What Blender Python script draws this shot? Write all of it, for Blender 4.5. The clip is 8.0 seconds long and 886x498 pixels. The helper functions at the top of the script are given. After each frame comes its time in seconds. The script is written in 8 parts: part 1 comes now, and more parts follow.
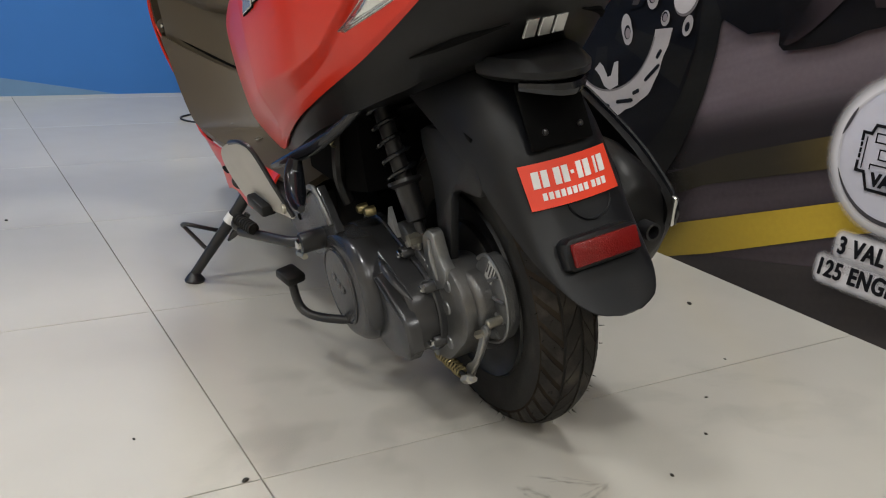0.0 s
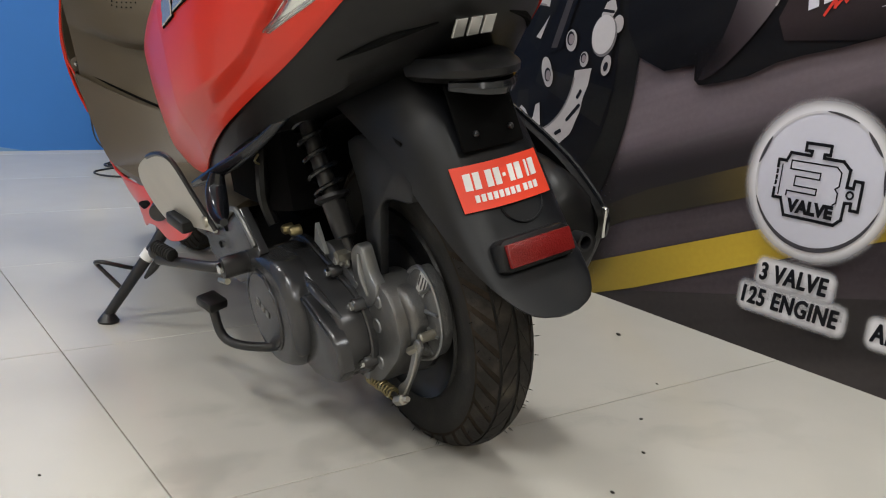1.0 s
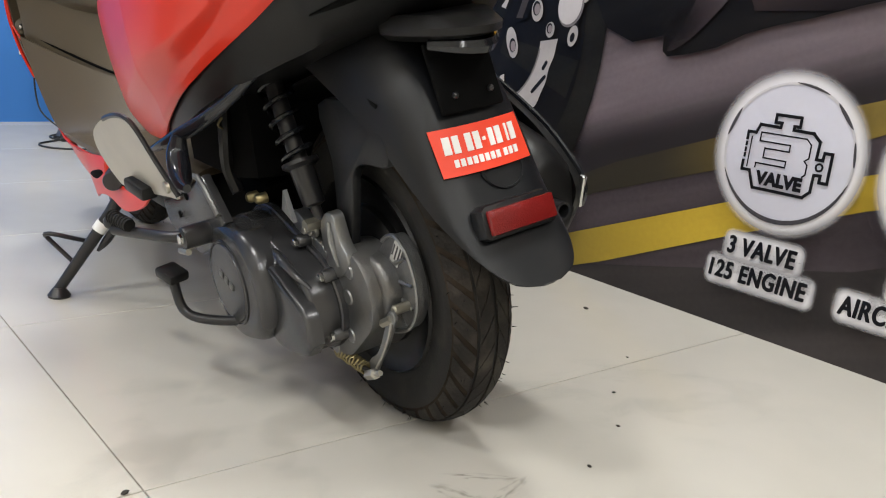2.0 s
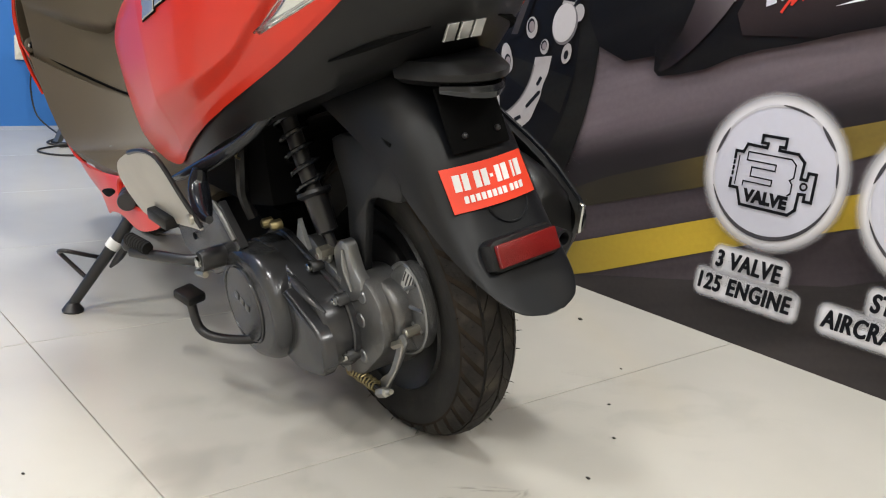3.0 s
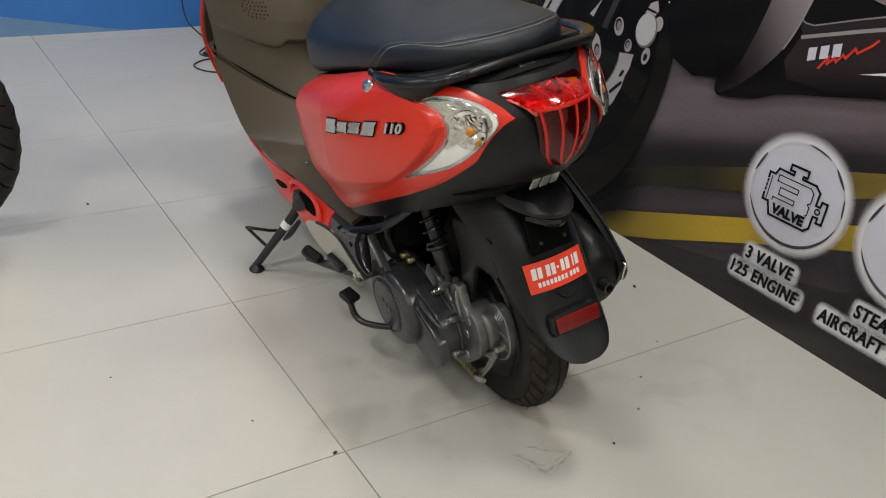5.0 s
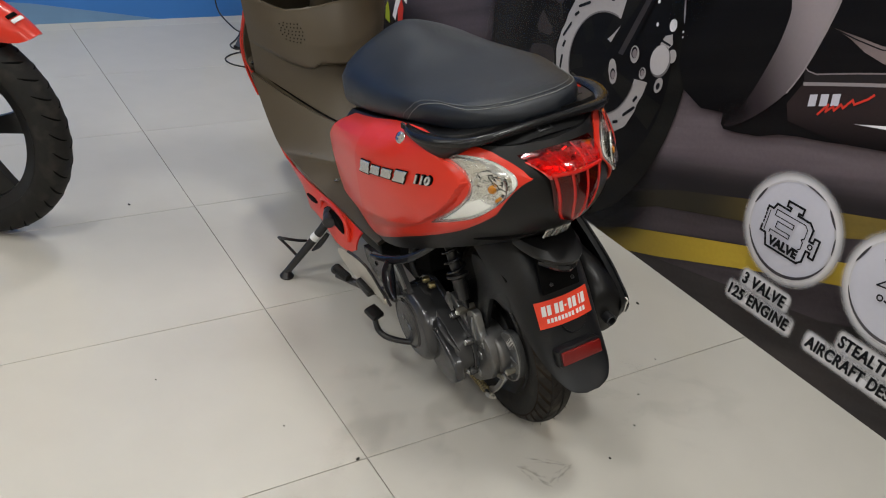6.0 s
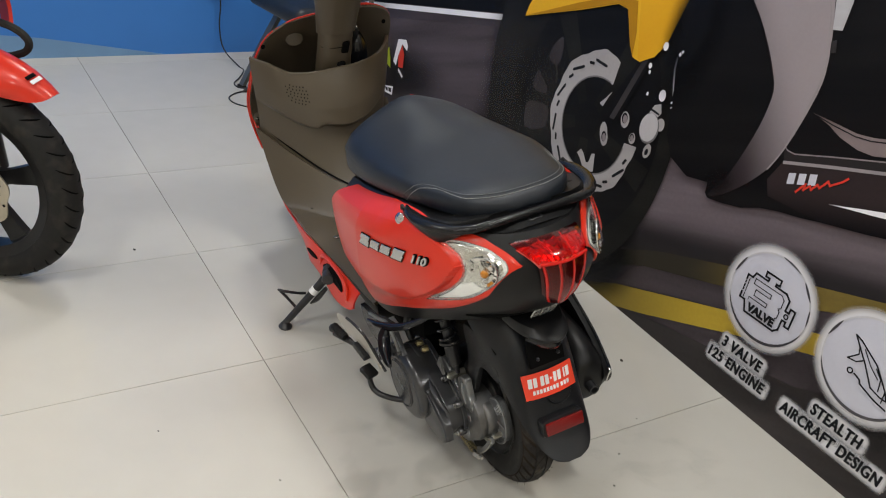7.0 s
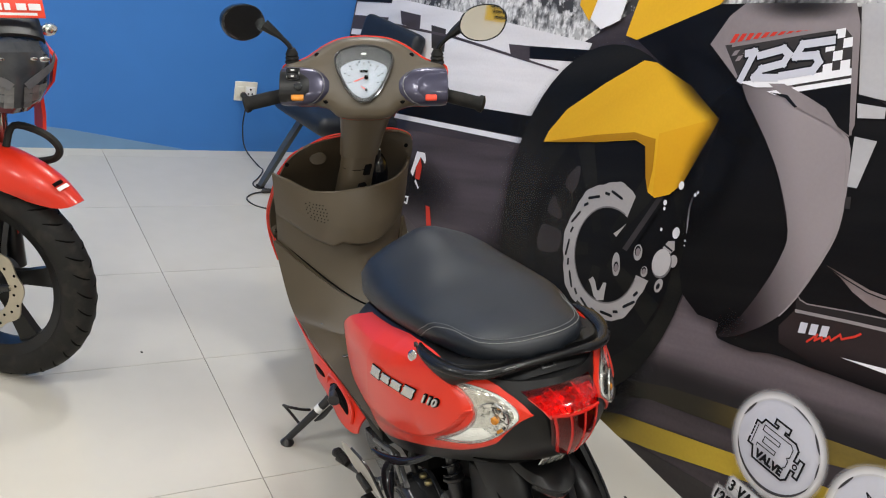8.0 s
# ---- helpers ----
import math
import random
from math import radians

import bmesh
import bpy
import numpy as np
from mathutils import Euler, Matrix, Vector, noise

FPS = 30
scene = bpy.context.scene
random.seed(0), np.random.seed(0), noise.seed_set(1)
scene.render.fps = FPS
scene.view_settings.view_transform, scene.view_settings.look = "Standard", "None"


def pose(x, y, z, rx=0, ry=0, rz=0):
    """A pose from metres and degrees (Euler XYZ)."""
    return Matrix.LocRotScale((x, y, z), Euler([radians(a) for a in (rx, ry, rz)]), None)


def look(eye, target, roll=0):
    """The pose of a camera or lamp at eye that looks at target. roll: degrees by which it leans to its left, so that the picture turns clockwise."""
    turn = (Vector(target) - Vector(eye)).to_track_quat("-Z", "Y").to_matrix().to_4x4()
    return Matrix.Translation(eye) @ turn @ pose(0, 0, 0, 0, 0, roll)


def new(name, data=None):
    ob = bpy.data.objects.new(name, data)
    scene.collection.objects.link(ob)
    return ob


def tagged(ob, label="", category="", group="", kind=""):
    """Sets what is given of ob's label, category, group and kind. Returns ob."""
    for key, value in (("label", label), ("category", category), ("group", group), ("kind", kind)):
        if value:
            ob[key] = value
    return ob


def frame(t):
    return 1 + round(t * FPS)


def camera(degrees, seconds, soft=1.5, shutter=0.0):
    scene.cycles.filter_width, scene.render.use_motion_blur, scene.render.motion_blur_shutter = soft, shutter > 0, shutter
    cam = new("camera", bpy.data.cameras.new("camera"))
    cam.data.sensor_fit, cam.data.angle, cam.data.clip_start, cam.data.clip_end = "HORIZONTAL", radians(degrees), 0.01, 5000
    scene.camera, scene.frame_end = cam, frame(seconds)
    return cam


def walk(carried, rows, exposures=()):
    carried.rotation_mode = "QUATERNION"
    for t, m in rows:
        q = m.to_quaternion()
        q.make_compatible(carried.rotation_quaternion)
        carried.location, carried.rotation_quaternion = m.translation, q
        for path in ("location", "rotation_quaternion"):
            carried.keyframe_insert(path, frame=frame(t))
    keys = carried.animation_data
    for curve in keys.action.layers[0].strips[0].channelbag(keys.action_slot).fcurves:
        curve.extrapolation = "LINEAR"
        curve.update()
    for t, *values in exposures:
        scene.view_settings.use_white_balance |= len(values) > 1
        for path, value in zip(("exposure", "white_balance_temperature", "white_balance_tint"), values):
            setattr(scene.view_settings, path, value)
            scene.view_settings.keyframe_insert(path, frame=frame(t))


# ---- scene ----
cam = camera(53.1, 8.0, soft=1.1)
PATH = [
    (0, (-0.322, -0.943, 0.639), (0.66, 0.685, 0.018), 3.5),
    (0.5, (-0.307, -0.927, 0.589), (0.785, 0.672, 0.088), 3.6),
    (1, (-0.323, -0.932, 0.556), (0.823, 0.643, 0.103), 3.8),
    (1.5, (-0.325, -0.91, 0.536), (0.862, 0.629, 0.062), 4.2),
    (1.7, (-0.323, -0.896, 0.531), (0.882, 0.625, 0.049), 4.4),
    (2.8, (-0.357, -0.88, 0.561), (0.905, 0.59, 0.063), 4.9),
    (3, (-0.381, -0.906, 0.588), (0.872, 0.569, 0.083), 4.8),
    (3.5, (-0.465, -0.991, 0.705), (0.704, 0.514, 0.096), 3.9),
    (4, (-0.56, -1.071, 0.865), (0.564, 0.422, 0.153), 4.3),
    (4.5, (-0.606, -1.13, 1.003), (0.483, 0.322, 0.164), 4.4),
    (4.7, (-0.617, -1.146, 1.062), (0.435, 0.31, 0.183), 4.6),
    (5.8, (-0.695, -1.214, 1.308), (0.284, 0.221, 0.316), 7.2),
    (6, (-0.711, -1.218, 1.341), (0.269, 0.212, 0.345), 7.5),
    (6.5, (-0.731, -1.22, 1.411), (0.254, 0.204, 0.41), 8.1),
    (7, (-0.746, -1.229, 1.5), (0.253, 0.206, 0.53), 9.3),
    (7.5, (-0.764, -1.208, 1.558), (0.239, 0.29, 0.692), 10.9),
    (8, (-0.761, -1.178, 1.589), (0.249, 0.354, 0.794), 12.1),
]
walk(cam, [(t, look(eye, target, roll)) for t, eye, target, roll in PATH],
     exposures=[(0.0, -0.15), (0.5, 0.0), (1.0, 0.05), (1.5, 0.36), (3.0, 0.45), (3.5, 0.04), (4.0, -0.12), (4.5, -0.22), (6.0, -0.27), (6.5, -0.25), (7.0, -0.12), (7.5, 0.0), (8.0, 0.1)])

# ---- light ----
world = bpy.data.worlds.new("showroom_world")
scene.world = world
world.use_nodes = True
world.node_tree.nodes["Background"].inputs[0].default_value = (0.80, 0.84, 0.90, 1)
world.node_tree.nodes["Background"].inputs[1].default_value = 0.018

PANELS = [(x, y) for x in (-3.4, -1.5, 0.4) for y in (-2.65, -0.35, 1.95)]
CEIL = 3.0
for px_, py_ in PANELS:
    lamp = bpy.data.lights.new("panel_lamp", "AREA")
    lamp.shape, lamp.size = "SQUARE", 0.32
    lamp.energy, lamp.color = 22.8, (0.98, 0.972, 0.936)
    new("panel_lamp", lamp).matrix_world = pose(px_, py_, CEIL - 0.03)


# ---- mesh helpers ----
def mesh_object(name, bm, mat, sharp=38):
    bmesh.ops.recalc_face_normals(bm, faces=bm.faces)
    me = bpy.data.meshes.new(name)
    bm.to_mesh(me)
    bm.free()
    me.materials.append(mat)
    me.shade_smooth()
    me.set_sharp_from_angle(angle=radians(sharp))
    return new(name, me)


def part(name, bm, mat, parent, label="", sharp=38):
    ob = mesh_object(name, bm, mat, sharp)
    ob.parent = parent
    if label:
        tagged(ob, label=label)
    return ob


def thing(name, m, label, category, group="", kind=""):
    ob = new(name)
    ob.empty_display_size = 0.1
    ob.matrix_world = m
    return tagged(ob, label, category, group, kind)


def solo(name, bm, mat, label, category, group="", kind="", sharp=38):
    return tagged(mesh_object(name, bm, mat, sharp), label, category, group, kind)


def from_faces(verts, faces):
    me = bpy.data.meshes.new("tmp")
    me.from_pydata([tuple(v) for v in verts], [], faces)
    bm = bmesh.new()
    bm.from_mesh(me)
    bpy.data.meshes.remove(me)
    return bm


def join(*bms):
    out = bms[0]
    for other in bms[1:]:
        me = bpy.data.meshes.new("tmp")
        other.to_mesh(me)
        other.free()
        out.from_mesh(me)
        bpy.data.meshes.remove(me)
    return out


def moved(bm, m):
    bmesh.ops.transform(bm, matrix=m, verts=bm.verts)
    return bm


def mirrored(bm):
    bmesh.ops.transform(bm, matrix=Matrix.Diagonal((-1, 1, 1, 1)), verts=bm.verts)
    bmesh.ops.reverse_faces(bm, faces=bm.faces)
    return bm


def box(sx, sy, sz, m=Matrix(), bevel=0.0, seg=2):
    bm = bmesh.new()
    bmesh.ops.create_cube(bm, size=1)
    bmesh.ops.transform(bm, matrix=Matrix.Diagonal((sx, sy, sz, 1)), verts=bm.verts)
    if bevel:
        bmesh.ops.bevel(bm, geom=bm.edges[:], offset=bevel, segments=seg, profile=0.5, affect="EDGES")
    return moved(bm, m)


def loft(rings, closed=True, cap=True):
    """Rings of equal length, skinned in order."""
    n = len(rings[0])
    verts = [p for r in rings for p in r]
    faces = []
    for i in range(len(rings) - 1):
        for j in range(n if closed else n - 1):
            k = (j + 1) % n
            faces.append((i * n + j, i * n + k, (i + 1) * n + k, (i + 1) * n + j))
    if cap and closed:
        faces.append(tuple(range(n - 1, -1, -1)))
        faces.append(tuple((len(rings) - 1) * n + j for j in range(n)))
    return from_faces(verts, faces)


def shell(grid, t):
    """A thin solid from a grid of points; t is its thickness along the grid's normal."""
    rows, cols = len(grid), len(grid[0])
    g = [[Vector(p) for p in r] for r in grid]
    back = []
    for i in range(rows):
        line = []
        for j in range(cols):
            du = g[min(i + 1, rows - 1)][j] - g[max(i - 1, 0)][j]
            dv = g[i][min(j + 1, cols - 1)] - g[i][max(j - 1, 0)]
            nrm = du.cross(dv)
            nrm = nrm.normalized() if nrm.length > 1e-12 else Vector((0, 0, 0))
            line.append(g[i][j] + nrm * t)
        back.append(line)
    verts = [p for r in g for p in r] + [p for r in back for p in r]
    m = rows * cols
    faces = []
    for i in range(rows - 1):
        for j in range(cols - 1):
            a, b, c, d = i * cols + j, i * cols + j + 1, (i + 1) * cols + j + 1, (i + 1) * cols + j
            faces += [(a, b, c, d), (a + m, d + m, c + m, b + m)]
    rim = [j for j in range(cols)] + [i * cols + cols - 1 for i in range(1, rows)]
    rim += [(rows - 1) * cols + j for j in range(cols - 2, -1, -1)] + [i * cols for i in range(rows - 2, 0, -1)]
    for a, b in zip(rim, rim[1:] + rim[:1]):
        faces.append((a, a + m, b + m, b))
    bm = from_faces(verts, faces)
    bmesh.ops.remove_doubles(bm, verts=bm.verts, dist=1e-5)
    return bm


def spline(pts, step=6, closed=False):
    """Catmull-Rom through the points."""
    p = [Vector(q) for q in pts]
    n = len(p)
    out = []
    for i in range(n if closed else n - 1):
        a, b, c, d = (p[(i + k) % n] if closed else p[min(max(i + k, 0), n - 1)] for k in (-1, 0, 1, 2))
        for s in range(step):
            t = s / step
            out.append(0.5 * ((2 * b) + (c - a) * t + (2 * a - 5 * b + 4 * c - d) * t * t + (3 * b - a - 3 * c + d) * t ** 3))
    if not closed:
        out.append(p[-1])
    return out


def curve1(pairs, v):
    """Smooth value at v from (key, value) pairs."""
    ks = [k for k, _ in pairs]
    if ks[0] > ks[-1]:
        pairs = pairs[::-1]
        ks = ks[::-1]
    if v <= ks[0]:
        return pairs[0][1]
    if v >= ks[-1]:
        return pairs[-1][1]
    i = max(k for k in range(len(ks)) if ks[k] <= v)
    i = min(i, len(ks) - 2)

    def slope(k):
        lo, hi = max(k - 1, 0), min(k + 1, len(ks) - 1)
        return (pairs[hi][1] - pairs[lo][1]) / (ks[hi] - ks[lo])
    h = ks[i + 1] - ks[i]
    t = (v - ks[i]) / h
    a, b = pairs[i][1], pairs[i + 1][1]
    return (2 * t ** 3 - 3 * t * t + 1) * a + (t ** 3 - 2 * t * t + t) * h * slope(i) + (3 * t * t - 2 * t ** 3) * b + (t ** 3 - t * t) * h * slope(i + 1)


def sweep(pts, r, n=10, step=5, closed=False, flat=1.0, up=(0, 0, 1)):
    """A tube along a smooth path; r one radius or one for each point; flat squeezes it along up."""
    path = spline(pts, step, closed) if step > 1 else [Vector(q) for q in pts]
    if isinstance(r, (list, tuple)):
        radii = [v.x for v in (spline([(q, 0, 0) for q in r], step, closed) if step > 1 else [Vector((q, 0, 0)) for q in r])]
    else:
        radii = [r] * len(path)
    rings = []
    ref = Vector(up)
    for i, p in enumerate(path):
        if closed:
            d = path[(i + 1) % len(path)] - path[i - 1]
        else:
            d = path[min(i + 1, len(path) - 1)] - path[max(i - 1, 0)]
        d.normalize()
        side = d.cross(ref)
        if side.length < 1e-3:
            side = d.cross(Vector((0.3, 1, 0.1)))
        side.normalize()
        top = side.cross(d)
        if flat == 1.0:
            ref = top.copy()
        rings.append([p + radii[i] * (math.cos(2 * math.pi * k / n) * side + flat * math.sin(2 * math.pi * k / n) * top) for k in range(n)])
    if closed:
        rings.append(rings[0])
        bm = loft(rings, True, False)
        bmesh.ops.remove_doubles(bm, verts=bm.verts, dist=1e-6)
        return bm
    return loft(rings)


def lathe(profile, n=32, m=Matrix(), cap=True):
    """Turned about z: (radius, height) pairs."""
    rings = [[(r * math.cos(2 * math.pi * k / n), r * math.sin(2 * math.pi * k / n), h) for k in range(n)] for r, h in profile]
    return moved(loft(rings, True, cap), m)


def ball(r, m=Matrix(), seg=16, rings=10):
    bm = bmesh.new()
    bmesh.ops.create_uvsphere(bm, u_segments=seg, v_segments=rings, radius=r)
    return moved(bm, m)


def prism(outline, d, m=Matrix(), bevel=0.0, seg=2):
    """A flat outline in xy, raised by d along z."""
    n = len(outline)
    verts = [(x, y, 0) for x, y in outline] + [(x, y, d) for x, y in outline]
    faces = [tuple(range(n - 1, -1, -1)), tuple(range(n, 2 * n))] + [(i, (i + 1) % n, (i + 1) % n + n, i + n) for i in range(n)]
    bm = from_faces(verts, faces)
    bmesh.ops.recalc_face_normals(bm, faces=bm.faces)
    if bevel:
        top = [e for e in bm.edges if all(v.co.z > d * 0.5 for v in e.verts)]
        bmesh.ops.bevel(bm, geom=top, offset=bevel, segments=seg, profile=0.5, affect="EDGES")
    return moved(bm, m)


def turn_x(x, y, z):
    """z axis of a turned part laid along x."""
    return pose(x, y, z, 0, 90, 0)


def letters(text, size, m, depth=0.0, shear=0.0, space=1.0, bold=0.0):
    """Flat lettering as a bmesh, centred, in the xy plane of m."""
    cu = bpy.data.curves.new("lettering", "FONT")
    cu.body, cu.size, cu.extrude, cu.shear, cu.space_character, cu.offset = text, size, depth, shear, space, bold
    cu.align_x, cu.align_y = "CENTER", "CENTER"
    ob = new("lettering", cu)
    bpy.context.view_layer.update()
    me = bpy.data.meshes.new_from_object(ob.evaluated_get(bpy.context.evaluated_depsgraph_get()))
    bm = bmesh.new()
    bm.from_mesh(me)
    bpy.data.objects.remove(ob)
    bpy.data.curves.remove(cu)
    bpy.data.meshes.remove(me)
    return moved(bm, m)


# ---- materials ----
def material(name, color, rough=0.5, metal=0.0, vary=0.12, scale=30.0, bump=0.0, bump_scale=400.0, coat=0.0, dirt=0.0, stretch=(1, 1, 1), spec=0.5, rough_vary=0.08):
    """Principled surface with colour variation at two scales, uneven gloss and fine relief."""
    mat = bpy.data.materials.new(name)
    mat.use_nodes = True
    nt = mat.node_tree
    b = nt.nodes["Principled BSDF"]
    co = nt.nodes.new("ShaderNodeTexCoord")
    mp = nt.nodes.new("ShaderNodeMapping")
    mp.inputs["Scale"].default_value = stretch
    nt.links.new(co.outputs["Object"], mp.inputs[0])

    def noise_node(sc, detail):
        n = nt.nodes.new("ShaderNodeTexNoise")
        n.inputs["Scale"].default_value, n.inputs["Detail"].default_value = sc, detail
        nt.links.new(mp.outputs[0], n.inputs["Vector"])
        return n
    big, small = noise_node(scale * 0.12, 3), noise_node(scale, 6)
    mixv = nt.nodes.new("ShaderNodeMath")
    mixv.operation = "ADD"
    nt.links.new(big.outputs["Fac"], mixv.inputs[0])
    nt.links.new(small.outputs["Fac"], mixv.inputs[1])
    ramp = nt.nodes.new("ShaderNodeMapRange")
    ramp.inputs["From Min"].default_value, ramp.inputs["From Max"].default_value = 0.6, 1.4
    ramp.inputs["To Min"].default_value, ramp.inputs["To Max"].default_value = 1 - vary, 1 + vary
    nt.links.new(mixv.outputs[0], ramp.inputs["Value"])
    tint = nt.nodes.new("ShaderNodeVectorMath")
    tint.operation = "SCALE"
    tint.inputs[0].default_value = color
    nt.links.new(ramp.outputs[0], tint.inputs["Scale"])
    out = tint.outputs[0]
    if dirt:
        stain = noise_node(scale * 0.35, 8)
        cut = nt.nodes.new("ShaderNodeMapRange")
        cut.inputs["From Min"].default_value, cut.inputs["From Max"].default_value = 0.52, 0.75
        cut.inputs["To Max"].default_value = dirt
        nt.links.new(stain.outputs["Fac"], cut.inputs["Value"])
        mx = nt.nodes.new("ShaderNodeMix")
        mx.data_type = "RGBA"
        mx.inputs[7].default_value = (0.20, 0.17, 0.13, 1)
        nt.links.new(cut.outputs[0], mx.inputs[0])
        nt.links.new(out, mx.inputs[6])
        out = mx.outputs[2]
    nt.links.new(out, b.inputs["Base Color"])
    rr = nt.nodes.new("ShaderNodeMapRange")
    rr.inputs["To Min"].default_value, rr.inputs["To Max"].default_value = max(0.02, rough - rough_vary), min(1, rough + rough_vary)
    nt.links.new(big.outputs["Fac"], rr.inputs["Value"])
    nt.links.new(rr.outputs[0], b.inputs["Roughness"])
    b.inputs["Metallic"].default_value = metal
    b.inputs["Specular IOR Level"].default_value = spec
    b.inputs["Coat Weight"].default_value = coat
    b.inputs["Coat Roughness"].default_value = 0.08
    if bump:
        fine = noise_node(bump_scale, 2)
        bp = nt.nodes.new("ShaderNodeBump")
        bp.inputs["Strength"].default_value, bp.inputs["Distance"].default_value = bump, 0.001
        nt.links.new(fine.outputs["Fac"], bp.inputs["Height"])
        nt.links.new(bp.outputs[0], b.inputs["Normal"])
    return mat


def glass(name, color, rough=0.03):
    mat = bpy.data.materials.new(name)
    mat.use_nodes = True
    b = mat.node_tree.nodes["Principled BSDF"]
    b.inputs["Base Color"].default_value = (*color, 1)
    b.inputs["Transmission Weight"].default_value = 1.0
    b.inputs["Roughness"].default_value = rough
    b.inputs["IOR"].default_value = 1.45
    return mat


RED = material("red_paint", (0.62, 0.028, 0.010), 0.34, vary=0.05, scale=8, coat=0.22, rough_vary=0.05, spec=0.34)
BLACK = material("black_plastic", (0.0058, 0.0058, 0.0062), 0.38, vary=0.2, bump=0.12, bump_scale=900, spec=0.30)
BLACK_GLOSS = material("black_gloss", (0.010, 0.011, 0.014), 0.16, vary=0.2, rough_vary=0.06)
FENDER = material("fender_plastic", (0.0042, 0.0048, 0.0064), 0.40, spec=0.34, vary=0.18, bump=0.2, bump_scale=1100, dirt=0.05)
SEAT = material("seat_vinyl", (0.0100, 0.0130, 0.0185), 0.42, spec=0.42, vary=0.15, bump=0.4, bump_scale=700)
THREAD = material("thread", (0.26, 0.26, 0.25), 0.8)
SEAM = material("seam_piping", (0.13, 0.135, 0.14), 0.6)
BROWN = material("brown_plastic", (0.083, 0.065, 0.043), 0.42, vary=0.06, scale=10, bump=0.12, bump_scale=1100)
# near black for holes and edges; on the innards its colour holds deep shade
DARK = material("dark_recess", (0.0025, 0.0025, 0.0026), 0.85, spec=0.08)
STEEL = material("steel_black", (0.016, 0.016, 0.018), 0.32, vary=0.2)
FRAME = material("frame_grey", (0.15, 0.15, 0.143), 0.40, metal=0.4, vary=0.15)
CASE = material("case_grey", (0.070, 0.071, 0.075), 0.25, metal=0.55, vary=0.10, scale=12, bump=0.10, bump_scale=600)
ALU = material("cast_aluminium", (0.25, 0.255, 0.26), 0.30, metal=0.82, vary=0.16, bump=0.35, bump_scale=500, dirt=0.25)
CAST = material("cast_dull", (0.140, 0.142, 0.145), 0.38, metal=0.72, vary=0.25, scale=45, bump=0.5, bump_scale=420, dirt=0.25)
CHROME = material("chrome", (0.62, 0.62, 0.60), 0.16, metal=1.0, vary=0.06)
STEEL_BRIGHT = material("bright_steel", (0.50, 0.49, 0.46), 0.30, metal=0.9, vary=0.15)
ZINC = material("zinc_bolt", (0.42, 0.40, 0.34), 0.35, metal=0.9, vary=0.2)
BRASS = material("brass_fitting", (0.30, 0.25, 0.13), 0.35, metal=0.9, vary=0.2)
PLATE = material("brushed_plate", (0.46, 0.44, 0.40), 0.45, metal=0.6, vary=0.08)
MUD = material("tyre_dust", (0.026, 0.019, 0.014), 0.9, vary=0.6, scale=60, bump=0.5, bump_scale=300, spec=0.1)
RUBBER = material("tyre_rubber", (0.010, 0.0095, 0.009), 0.70, vary=0.3, scale=60, bump=0.4, bump_scale=300, dirt=0.09, spec=0.3)
TREAD = material("tread_rubber", (0.0135, 0.0112, 0.0095), 0.72, vary=0.5, scale=70, bump=0.7, bump_scale=250, dirt=0.20, spec=0.3)
RIM = material("rim_black", (0.006, 0.006, 0.0065), 0.34, vary=0.2, spec=0.35)
STICKER = material("sticker_red", (0.80, 0.055, 0.02), 0.5, vary=0.04)
WHITE = material("white_print", (0.78, 0.78, 0.78), 0.5, vary=0.04)
SILVER = material("silver_emblem", (0.55, 0.55, 0.53), 0.25, metal=0.7, vary=0.08)
REFLECTOR = material("red_reflector", (0.17, 0.006, 0.006), 0.22, vary=0.15, bump=0.6, bump_scale=500)
AMBER = material("amber_bulb", (0.50, 0.19, 0.02), 0.2)
LENS_CLEAR = glass("clear_lens", (0.96, 0.97, 0.96), 0.05)
LENS_RED = glass("red_lens", (0.85, 0.015, 0.01), 0.06)
MIRROR = material("mirror_glass", (0.85, 0.85, 0.84), 0.03, metal=1.0, vary=0.0, rough_vary=0.01)

# ---- room ----
def tile_material():
    mat = material("floor_tile", (0.535, 0.513, 0.462), 0.21, vary=0.035, scale=9, rough_vary=0.07, spec=0.34)
    nt = mat.node_tree
    b = nt.nodes["Principled BSDF"]
    info = nt.nodes.new("ShaderNodeObjectInfo")
    rng = nt.nodes.new("ShaderNodeMapRange")
    rng.inputs["To Min"].default_value, rng.inputs["To Max"].default_value = 0.965, 1.03
    nt.links.new(info.outputs["Random"], rng.inputs["Value"])
    mul = nt.nodes.new("ShaderNodeVectorMath")
    mul.operation = "SCALE"
    src = b.inputs["Base Color"].links[0].from_socket
    nt.links.new(src, mul.inputs[0])
    nt.links.new(rng.outputs[0], mul.inputs["Scale"])
    nt.links.new(mul.outputs[0], b.inputs["Base Color"])
    return mat


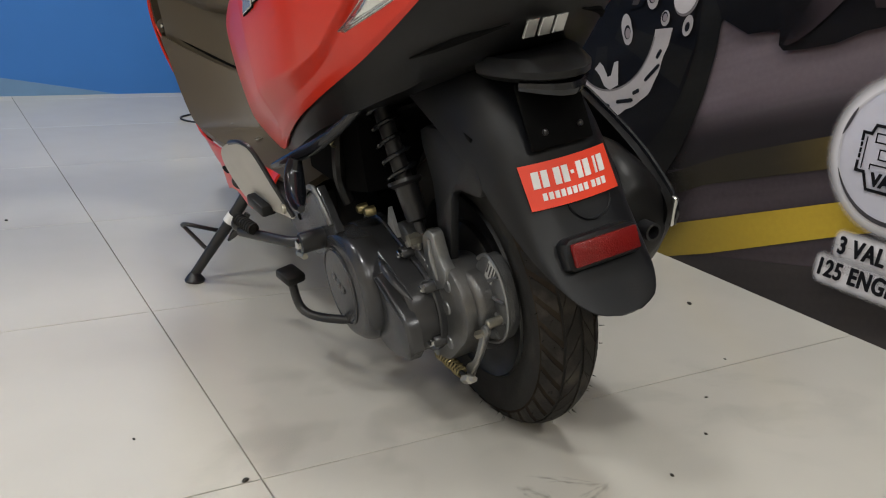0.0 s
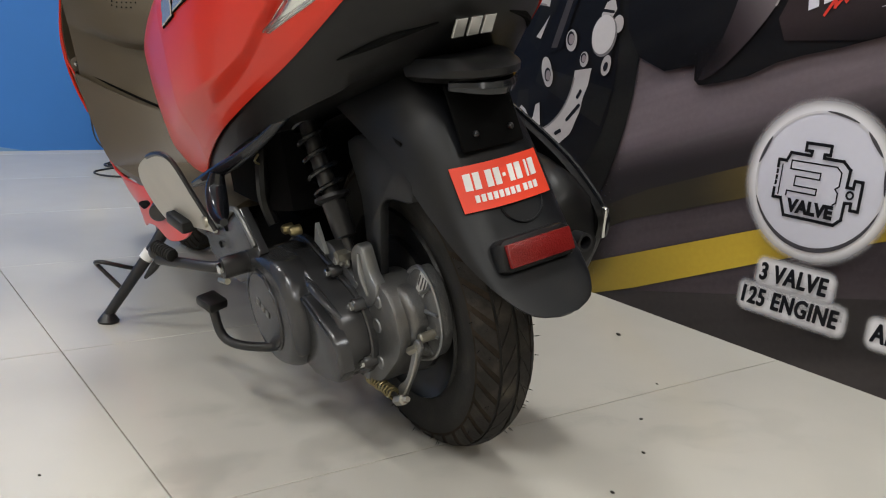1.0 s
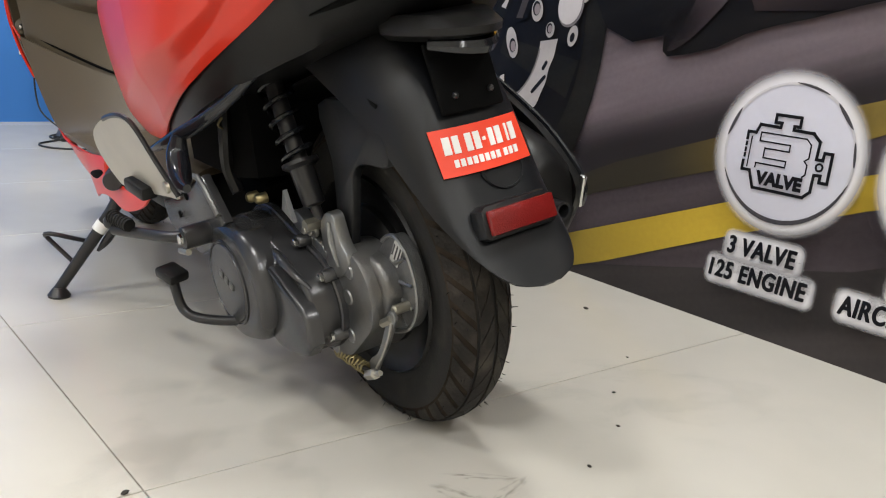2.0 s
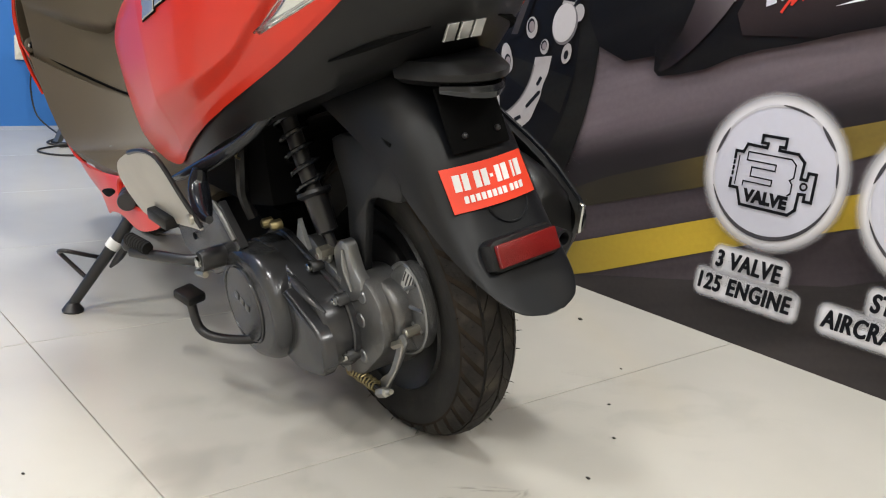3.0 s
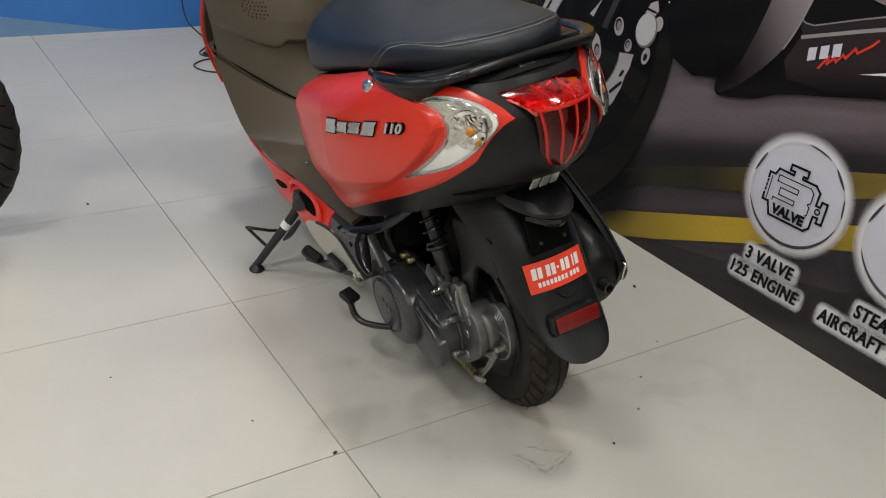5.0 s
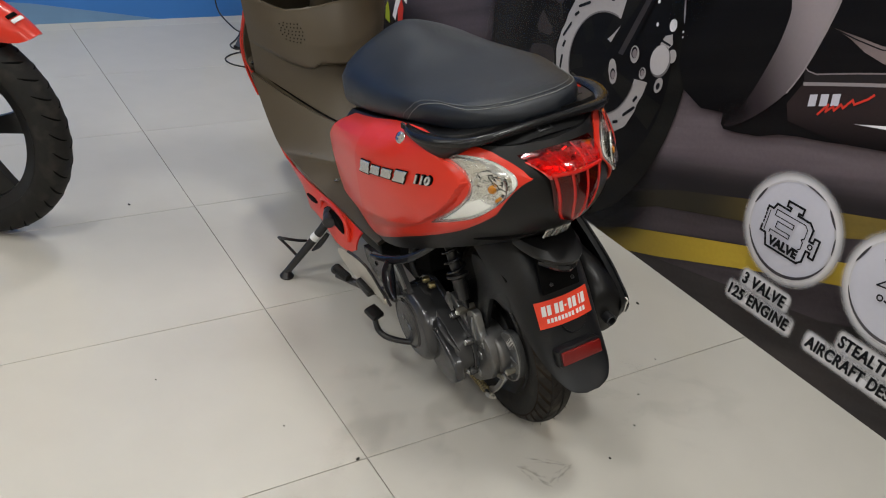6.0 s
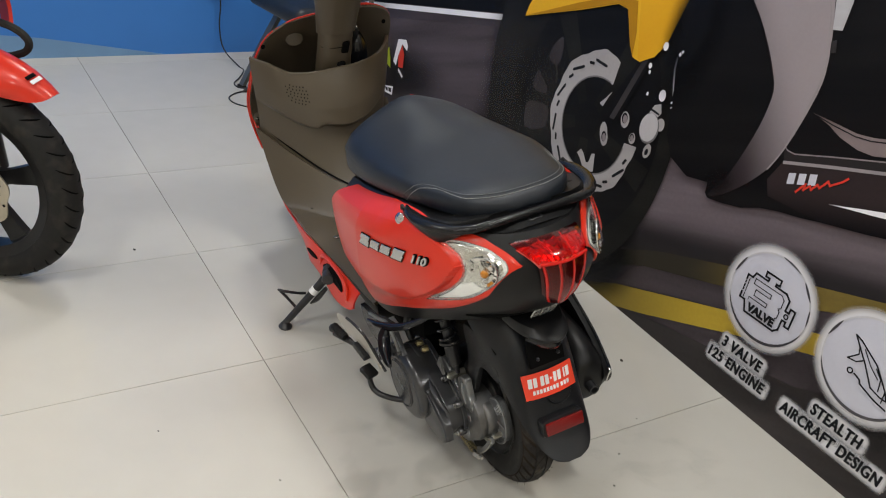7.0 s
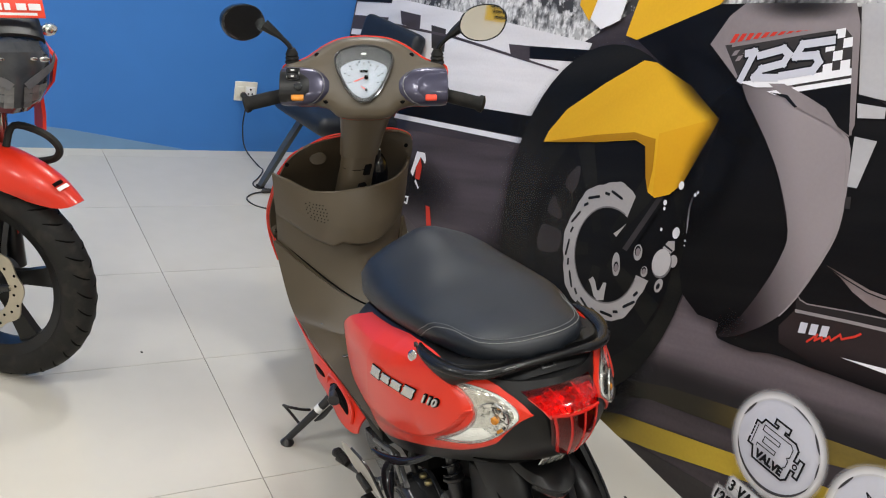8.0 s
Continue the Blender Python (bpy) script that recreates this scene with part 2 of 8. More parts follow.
TILE = tile_material()
GROUT = material("grout", (0.15, 0.125, 0.095), 0.9, vary=0.3)
BLUE = material("blue_wall_paint", (0.040, 0.190, 0.56), 0.5, vary=0.05, scale=4)
BLUE_LIGHT = material("pale_blue_paint", (0.16, 0.30, 0.50), 0.45, vary=0.12, scale=6)
WALL_PAINT = material("cream_wall_paint", (0.68, 0.63, 0.54), 0.6, vary=0.04, scale=3)
CEILING_PAINT = material("ceiling_paint", (0.74, 0.73, 0.71), 0.8, vary=0.03, scale=3)
XW, XE, YS, YN = -4.8, 1.42, -4.8, 3.1
floor = solo("floor", box(XE - XW + 0.4, YN - YS + 0.4, 0.10, pose((XW + XE) / 2, (YS + YN) / 2, -0.0535)), GROUT, "cream polished floor of large rectangular tiles", "floor", kind="structure")
for nm, sx, sy, x, y, mt, lab in (
        ("wall_north", XE - XW + 0.4, 0.15, (XW + XE) / 2, YN + 0.075, BLUE, "plain bright blue painted showroom wall"),
        ("wall_east", 0.15, YN - YS, XE + 0.075, (YS + YN) / 2, WALL_PAINT, "cream wall behind the printed mural board"),
        ("wall_west", 0.15, YN - YS, XW - 0.075, (YS + YN) / 2, WALL_PAINT, "plain cream painted showroom wall"),
        ("wall_south", XE - XW + 0.4, 0.15, (XW + XE) / 2, YS - 0.075, WALL_PAINT, "plain cream painted showroom wall")):
    solo(nm, box(sx, sy, CEIL + 0.05, pose(x, y, (CEIL + 0.05) / 2 - 0.02)), mt, lab, "wall", kind="structure")
solo("ceiling", box(XE - XW + 0.4, YN - YS + 0.4, 0.1, pose((XW + XE) / 2, (YS + YN) / 2, CEIL + 0.06)), CEILING_PAINT, "white showroom ceiling with square light panels", "ceiling", kind="structure")

# pale sweep painted along the foot of the blue wall
sweep_pts = [(-4.8, 0.0), (0.42, 0.0), (0.15, 0.045), (-0.15, 0.095), (-0.5, 0.13), (-1.2, 0.17), (-2.4, 0.21), (-4.8, 0.25)]
solo("wall_stripe", prism(sweep_pts, 0.002, pose(0, YN, 0, 90, 0, 0)), BLUE_LIGHT, "pale blue sweep painted along the wall's foot", "wall stripe", kind="structure")

# ceiling light panels
DIFF = bpy.data.materials.new("light_diffuser")
DIFF.use_nodes = True
DIFF.node_tree.nodes["Principled BSDF"].inputs["Emission Color"].default_value = (0.98, 0.972, 0.922, 1)
DIFF.node_tree.nodes["Principled BSDF"].inputs["Emission Strength"].default_value = 3.5
FRAME_WHITE = material("white_metal", (0.75, 0.75, 0.74), 0.4)
for px_, py_ in PANELS:
    lt = thing("ceiling_light", pose(px_, py_, CEIL + 0.01), "square white recessed ceiling light panel", "ceiling light", "ceiling lights")
    part("diffuser", box(0.57, 0.57, 0.006, pose(0, 0, -0.006)), DIFF, lt)
    for k in range(4):
        part("frame", box(0.62, 0.025, 0.016, pose(0, 0, 0, 0, 0, 90 * k) @ pose(0, 0.2975, -0.008), 0.003), FRAME_WHITE, lt)

# wall socket with a plug and its cable
IVORY = material("ivory_plastic", (0.72, 0.70, 0.62), 0.4)
CABLE = material("black_cable", (0.012, 0.012, 0.013), 0.45)
sock = thing("wall_socket", pose(0.68, YN, 0.325, 0, 0, 0), "ivory double wall socket on the blue wall", "socket")
part("backplate", box(0.115, 0.012, 0.10, pose(0, -0.006, 0), 0.004), IVORY, sock)
part("module", box(0.05, 0.006, 0.052, pose(0.022, -0.0145, 0), 0.002), WHITE, sock)
part("module", box(0.032, 0.006, 0.052, pose(-0.030, -0.0145, 0), 0.002), IVORY, sock)
for dx, dz in ((0.022, 0.013), (0.012, -0.010), (0.032, -0.010)):
    part("pin_hole", lathe([(0.0045, 0), (0.0045, 0.003)], 10, pose(dx, -0.0171, dz, 90, 0, 0)), DARK, sock)
plug = thing("plug", pose(0.665, YN - 0.018, 0.31), "black plug with a cable hanging from the socket", "plug")
part("body", lathe([(0.012, 0), (0.016, 0.006), (0.014, 0.034), (0.007, 0.045)], 12, pose(0, 0, 0, 90, 0, 0)), CABLE, plug)
part("cable", sweep([(0, -0.045, 0), (0.002, -0.052, -0.06), (-0.004, -0.058, -0.15), (0.006, -0.10, -0.25), (0.05, -0.20, -0.306), (0.055, -0.26, -0.306), (0.0, -0.36, -0.306), (-0.05, -0.43, -0.306), (-0.045, -0.49, -0.306), (0.02, -0.505, -0.306), (0.07, -0.500, -0.306)], 0.0035, 8), CABLE, plug)
part("adapter", lathe([(0.005, 0.0), (0.010, 0.008), (0.010, 0.062), (0.005, 0.070)], 12, pose(-0.045, -0.545, -0.300, 0, 90, 6)), CABLE, plug, "small black inline adapter")
part("cable", sweep([(-0.045, -0.545, -0.303), (-0.085, -0.555, -0.306), (-0.128, -0.595, -0.306), (-0.138, -0.645, -0.306), (-0.115, -0.700, -0.306), (-0.060, -0.737, -0.306), (0.03, -0.750, -0.306), (0.14, -0.72, -0.306)], 0.0035, 8), CABLE, plug)

# ---- printed mural board, leaning slightly against the east wall ----
LEANING = 0.05
MB = Matrix(((0, LEANING, -1, 1.172), (-1, 0, 0, 0), (0, 1, LEANING, 0), (0, 0, 0, 1)))
mural = thing("mural_board", MB, "tall printed vinyl board showing a scooter on a race track", "mural")


def print_material(name, color, color2=None, streak=0.0, angle=0.35, scale=6.0, rough=0.38, grade=None):
    """Printed vinyl: streaks between two inks; grade (x, y, low, high, ink) runs the artwork into another ink."""
    mat = bpy.data.materials.new(name)
    mat.use_nodes = True
    nt = mat.node_tree
    b = nt.nodes["Principled BSDF"]
    b.inputs["Roughness"].default_value = rough
    b.inputs["Specular IOR Level"].default_value = 0.09
    co = nt.nodes.new("ShaderNodeTexCoord")
    rot = nt.nodes.new("ShaderNodeMapping")
    rot.vector_type = "TEXTURE"
    rot.inputs["Rotation"].default_value = (0, 0, angle)
    rot.inputs["Scale"].default_value = (6.0, 0.45, 1)
    nt.links.new(co.outputs["Object"], rot.inputs[0])
    n1 = nt.nodes.new("ShaderNodeTexNoise")
    n1.inputs["Scale"].default_value, n1.inputs["Detail"].default_value = scale, 6
    nt.links.new(rot.outputs[0], n1.inputs["Vector"])
    n2 = nt.nodes.new("ShaderNodeTexNoise")
    n2.inputs["Scale"].default_value, n2.inputs["Detail"].default_value = 90, 3
    nt.links.new(co.outputs["Object"], n2.inputs["Vector"])
    ad = nt.nodes.new("ShaderNodeMath")
    ad.operation = "MULTIPLY_ADD"
    ad.inputs[1].default_value = 0.22
    nt.links.new(n2.outputs["Fac"], ad.inputs[0])
    nt.links.new(n1.outputs["Fac"], ad.inputs[2])
    mr = nt.nodes.new("ShaderNodeMapRange")
    mr.inputs["From Min"].default_value, mr.inputs["From Max"].default_value = 0.36, 0.86
    nt.links.new(ad.outputs[0], mr.inputs["Value"])
    mx = nt.nodes.new("ShaderNodeMix")
    mx.data_type = "RGBA"
    c2 = color2 or tuple(c * (1 - streak) for c in color)
    mx.inputs[6].default_value, mx.inputs[7].default_value = (*color, 1), (*c2, 1)
    nt.links.new(mr.outputs[0], mx.inputs[0])
    ink = mx.outputs[2]
    if grade:
        gx, gy, low, high, other = grade
        dot = nt.nodes.new("ShaderNodeVectorMath")
        dot.operation = "DOT_PRODUCT"
        dot.inputs[1].default_value = (gx, gy, 0)
        nt.links.new(co.outputs["Object"], dot.inputs[0])
        wv = nt.nodes.new("ShaderNodeMath")
        wv.operation = "MULTIPLY_ADD"
        wv.inputs[1].default_value = 0.35 * abs(high - low)
        nt.links.new(n1.outputs["Fac"], wv.inputs[0])
        nt.links.new(dot.outputs["Value"], wv.inputs[2])
        ramp = nt.nodes.new("ShaderNodeMapRange")
        ramp.interpolation_type = "SMOOTHSTEP"
        ramp.inputs["From Min"].default_value, ramp.inputs["From Max"].default_value = low, high
        nt.links.new(wv.outputs[0], ramp.inputs["Value"])
        g = nt.nodes.new("ShaderNodeMix")
        g.data_type = "RGBA"
        g.inputs[6].default_value = (*other, 1)
        nt.links.new(ramp.outputs[0], g.inputs[0])
        nt.links.new(ink, g.inputs[7])
        ink = g.outputs[2]
    nt.links.new(ink, b.inputs["Base Color"])
    return mat


INK_TRACK = print_material("print_track", (0.043, 0.036, 0.041), (0.094, 0.077, 0.087))
INK_ROAD = print_material("print_track_pale", (0.100, 0.082, 0.092), (0.165, 0.135, 0.152), grade=(-0.33, 1.0, 0.445, 0.580, (0.024, 0.021, 0.023)))
INK_SHIELD = print_material("print_shield", (0.315, 0.275, 0.290), (0.265, 0.228, 0.242), angle=1.2, scale=1.2, grade=(0.8, 0.6, 0.235, 0.50, (0.030, 0.023, 0.026)))
INK_TUBE = print_material("print_tube", (0.23, 0.185, 0.185), (0.17, 0.135, 0.138), scale=2, grade=(1.0, 0.2, 0.10, 0.25, (0.05, 0.035, 0.030)))
INK_BOARD = print_material("print_footboard", (0.030, 0.026, 0.027), (0.022, 0.019, 0.020), scale=2)
INK_EDGE = print_material("print_light_edge", (0.33, 0.30, 0.31), (0.22, 0.195, 0.205), scale=2)
INK_SILL = print_material("print_sill", (0.036, 0.026, 0.027), (0.026, 0.019, 0.020), scale=2, grade=(-0.30, 1.0, 0.585, 0.70, (0.0045, 0.0045, 0.0055)))
INK_TRACK_DARK = print_material("print_track_dark", (0.026, 0.024, 0.024), (0.055, 0.048, 0.048))
INK_YELLOW = print_material("print_yellow", (0.56, 0.40, 0.045), (0.38, 0.26, 0.035), grade=(1.0, 0.3, -0.62, 0.06, (0.085, 0.066, 0.026)))
INK_OCHRE = print_material("print_ochre", (0.20, 0.145, 0.035), (0.12, 0.088, 0.03), grade=(1.0, 0.35, -0.12, 0.28, (0.034, 0.030, 0.022)))
INK_BODY = print_material("print_body_yellow", (0.80, 0.46, 0.028), (0.66, 0.36, 0.020), angle=0.8, scale=2)
INK_BLACK = print_material("print_black", (0.0045, 0.0045, 0.0055), (0.010, 0.0095, 0.010))
INK_TYRE = print_material("print_tyre", (0.006, 0.006, 0.006), (0.018, 0.017, 0.015), scale=3)
INK_FORK = print_material("print_fork", (0.050, 0.045, 0.047), (0.022, 0.020, 0.021), scale=3)
INK_GREY = print_material("print_grey", (0.27, 0.235, 0.245), (0.20, 0.17, 0.18), angle=1.2, scale=1.2)
INK_DISC = print_material("print_disc", (0.42, 0.40, 0.40), (0.30, 0.28, 0.28), scale=3)
INK_WHITE = print_material("print_white", (0.84, 0.83, 0.87), (0.74, 0.73, 0.77), scale=3)
INK_BADGE = print_material("print_badge_white", (0.57, 0.57, 0.65), (0.52, 0.52, 0.59), scale=2)
INK_HAZE = print_material("print_haze", (0.46, 0.45, 0.47), (0.36, 0.35, 0.37), angle=0.24, scale=3)
INK_CALIPER = print_material("print_caliper", (0.52, 0.50, 0.51), (0.43, 0.41, 0.42), scale=3)
INK_PALE = print_material("print_pale_barrier", (0.86, 0.84, 0.86), (0.66, 0.64, 0.66), angle=0.24)
INK_RED = print_material("print_red", (0.62, 0.05, 0.03), (0.5, 0.04, 0.03))
INK_GREEN = print_material("print_green", (0.35, 0.42, 0.03), (0.3, 0.36, 0.03))
INK_TEXT = print_material("print_text", (0.008, 0.009, 0.012), (0.012, 0.012, 0.014))


def crowd_material():
    """Blurred black and white trees and house fronts."""
    mat = print_material("print_grandstand", (0.62, 0.60, 0.60), (0.03, 0.03, 0.03), angle=0.24, scale=14)
    nt = mat.node_tree
    b = nt.nodes["Principled BSDF"]
    co = nt.nodes.new("ShaderNodeTexCoord")
    mp = nt.nodes.new("ShaderNodeMapping")
    mp.inputs["Rotation"].default_value = (0, 0, -0.22)
    nt.links.new(co.outputs["Object"], mp.inputs[0])

    def blot(scale, detail, lo, hi, sx=1.0):
        st_ = nt.nodes.new("ShaderNodeVectorMath")
        st_.operation = "MULTIPLY"
        st_.inputs[1].default_value = (sx, 1, 1)
        nt.links.new(mp.outputs[0], st_.inputs[0])
        nz = nt.nodes.new("ShaderNodeTexNoise")
        nz.inputs["Scale"].default_value, nz.inputs["Detail"].default_value = scale, detail
        nt.links.new(st_.outputs[0], nz.inputs["Vector"])
        cr = nt.nodes.new("ShaderNodeMapRange")
        cr.inputs["From Min"].default_value, cr.inputs["From Max"].default_value = lo, hi
        nt.links.new(nz.outputs["Fac"], cr.inputs["Value"])
        return cr.outputs[0]

    def over(fac, under, colour):
        mx = nt.nodes.new("ShaderNodeMix")
        mx.data_type = "RGBA"
        nt.links.new(fac, mx.inputs[0])
        if isinstance(under, tuple):
            mx.inputs[6].default_value = (*under, 1)
        else:
            nt.links.new(under, mx.inputs[6])
        mx.inputs[7].default_value = (*colour, 1)
        return mx.outputs[2]
    c = over(blot(26, 3, 0.42, 0.62, 2.2), (0.72, 0.71, 0.71), (0.20, 0.20, 0.205))
    c = over(blot(60, 2, 0.50, 0.62, 0.5), c, (0.42, 0.42, 0.42))
    c = over(blot(7, 8, 0.53, 0.59), c, (0.050, 0.050, 0.053))
    c = over(blot(30, 6, 0.56, 0.66), c, (0.70, 0.69, 0.69))
    nt.links.new(c, b.inputs["Base Color"])
    return mat


INK_STAND = crowd_material()


def halo_material(name, r0, r1, rect=None):
    """White print that fades out from a disc of radius r0 to r1 (or from a box's edge)."""
    mat = print_material(name, (0.72, 0.71, 0.74), (0.66, 0.65, 0.68))
    nt = mat.node_tree
    b = nt.nodes["Principled BSDF"]
    co = nt.nodes.new("ShaderNodeTexCoord")
    if rect is None:
        ln = nt.nodes.new("ShaderNodeVectorMath")
        ln.operation = "LENGTH"
        nt.links.new(co.outputs["Object"], ln.inputs[0])
        src = ln.outputs["Value"]
    else:
        ab = nt.nodes.new("ShaderNodeVectorMath")
        ab.operation = "ABSOLUTE"
        nt.links.new(co.outputs["Object"], ab.inputs[0])
        sb = nt.nodes.new("ShaderNodeVectorMath")
        sb.operation = "SUBTRACT"
        sb.inputs[1].default_value = (rect[0], rect[1], 1)
        nt.links.new(ab.outputs[0], sb.inputs[0])
        mxm = nt.nodes.new("ShaderNodeVectorMath")
        mxm.operation = "MAXIMUM"
        mxm.inputs[1].default_value = (0, 0, 0)
        nt.links.new(sb.outputs[0], mxm.inputs[0])
        ln = nt.nodes.new("ShaderNodeVectorMath")
        ln.operation = "LENGTH"
        nt.links.new(mxm.outputs[0], ln.inputs[0])
        src = ln.outputs["Value"]
    mr = nt.nodes.new("ShaderNodeMapRange")
    mr.interpolation_type = "SMOOTHSTEP"
    mr.inputs["From Min"].default_value, mr.inputs["From Max"].default_value = r0, r1
    mr.inputs["To Min"].default_value, mr.inputs["To Max"].default_value = 0.95, 0.0
    nt.links.new(src, mr.inputs["Value"])
    nt.links.new(mr.outputs[0], b.inputs["Alpha"])
    return mat


part("panel", box(5.4, 2.3, 0.018, pose(-0.4, 1.15, -0.0095), 0.002), INK_TRACK, mural, "printed dark asphalt track")
LAYER = 0.0009


def decal(name, pts, mat, layer, label="", smooth=0):
    """A printed shape: an outline of (across, up) on the board."""
    if smooth:
        pts = [(v.x, v.y) for v in spline([(x, y, 0) for x, y in pts], smooth, True)]
    bm = from_faces([(x, y, 0) for x, y in pts], [tuple(range(len(pts)))])
    bmesh.ops.triangulate(bm, faces=bm.faces)
    ob = part(name, bm, mat, mural, label)
    ob.location.z = LAYER * layer
    return ob


def oval(cx, cy, rx, ry, tilt=0.0, n=48, a0=0.0, a1=360.0):
    out = []
    for k in range(n):
        a = radians(a0 + (a1 - a0) * k / (n if a1 - a0 >= 360 else n - 1))
        x, y = rx * math.cos(a), ry * math.sin(a)
        c, s = math.cos(radians(tilt)), math.sin(radians(tilt))
        out.append((cx + c * x - s * y, cy + s * x + c * y))
    return out


def band(cx, cy, rx, ry, w, tilt=0.0, a0=0, a1=360, n=48, wy=None):
    """Arc-shaped printed ring between two ovals."""
    wy = w if wy is None else wy
    o = oval(cx, cy, rx, ry, tilt, n, a0, a1)
    i = oval(cx, cy, rx - w, ry - wy, tilt, n, a0, a1)
    full = a1 - a0 >= 360
    verts = [(x, y, 0) for x, y in o + i]
    faces = [(k, (k + 1) % n, n + (k + 1) % n, n + k) for k in range(n if full else n - 1)]
    return from_faces(verts, faces)


def lines(pts, w, closed=True):
    """A printed outline of width w along straight runs."""
    n = len(pts)
    out = []
    for i in range(n if closed else n - 1):
        a, b = Vector((*pts[i], 0)), Vector((*pts[(i + 1) % n], 0))
        d = (b - a).normalized()
        s = Vector((-d.y, d.x, 0)) * w / 2
        e = d * w * 0.45
        out.append([a - e + s, a - e - s, b + e - s, b + e + s])
    verts = [Vector((p.x, p.y, 0.00003 * i)) for i, q in enumerate(out) for p in q]
    return from_faces(verts, [(4 * i, 4 * i + 1, 4 * i + 2, 4 * i + 3) for i in range(len(out))])


def lines_outline(pts, w):
    """A thin stroke along a run of points, as one outline."""
    left, right = [], []
    for i, p in enumerate(pts):
        a, b = Vector(pts[max(i - 1, 0)]), Vector(pts[min(i + 1, len(pts) - 1)])
        d = (b - a).normalized()
        left.append((p[0] - d.y * w / 2, p[1] + d.x * w / 2))
        right.append((p[0] + d.y * w / 2, p[1] - d.x * w / 2))
    return left + right[::-1]


def ring(name, bm, mat, layer, label=""):
    ob = part(name, bm, mat, mural, label)
    ob.location.z = LAYER * layer
    return ob


def soft_ink(name, color, amount, r0=0.25, r1=1.0):
    """Ink sprayed thinner and thinner towards its edge, as in the print's own artwork."""
    mat = halo_material(name, r0, r1)
    b = mat.node_tree.nodes["Principled BSDF"]
    for lk in list(b.inputs["Base Color"].links):
        mat.node_tree.links.remove(lk)
    b.inputs["Base Color"].default_value = (*color, 1)
    b.inputs["Specular IOR Level"].default_value = 0.12
    b.inputs["Alpha"].links[0].from_node.inputs["To Min"].default_value = amount
    return mat


SPRAY_BLACK = soft_ink("print_spray_black", (0.006, 0.006, 0.007), 0.92)
SPRAY_DARK = soft_ink("print_spray_dark", (0.010, 0.009, 0.010), 0.75, 0.1)


def spray(name, mat, cx, cy, rx, ry, rot, layer):
    bm = from_faces([(x, y, 0) for x, y in oval(0, 0, 1, 1, 0, 40)], [tuple(range(40))])
    ob = part(name, bm, mat, mural)
    ob.matrix_local = Matrix.Translation((cx, cy, LAYER * layer)) @ Euler((0, 0, radians(rot))).to_matrix().to_4x4() @ Matrix.Diagonal((rx, ry, 1, 1))


# track background
decal("track_shade", [(-3.08, 0.0), (2.3, 0.0), (2.3, 1.10), (0.18, 0.17), (-0.54, -0.0)], INK_TRACK_DARK, 1)
decal("track_light", [(-0.60, 0.18), (-0.60, 0.62), (-0.10, 0.66), (2.3, 1.50), (2.3, 1.16), (0.20, 0.47), (-0.139, 0.352), (-0.43, 0.235)], INK_ROAD, 1, "streaked purple grey asphalt")
decal("track_light", [(-3.08, 0.10), (-2.3, 0.42), (-1.36, 0.66), (-1.30, 0.30), (-2.0, 0.05)], INK_TRACK, 1)
spray("track_shadow", SPRAY_DARK, -2.1, 0.22, 0.45, 0.16, 14, 1.5)
decal("ochre_line", [(-0.66, 0.13), (-0.44, 0.242), (-0.377, 0.271), (-0.139, 0.359), (0.118, 0.449), (0.306, 0.512), (1.2, 0.84), (1.2, 0.78), (0.214, 0.424), (0.142, 0.391), (-0.126, 0.297), (-0.43, 0.191), (-0.60, 0.10)], INK_OCHRE, 2)
decal("yellow_line", [(-0.66, 0.0), (-0.52, 0.073), (-0.11, 0.232), (0.17, 0.338), (1.2, 0.72), (1.2, 0.62), (0.18, 0.278), (-0.064, 0.180), (-0.38, 0.045), (-0.50, 0.0)], INK_YELLOW, 3, "mustard yellow track line")
decal("barrier", [(-3.08, 0.36), (-1.30, 0.78), (-1.20, 1.115), (-1.711, 1.062), (-2.585, 0.955), (-3.08, 0.862)], INK_PALE, 2)
decal("barrier_gap", [(-2.287, 0.909), (-2.157, 0.923), (-2.129, 0.83), (-2.241, 0.818)], INK_TRACK_DARK, 3)
decal("barrier_gap", [(-1.675, 0.987), (-1.541, 1.015), (-1.516, 0.966), (-1.64, 0.948)], INK_TRACK, 3)
decal("barrier_gap", [(-1.541, 1.015), (-1.189, 1.095), (-1.191, 1.051), (-1.52, 0.973)], INK_BLACK, 3.2)
decal("barrier_gap", [(-2.60, 0.900), (-2.40, 0.925), (-2.38, 0.865), (-2.56, 0.845)], INK_TRACK, 3)
decal("barrier_line", [(-2.843, 0.800), (-2.08, 0.914), (-1.81, 0.941), (-1.335, 0.985), (-1.335, 0.978), (-1.81, 0.930), (-2.08, 0.903), (-2.843, 0.788)], INK_TRACK, 3.4)
spray("barrier_shade", SPRAY_DARK, -2.45, 0.66, 0.30, 0.08, 12, 2.6)
decal("grandstand", [(-3.08, 0.86), (-2.585, 0.953), (-1.711, 1.06), (-1.244, 1.109), (-1.0, 1.3), (2.3, 2.0), (2.3, 2.3), (-3.08, 2.3)], INK_STAND, 2, "black and white blurred grandstand print")
for off, th, mt in ((0.0, 0.022, INK_WHITE), (0.026, 0.085, INK_BLACK)):
    decal("barrier_stripe", [(-3.08, 0.275 + off), (-1.28, 0.705 + off), (-1.28, 0.705 + off + th), (-3.08, 0.275 + off + th)], mt, 4)
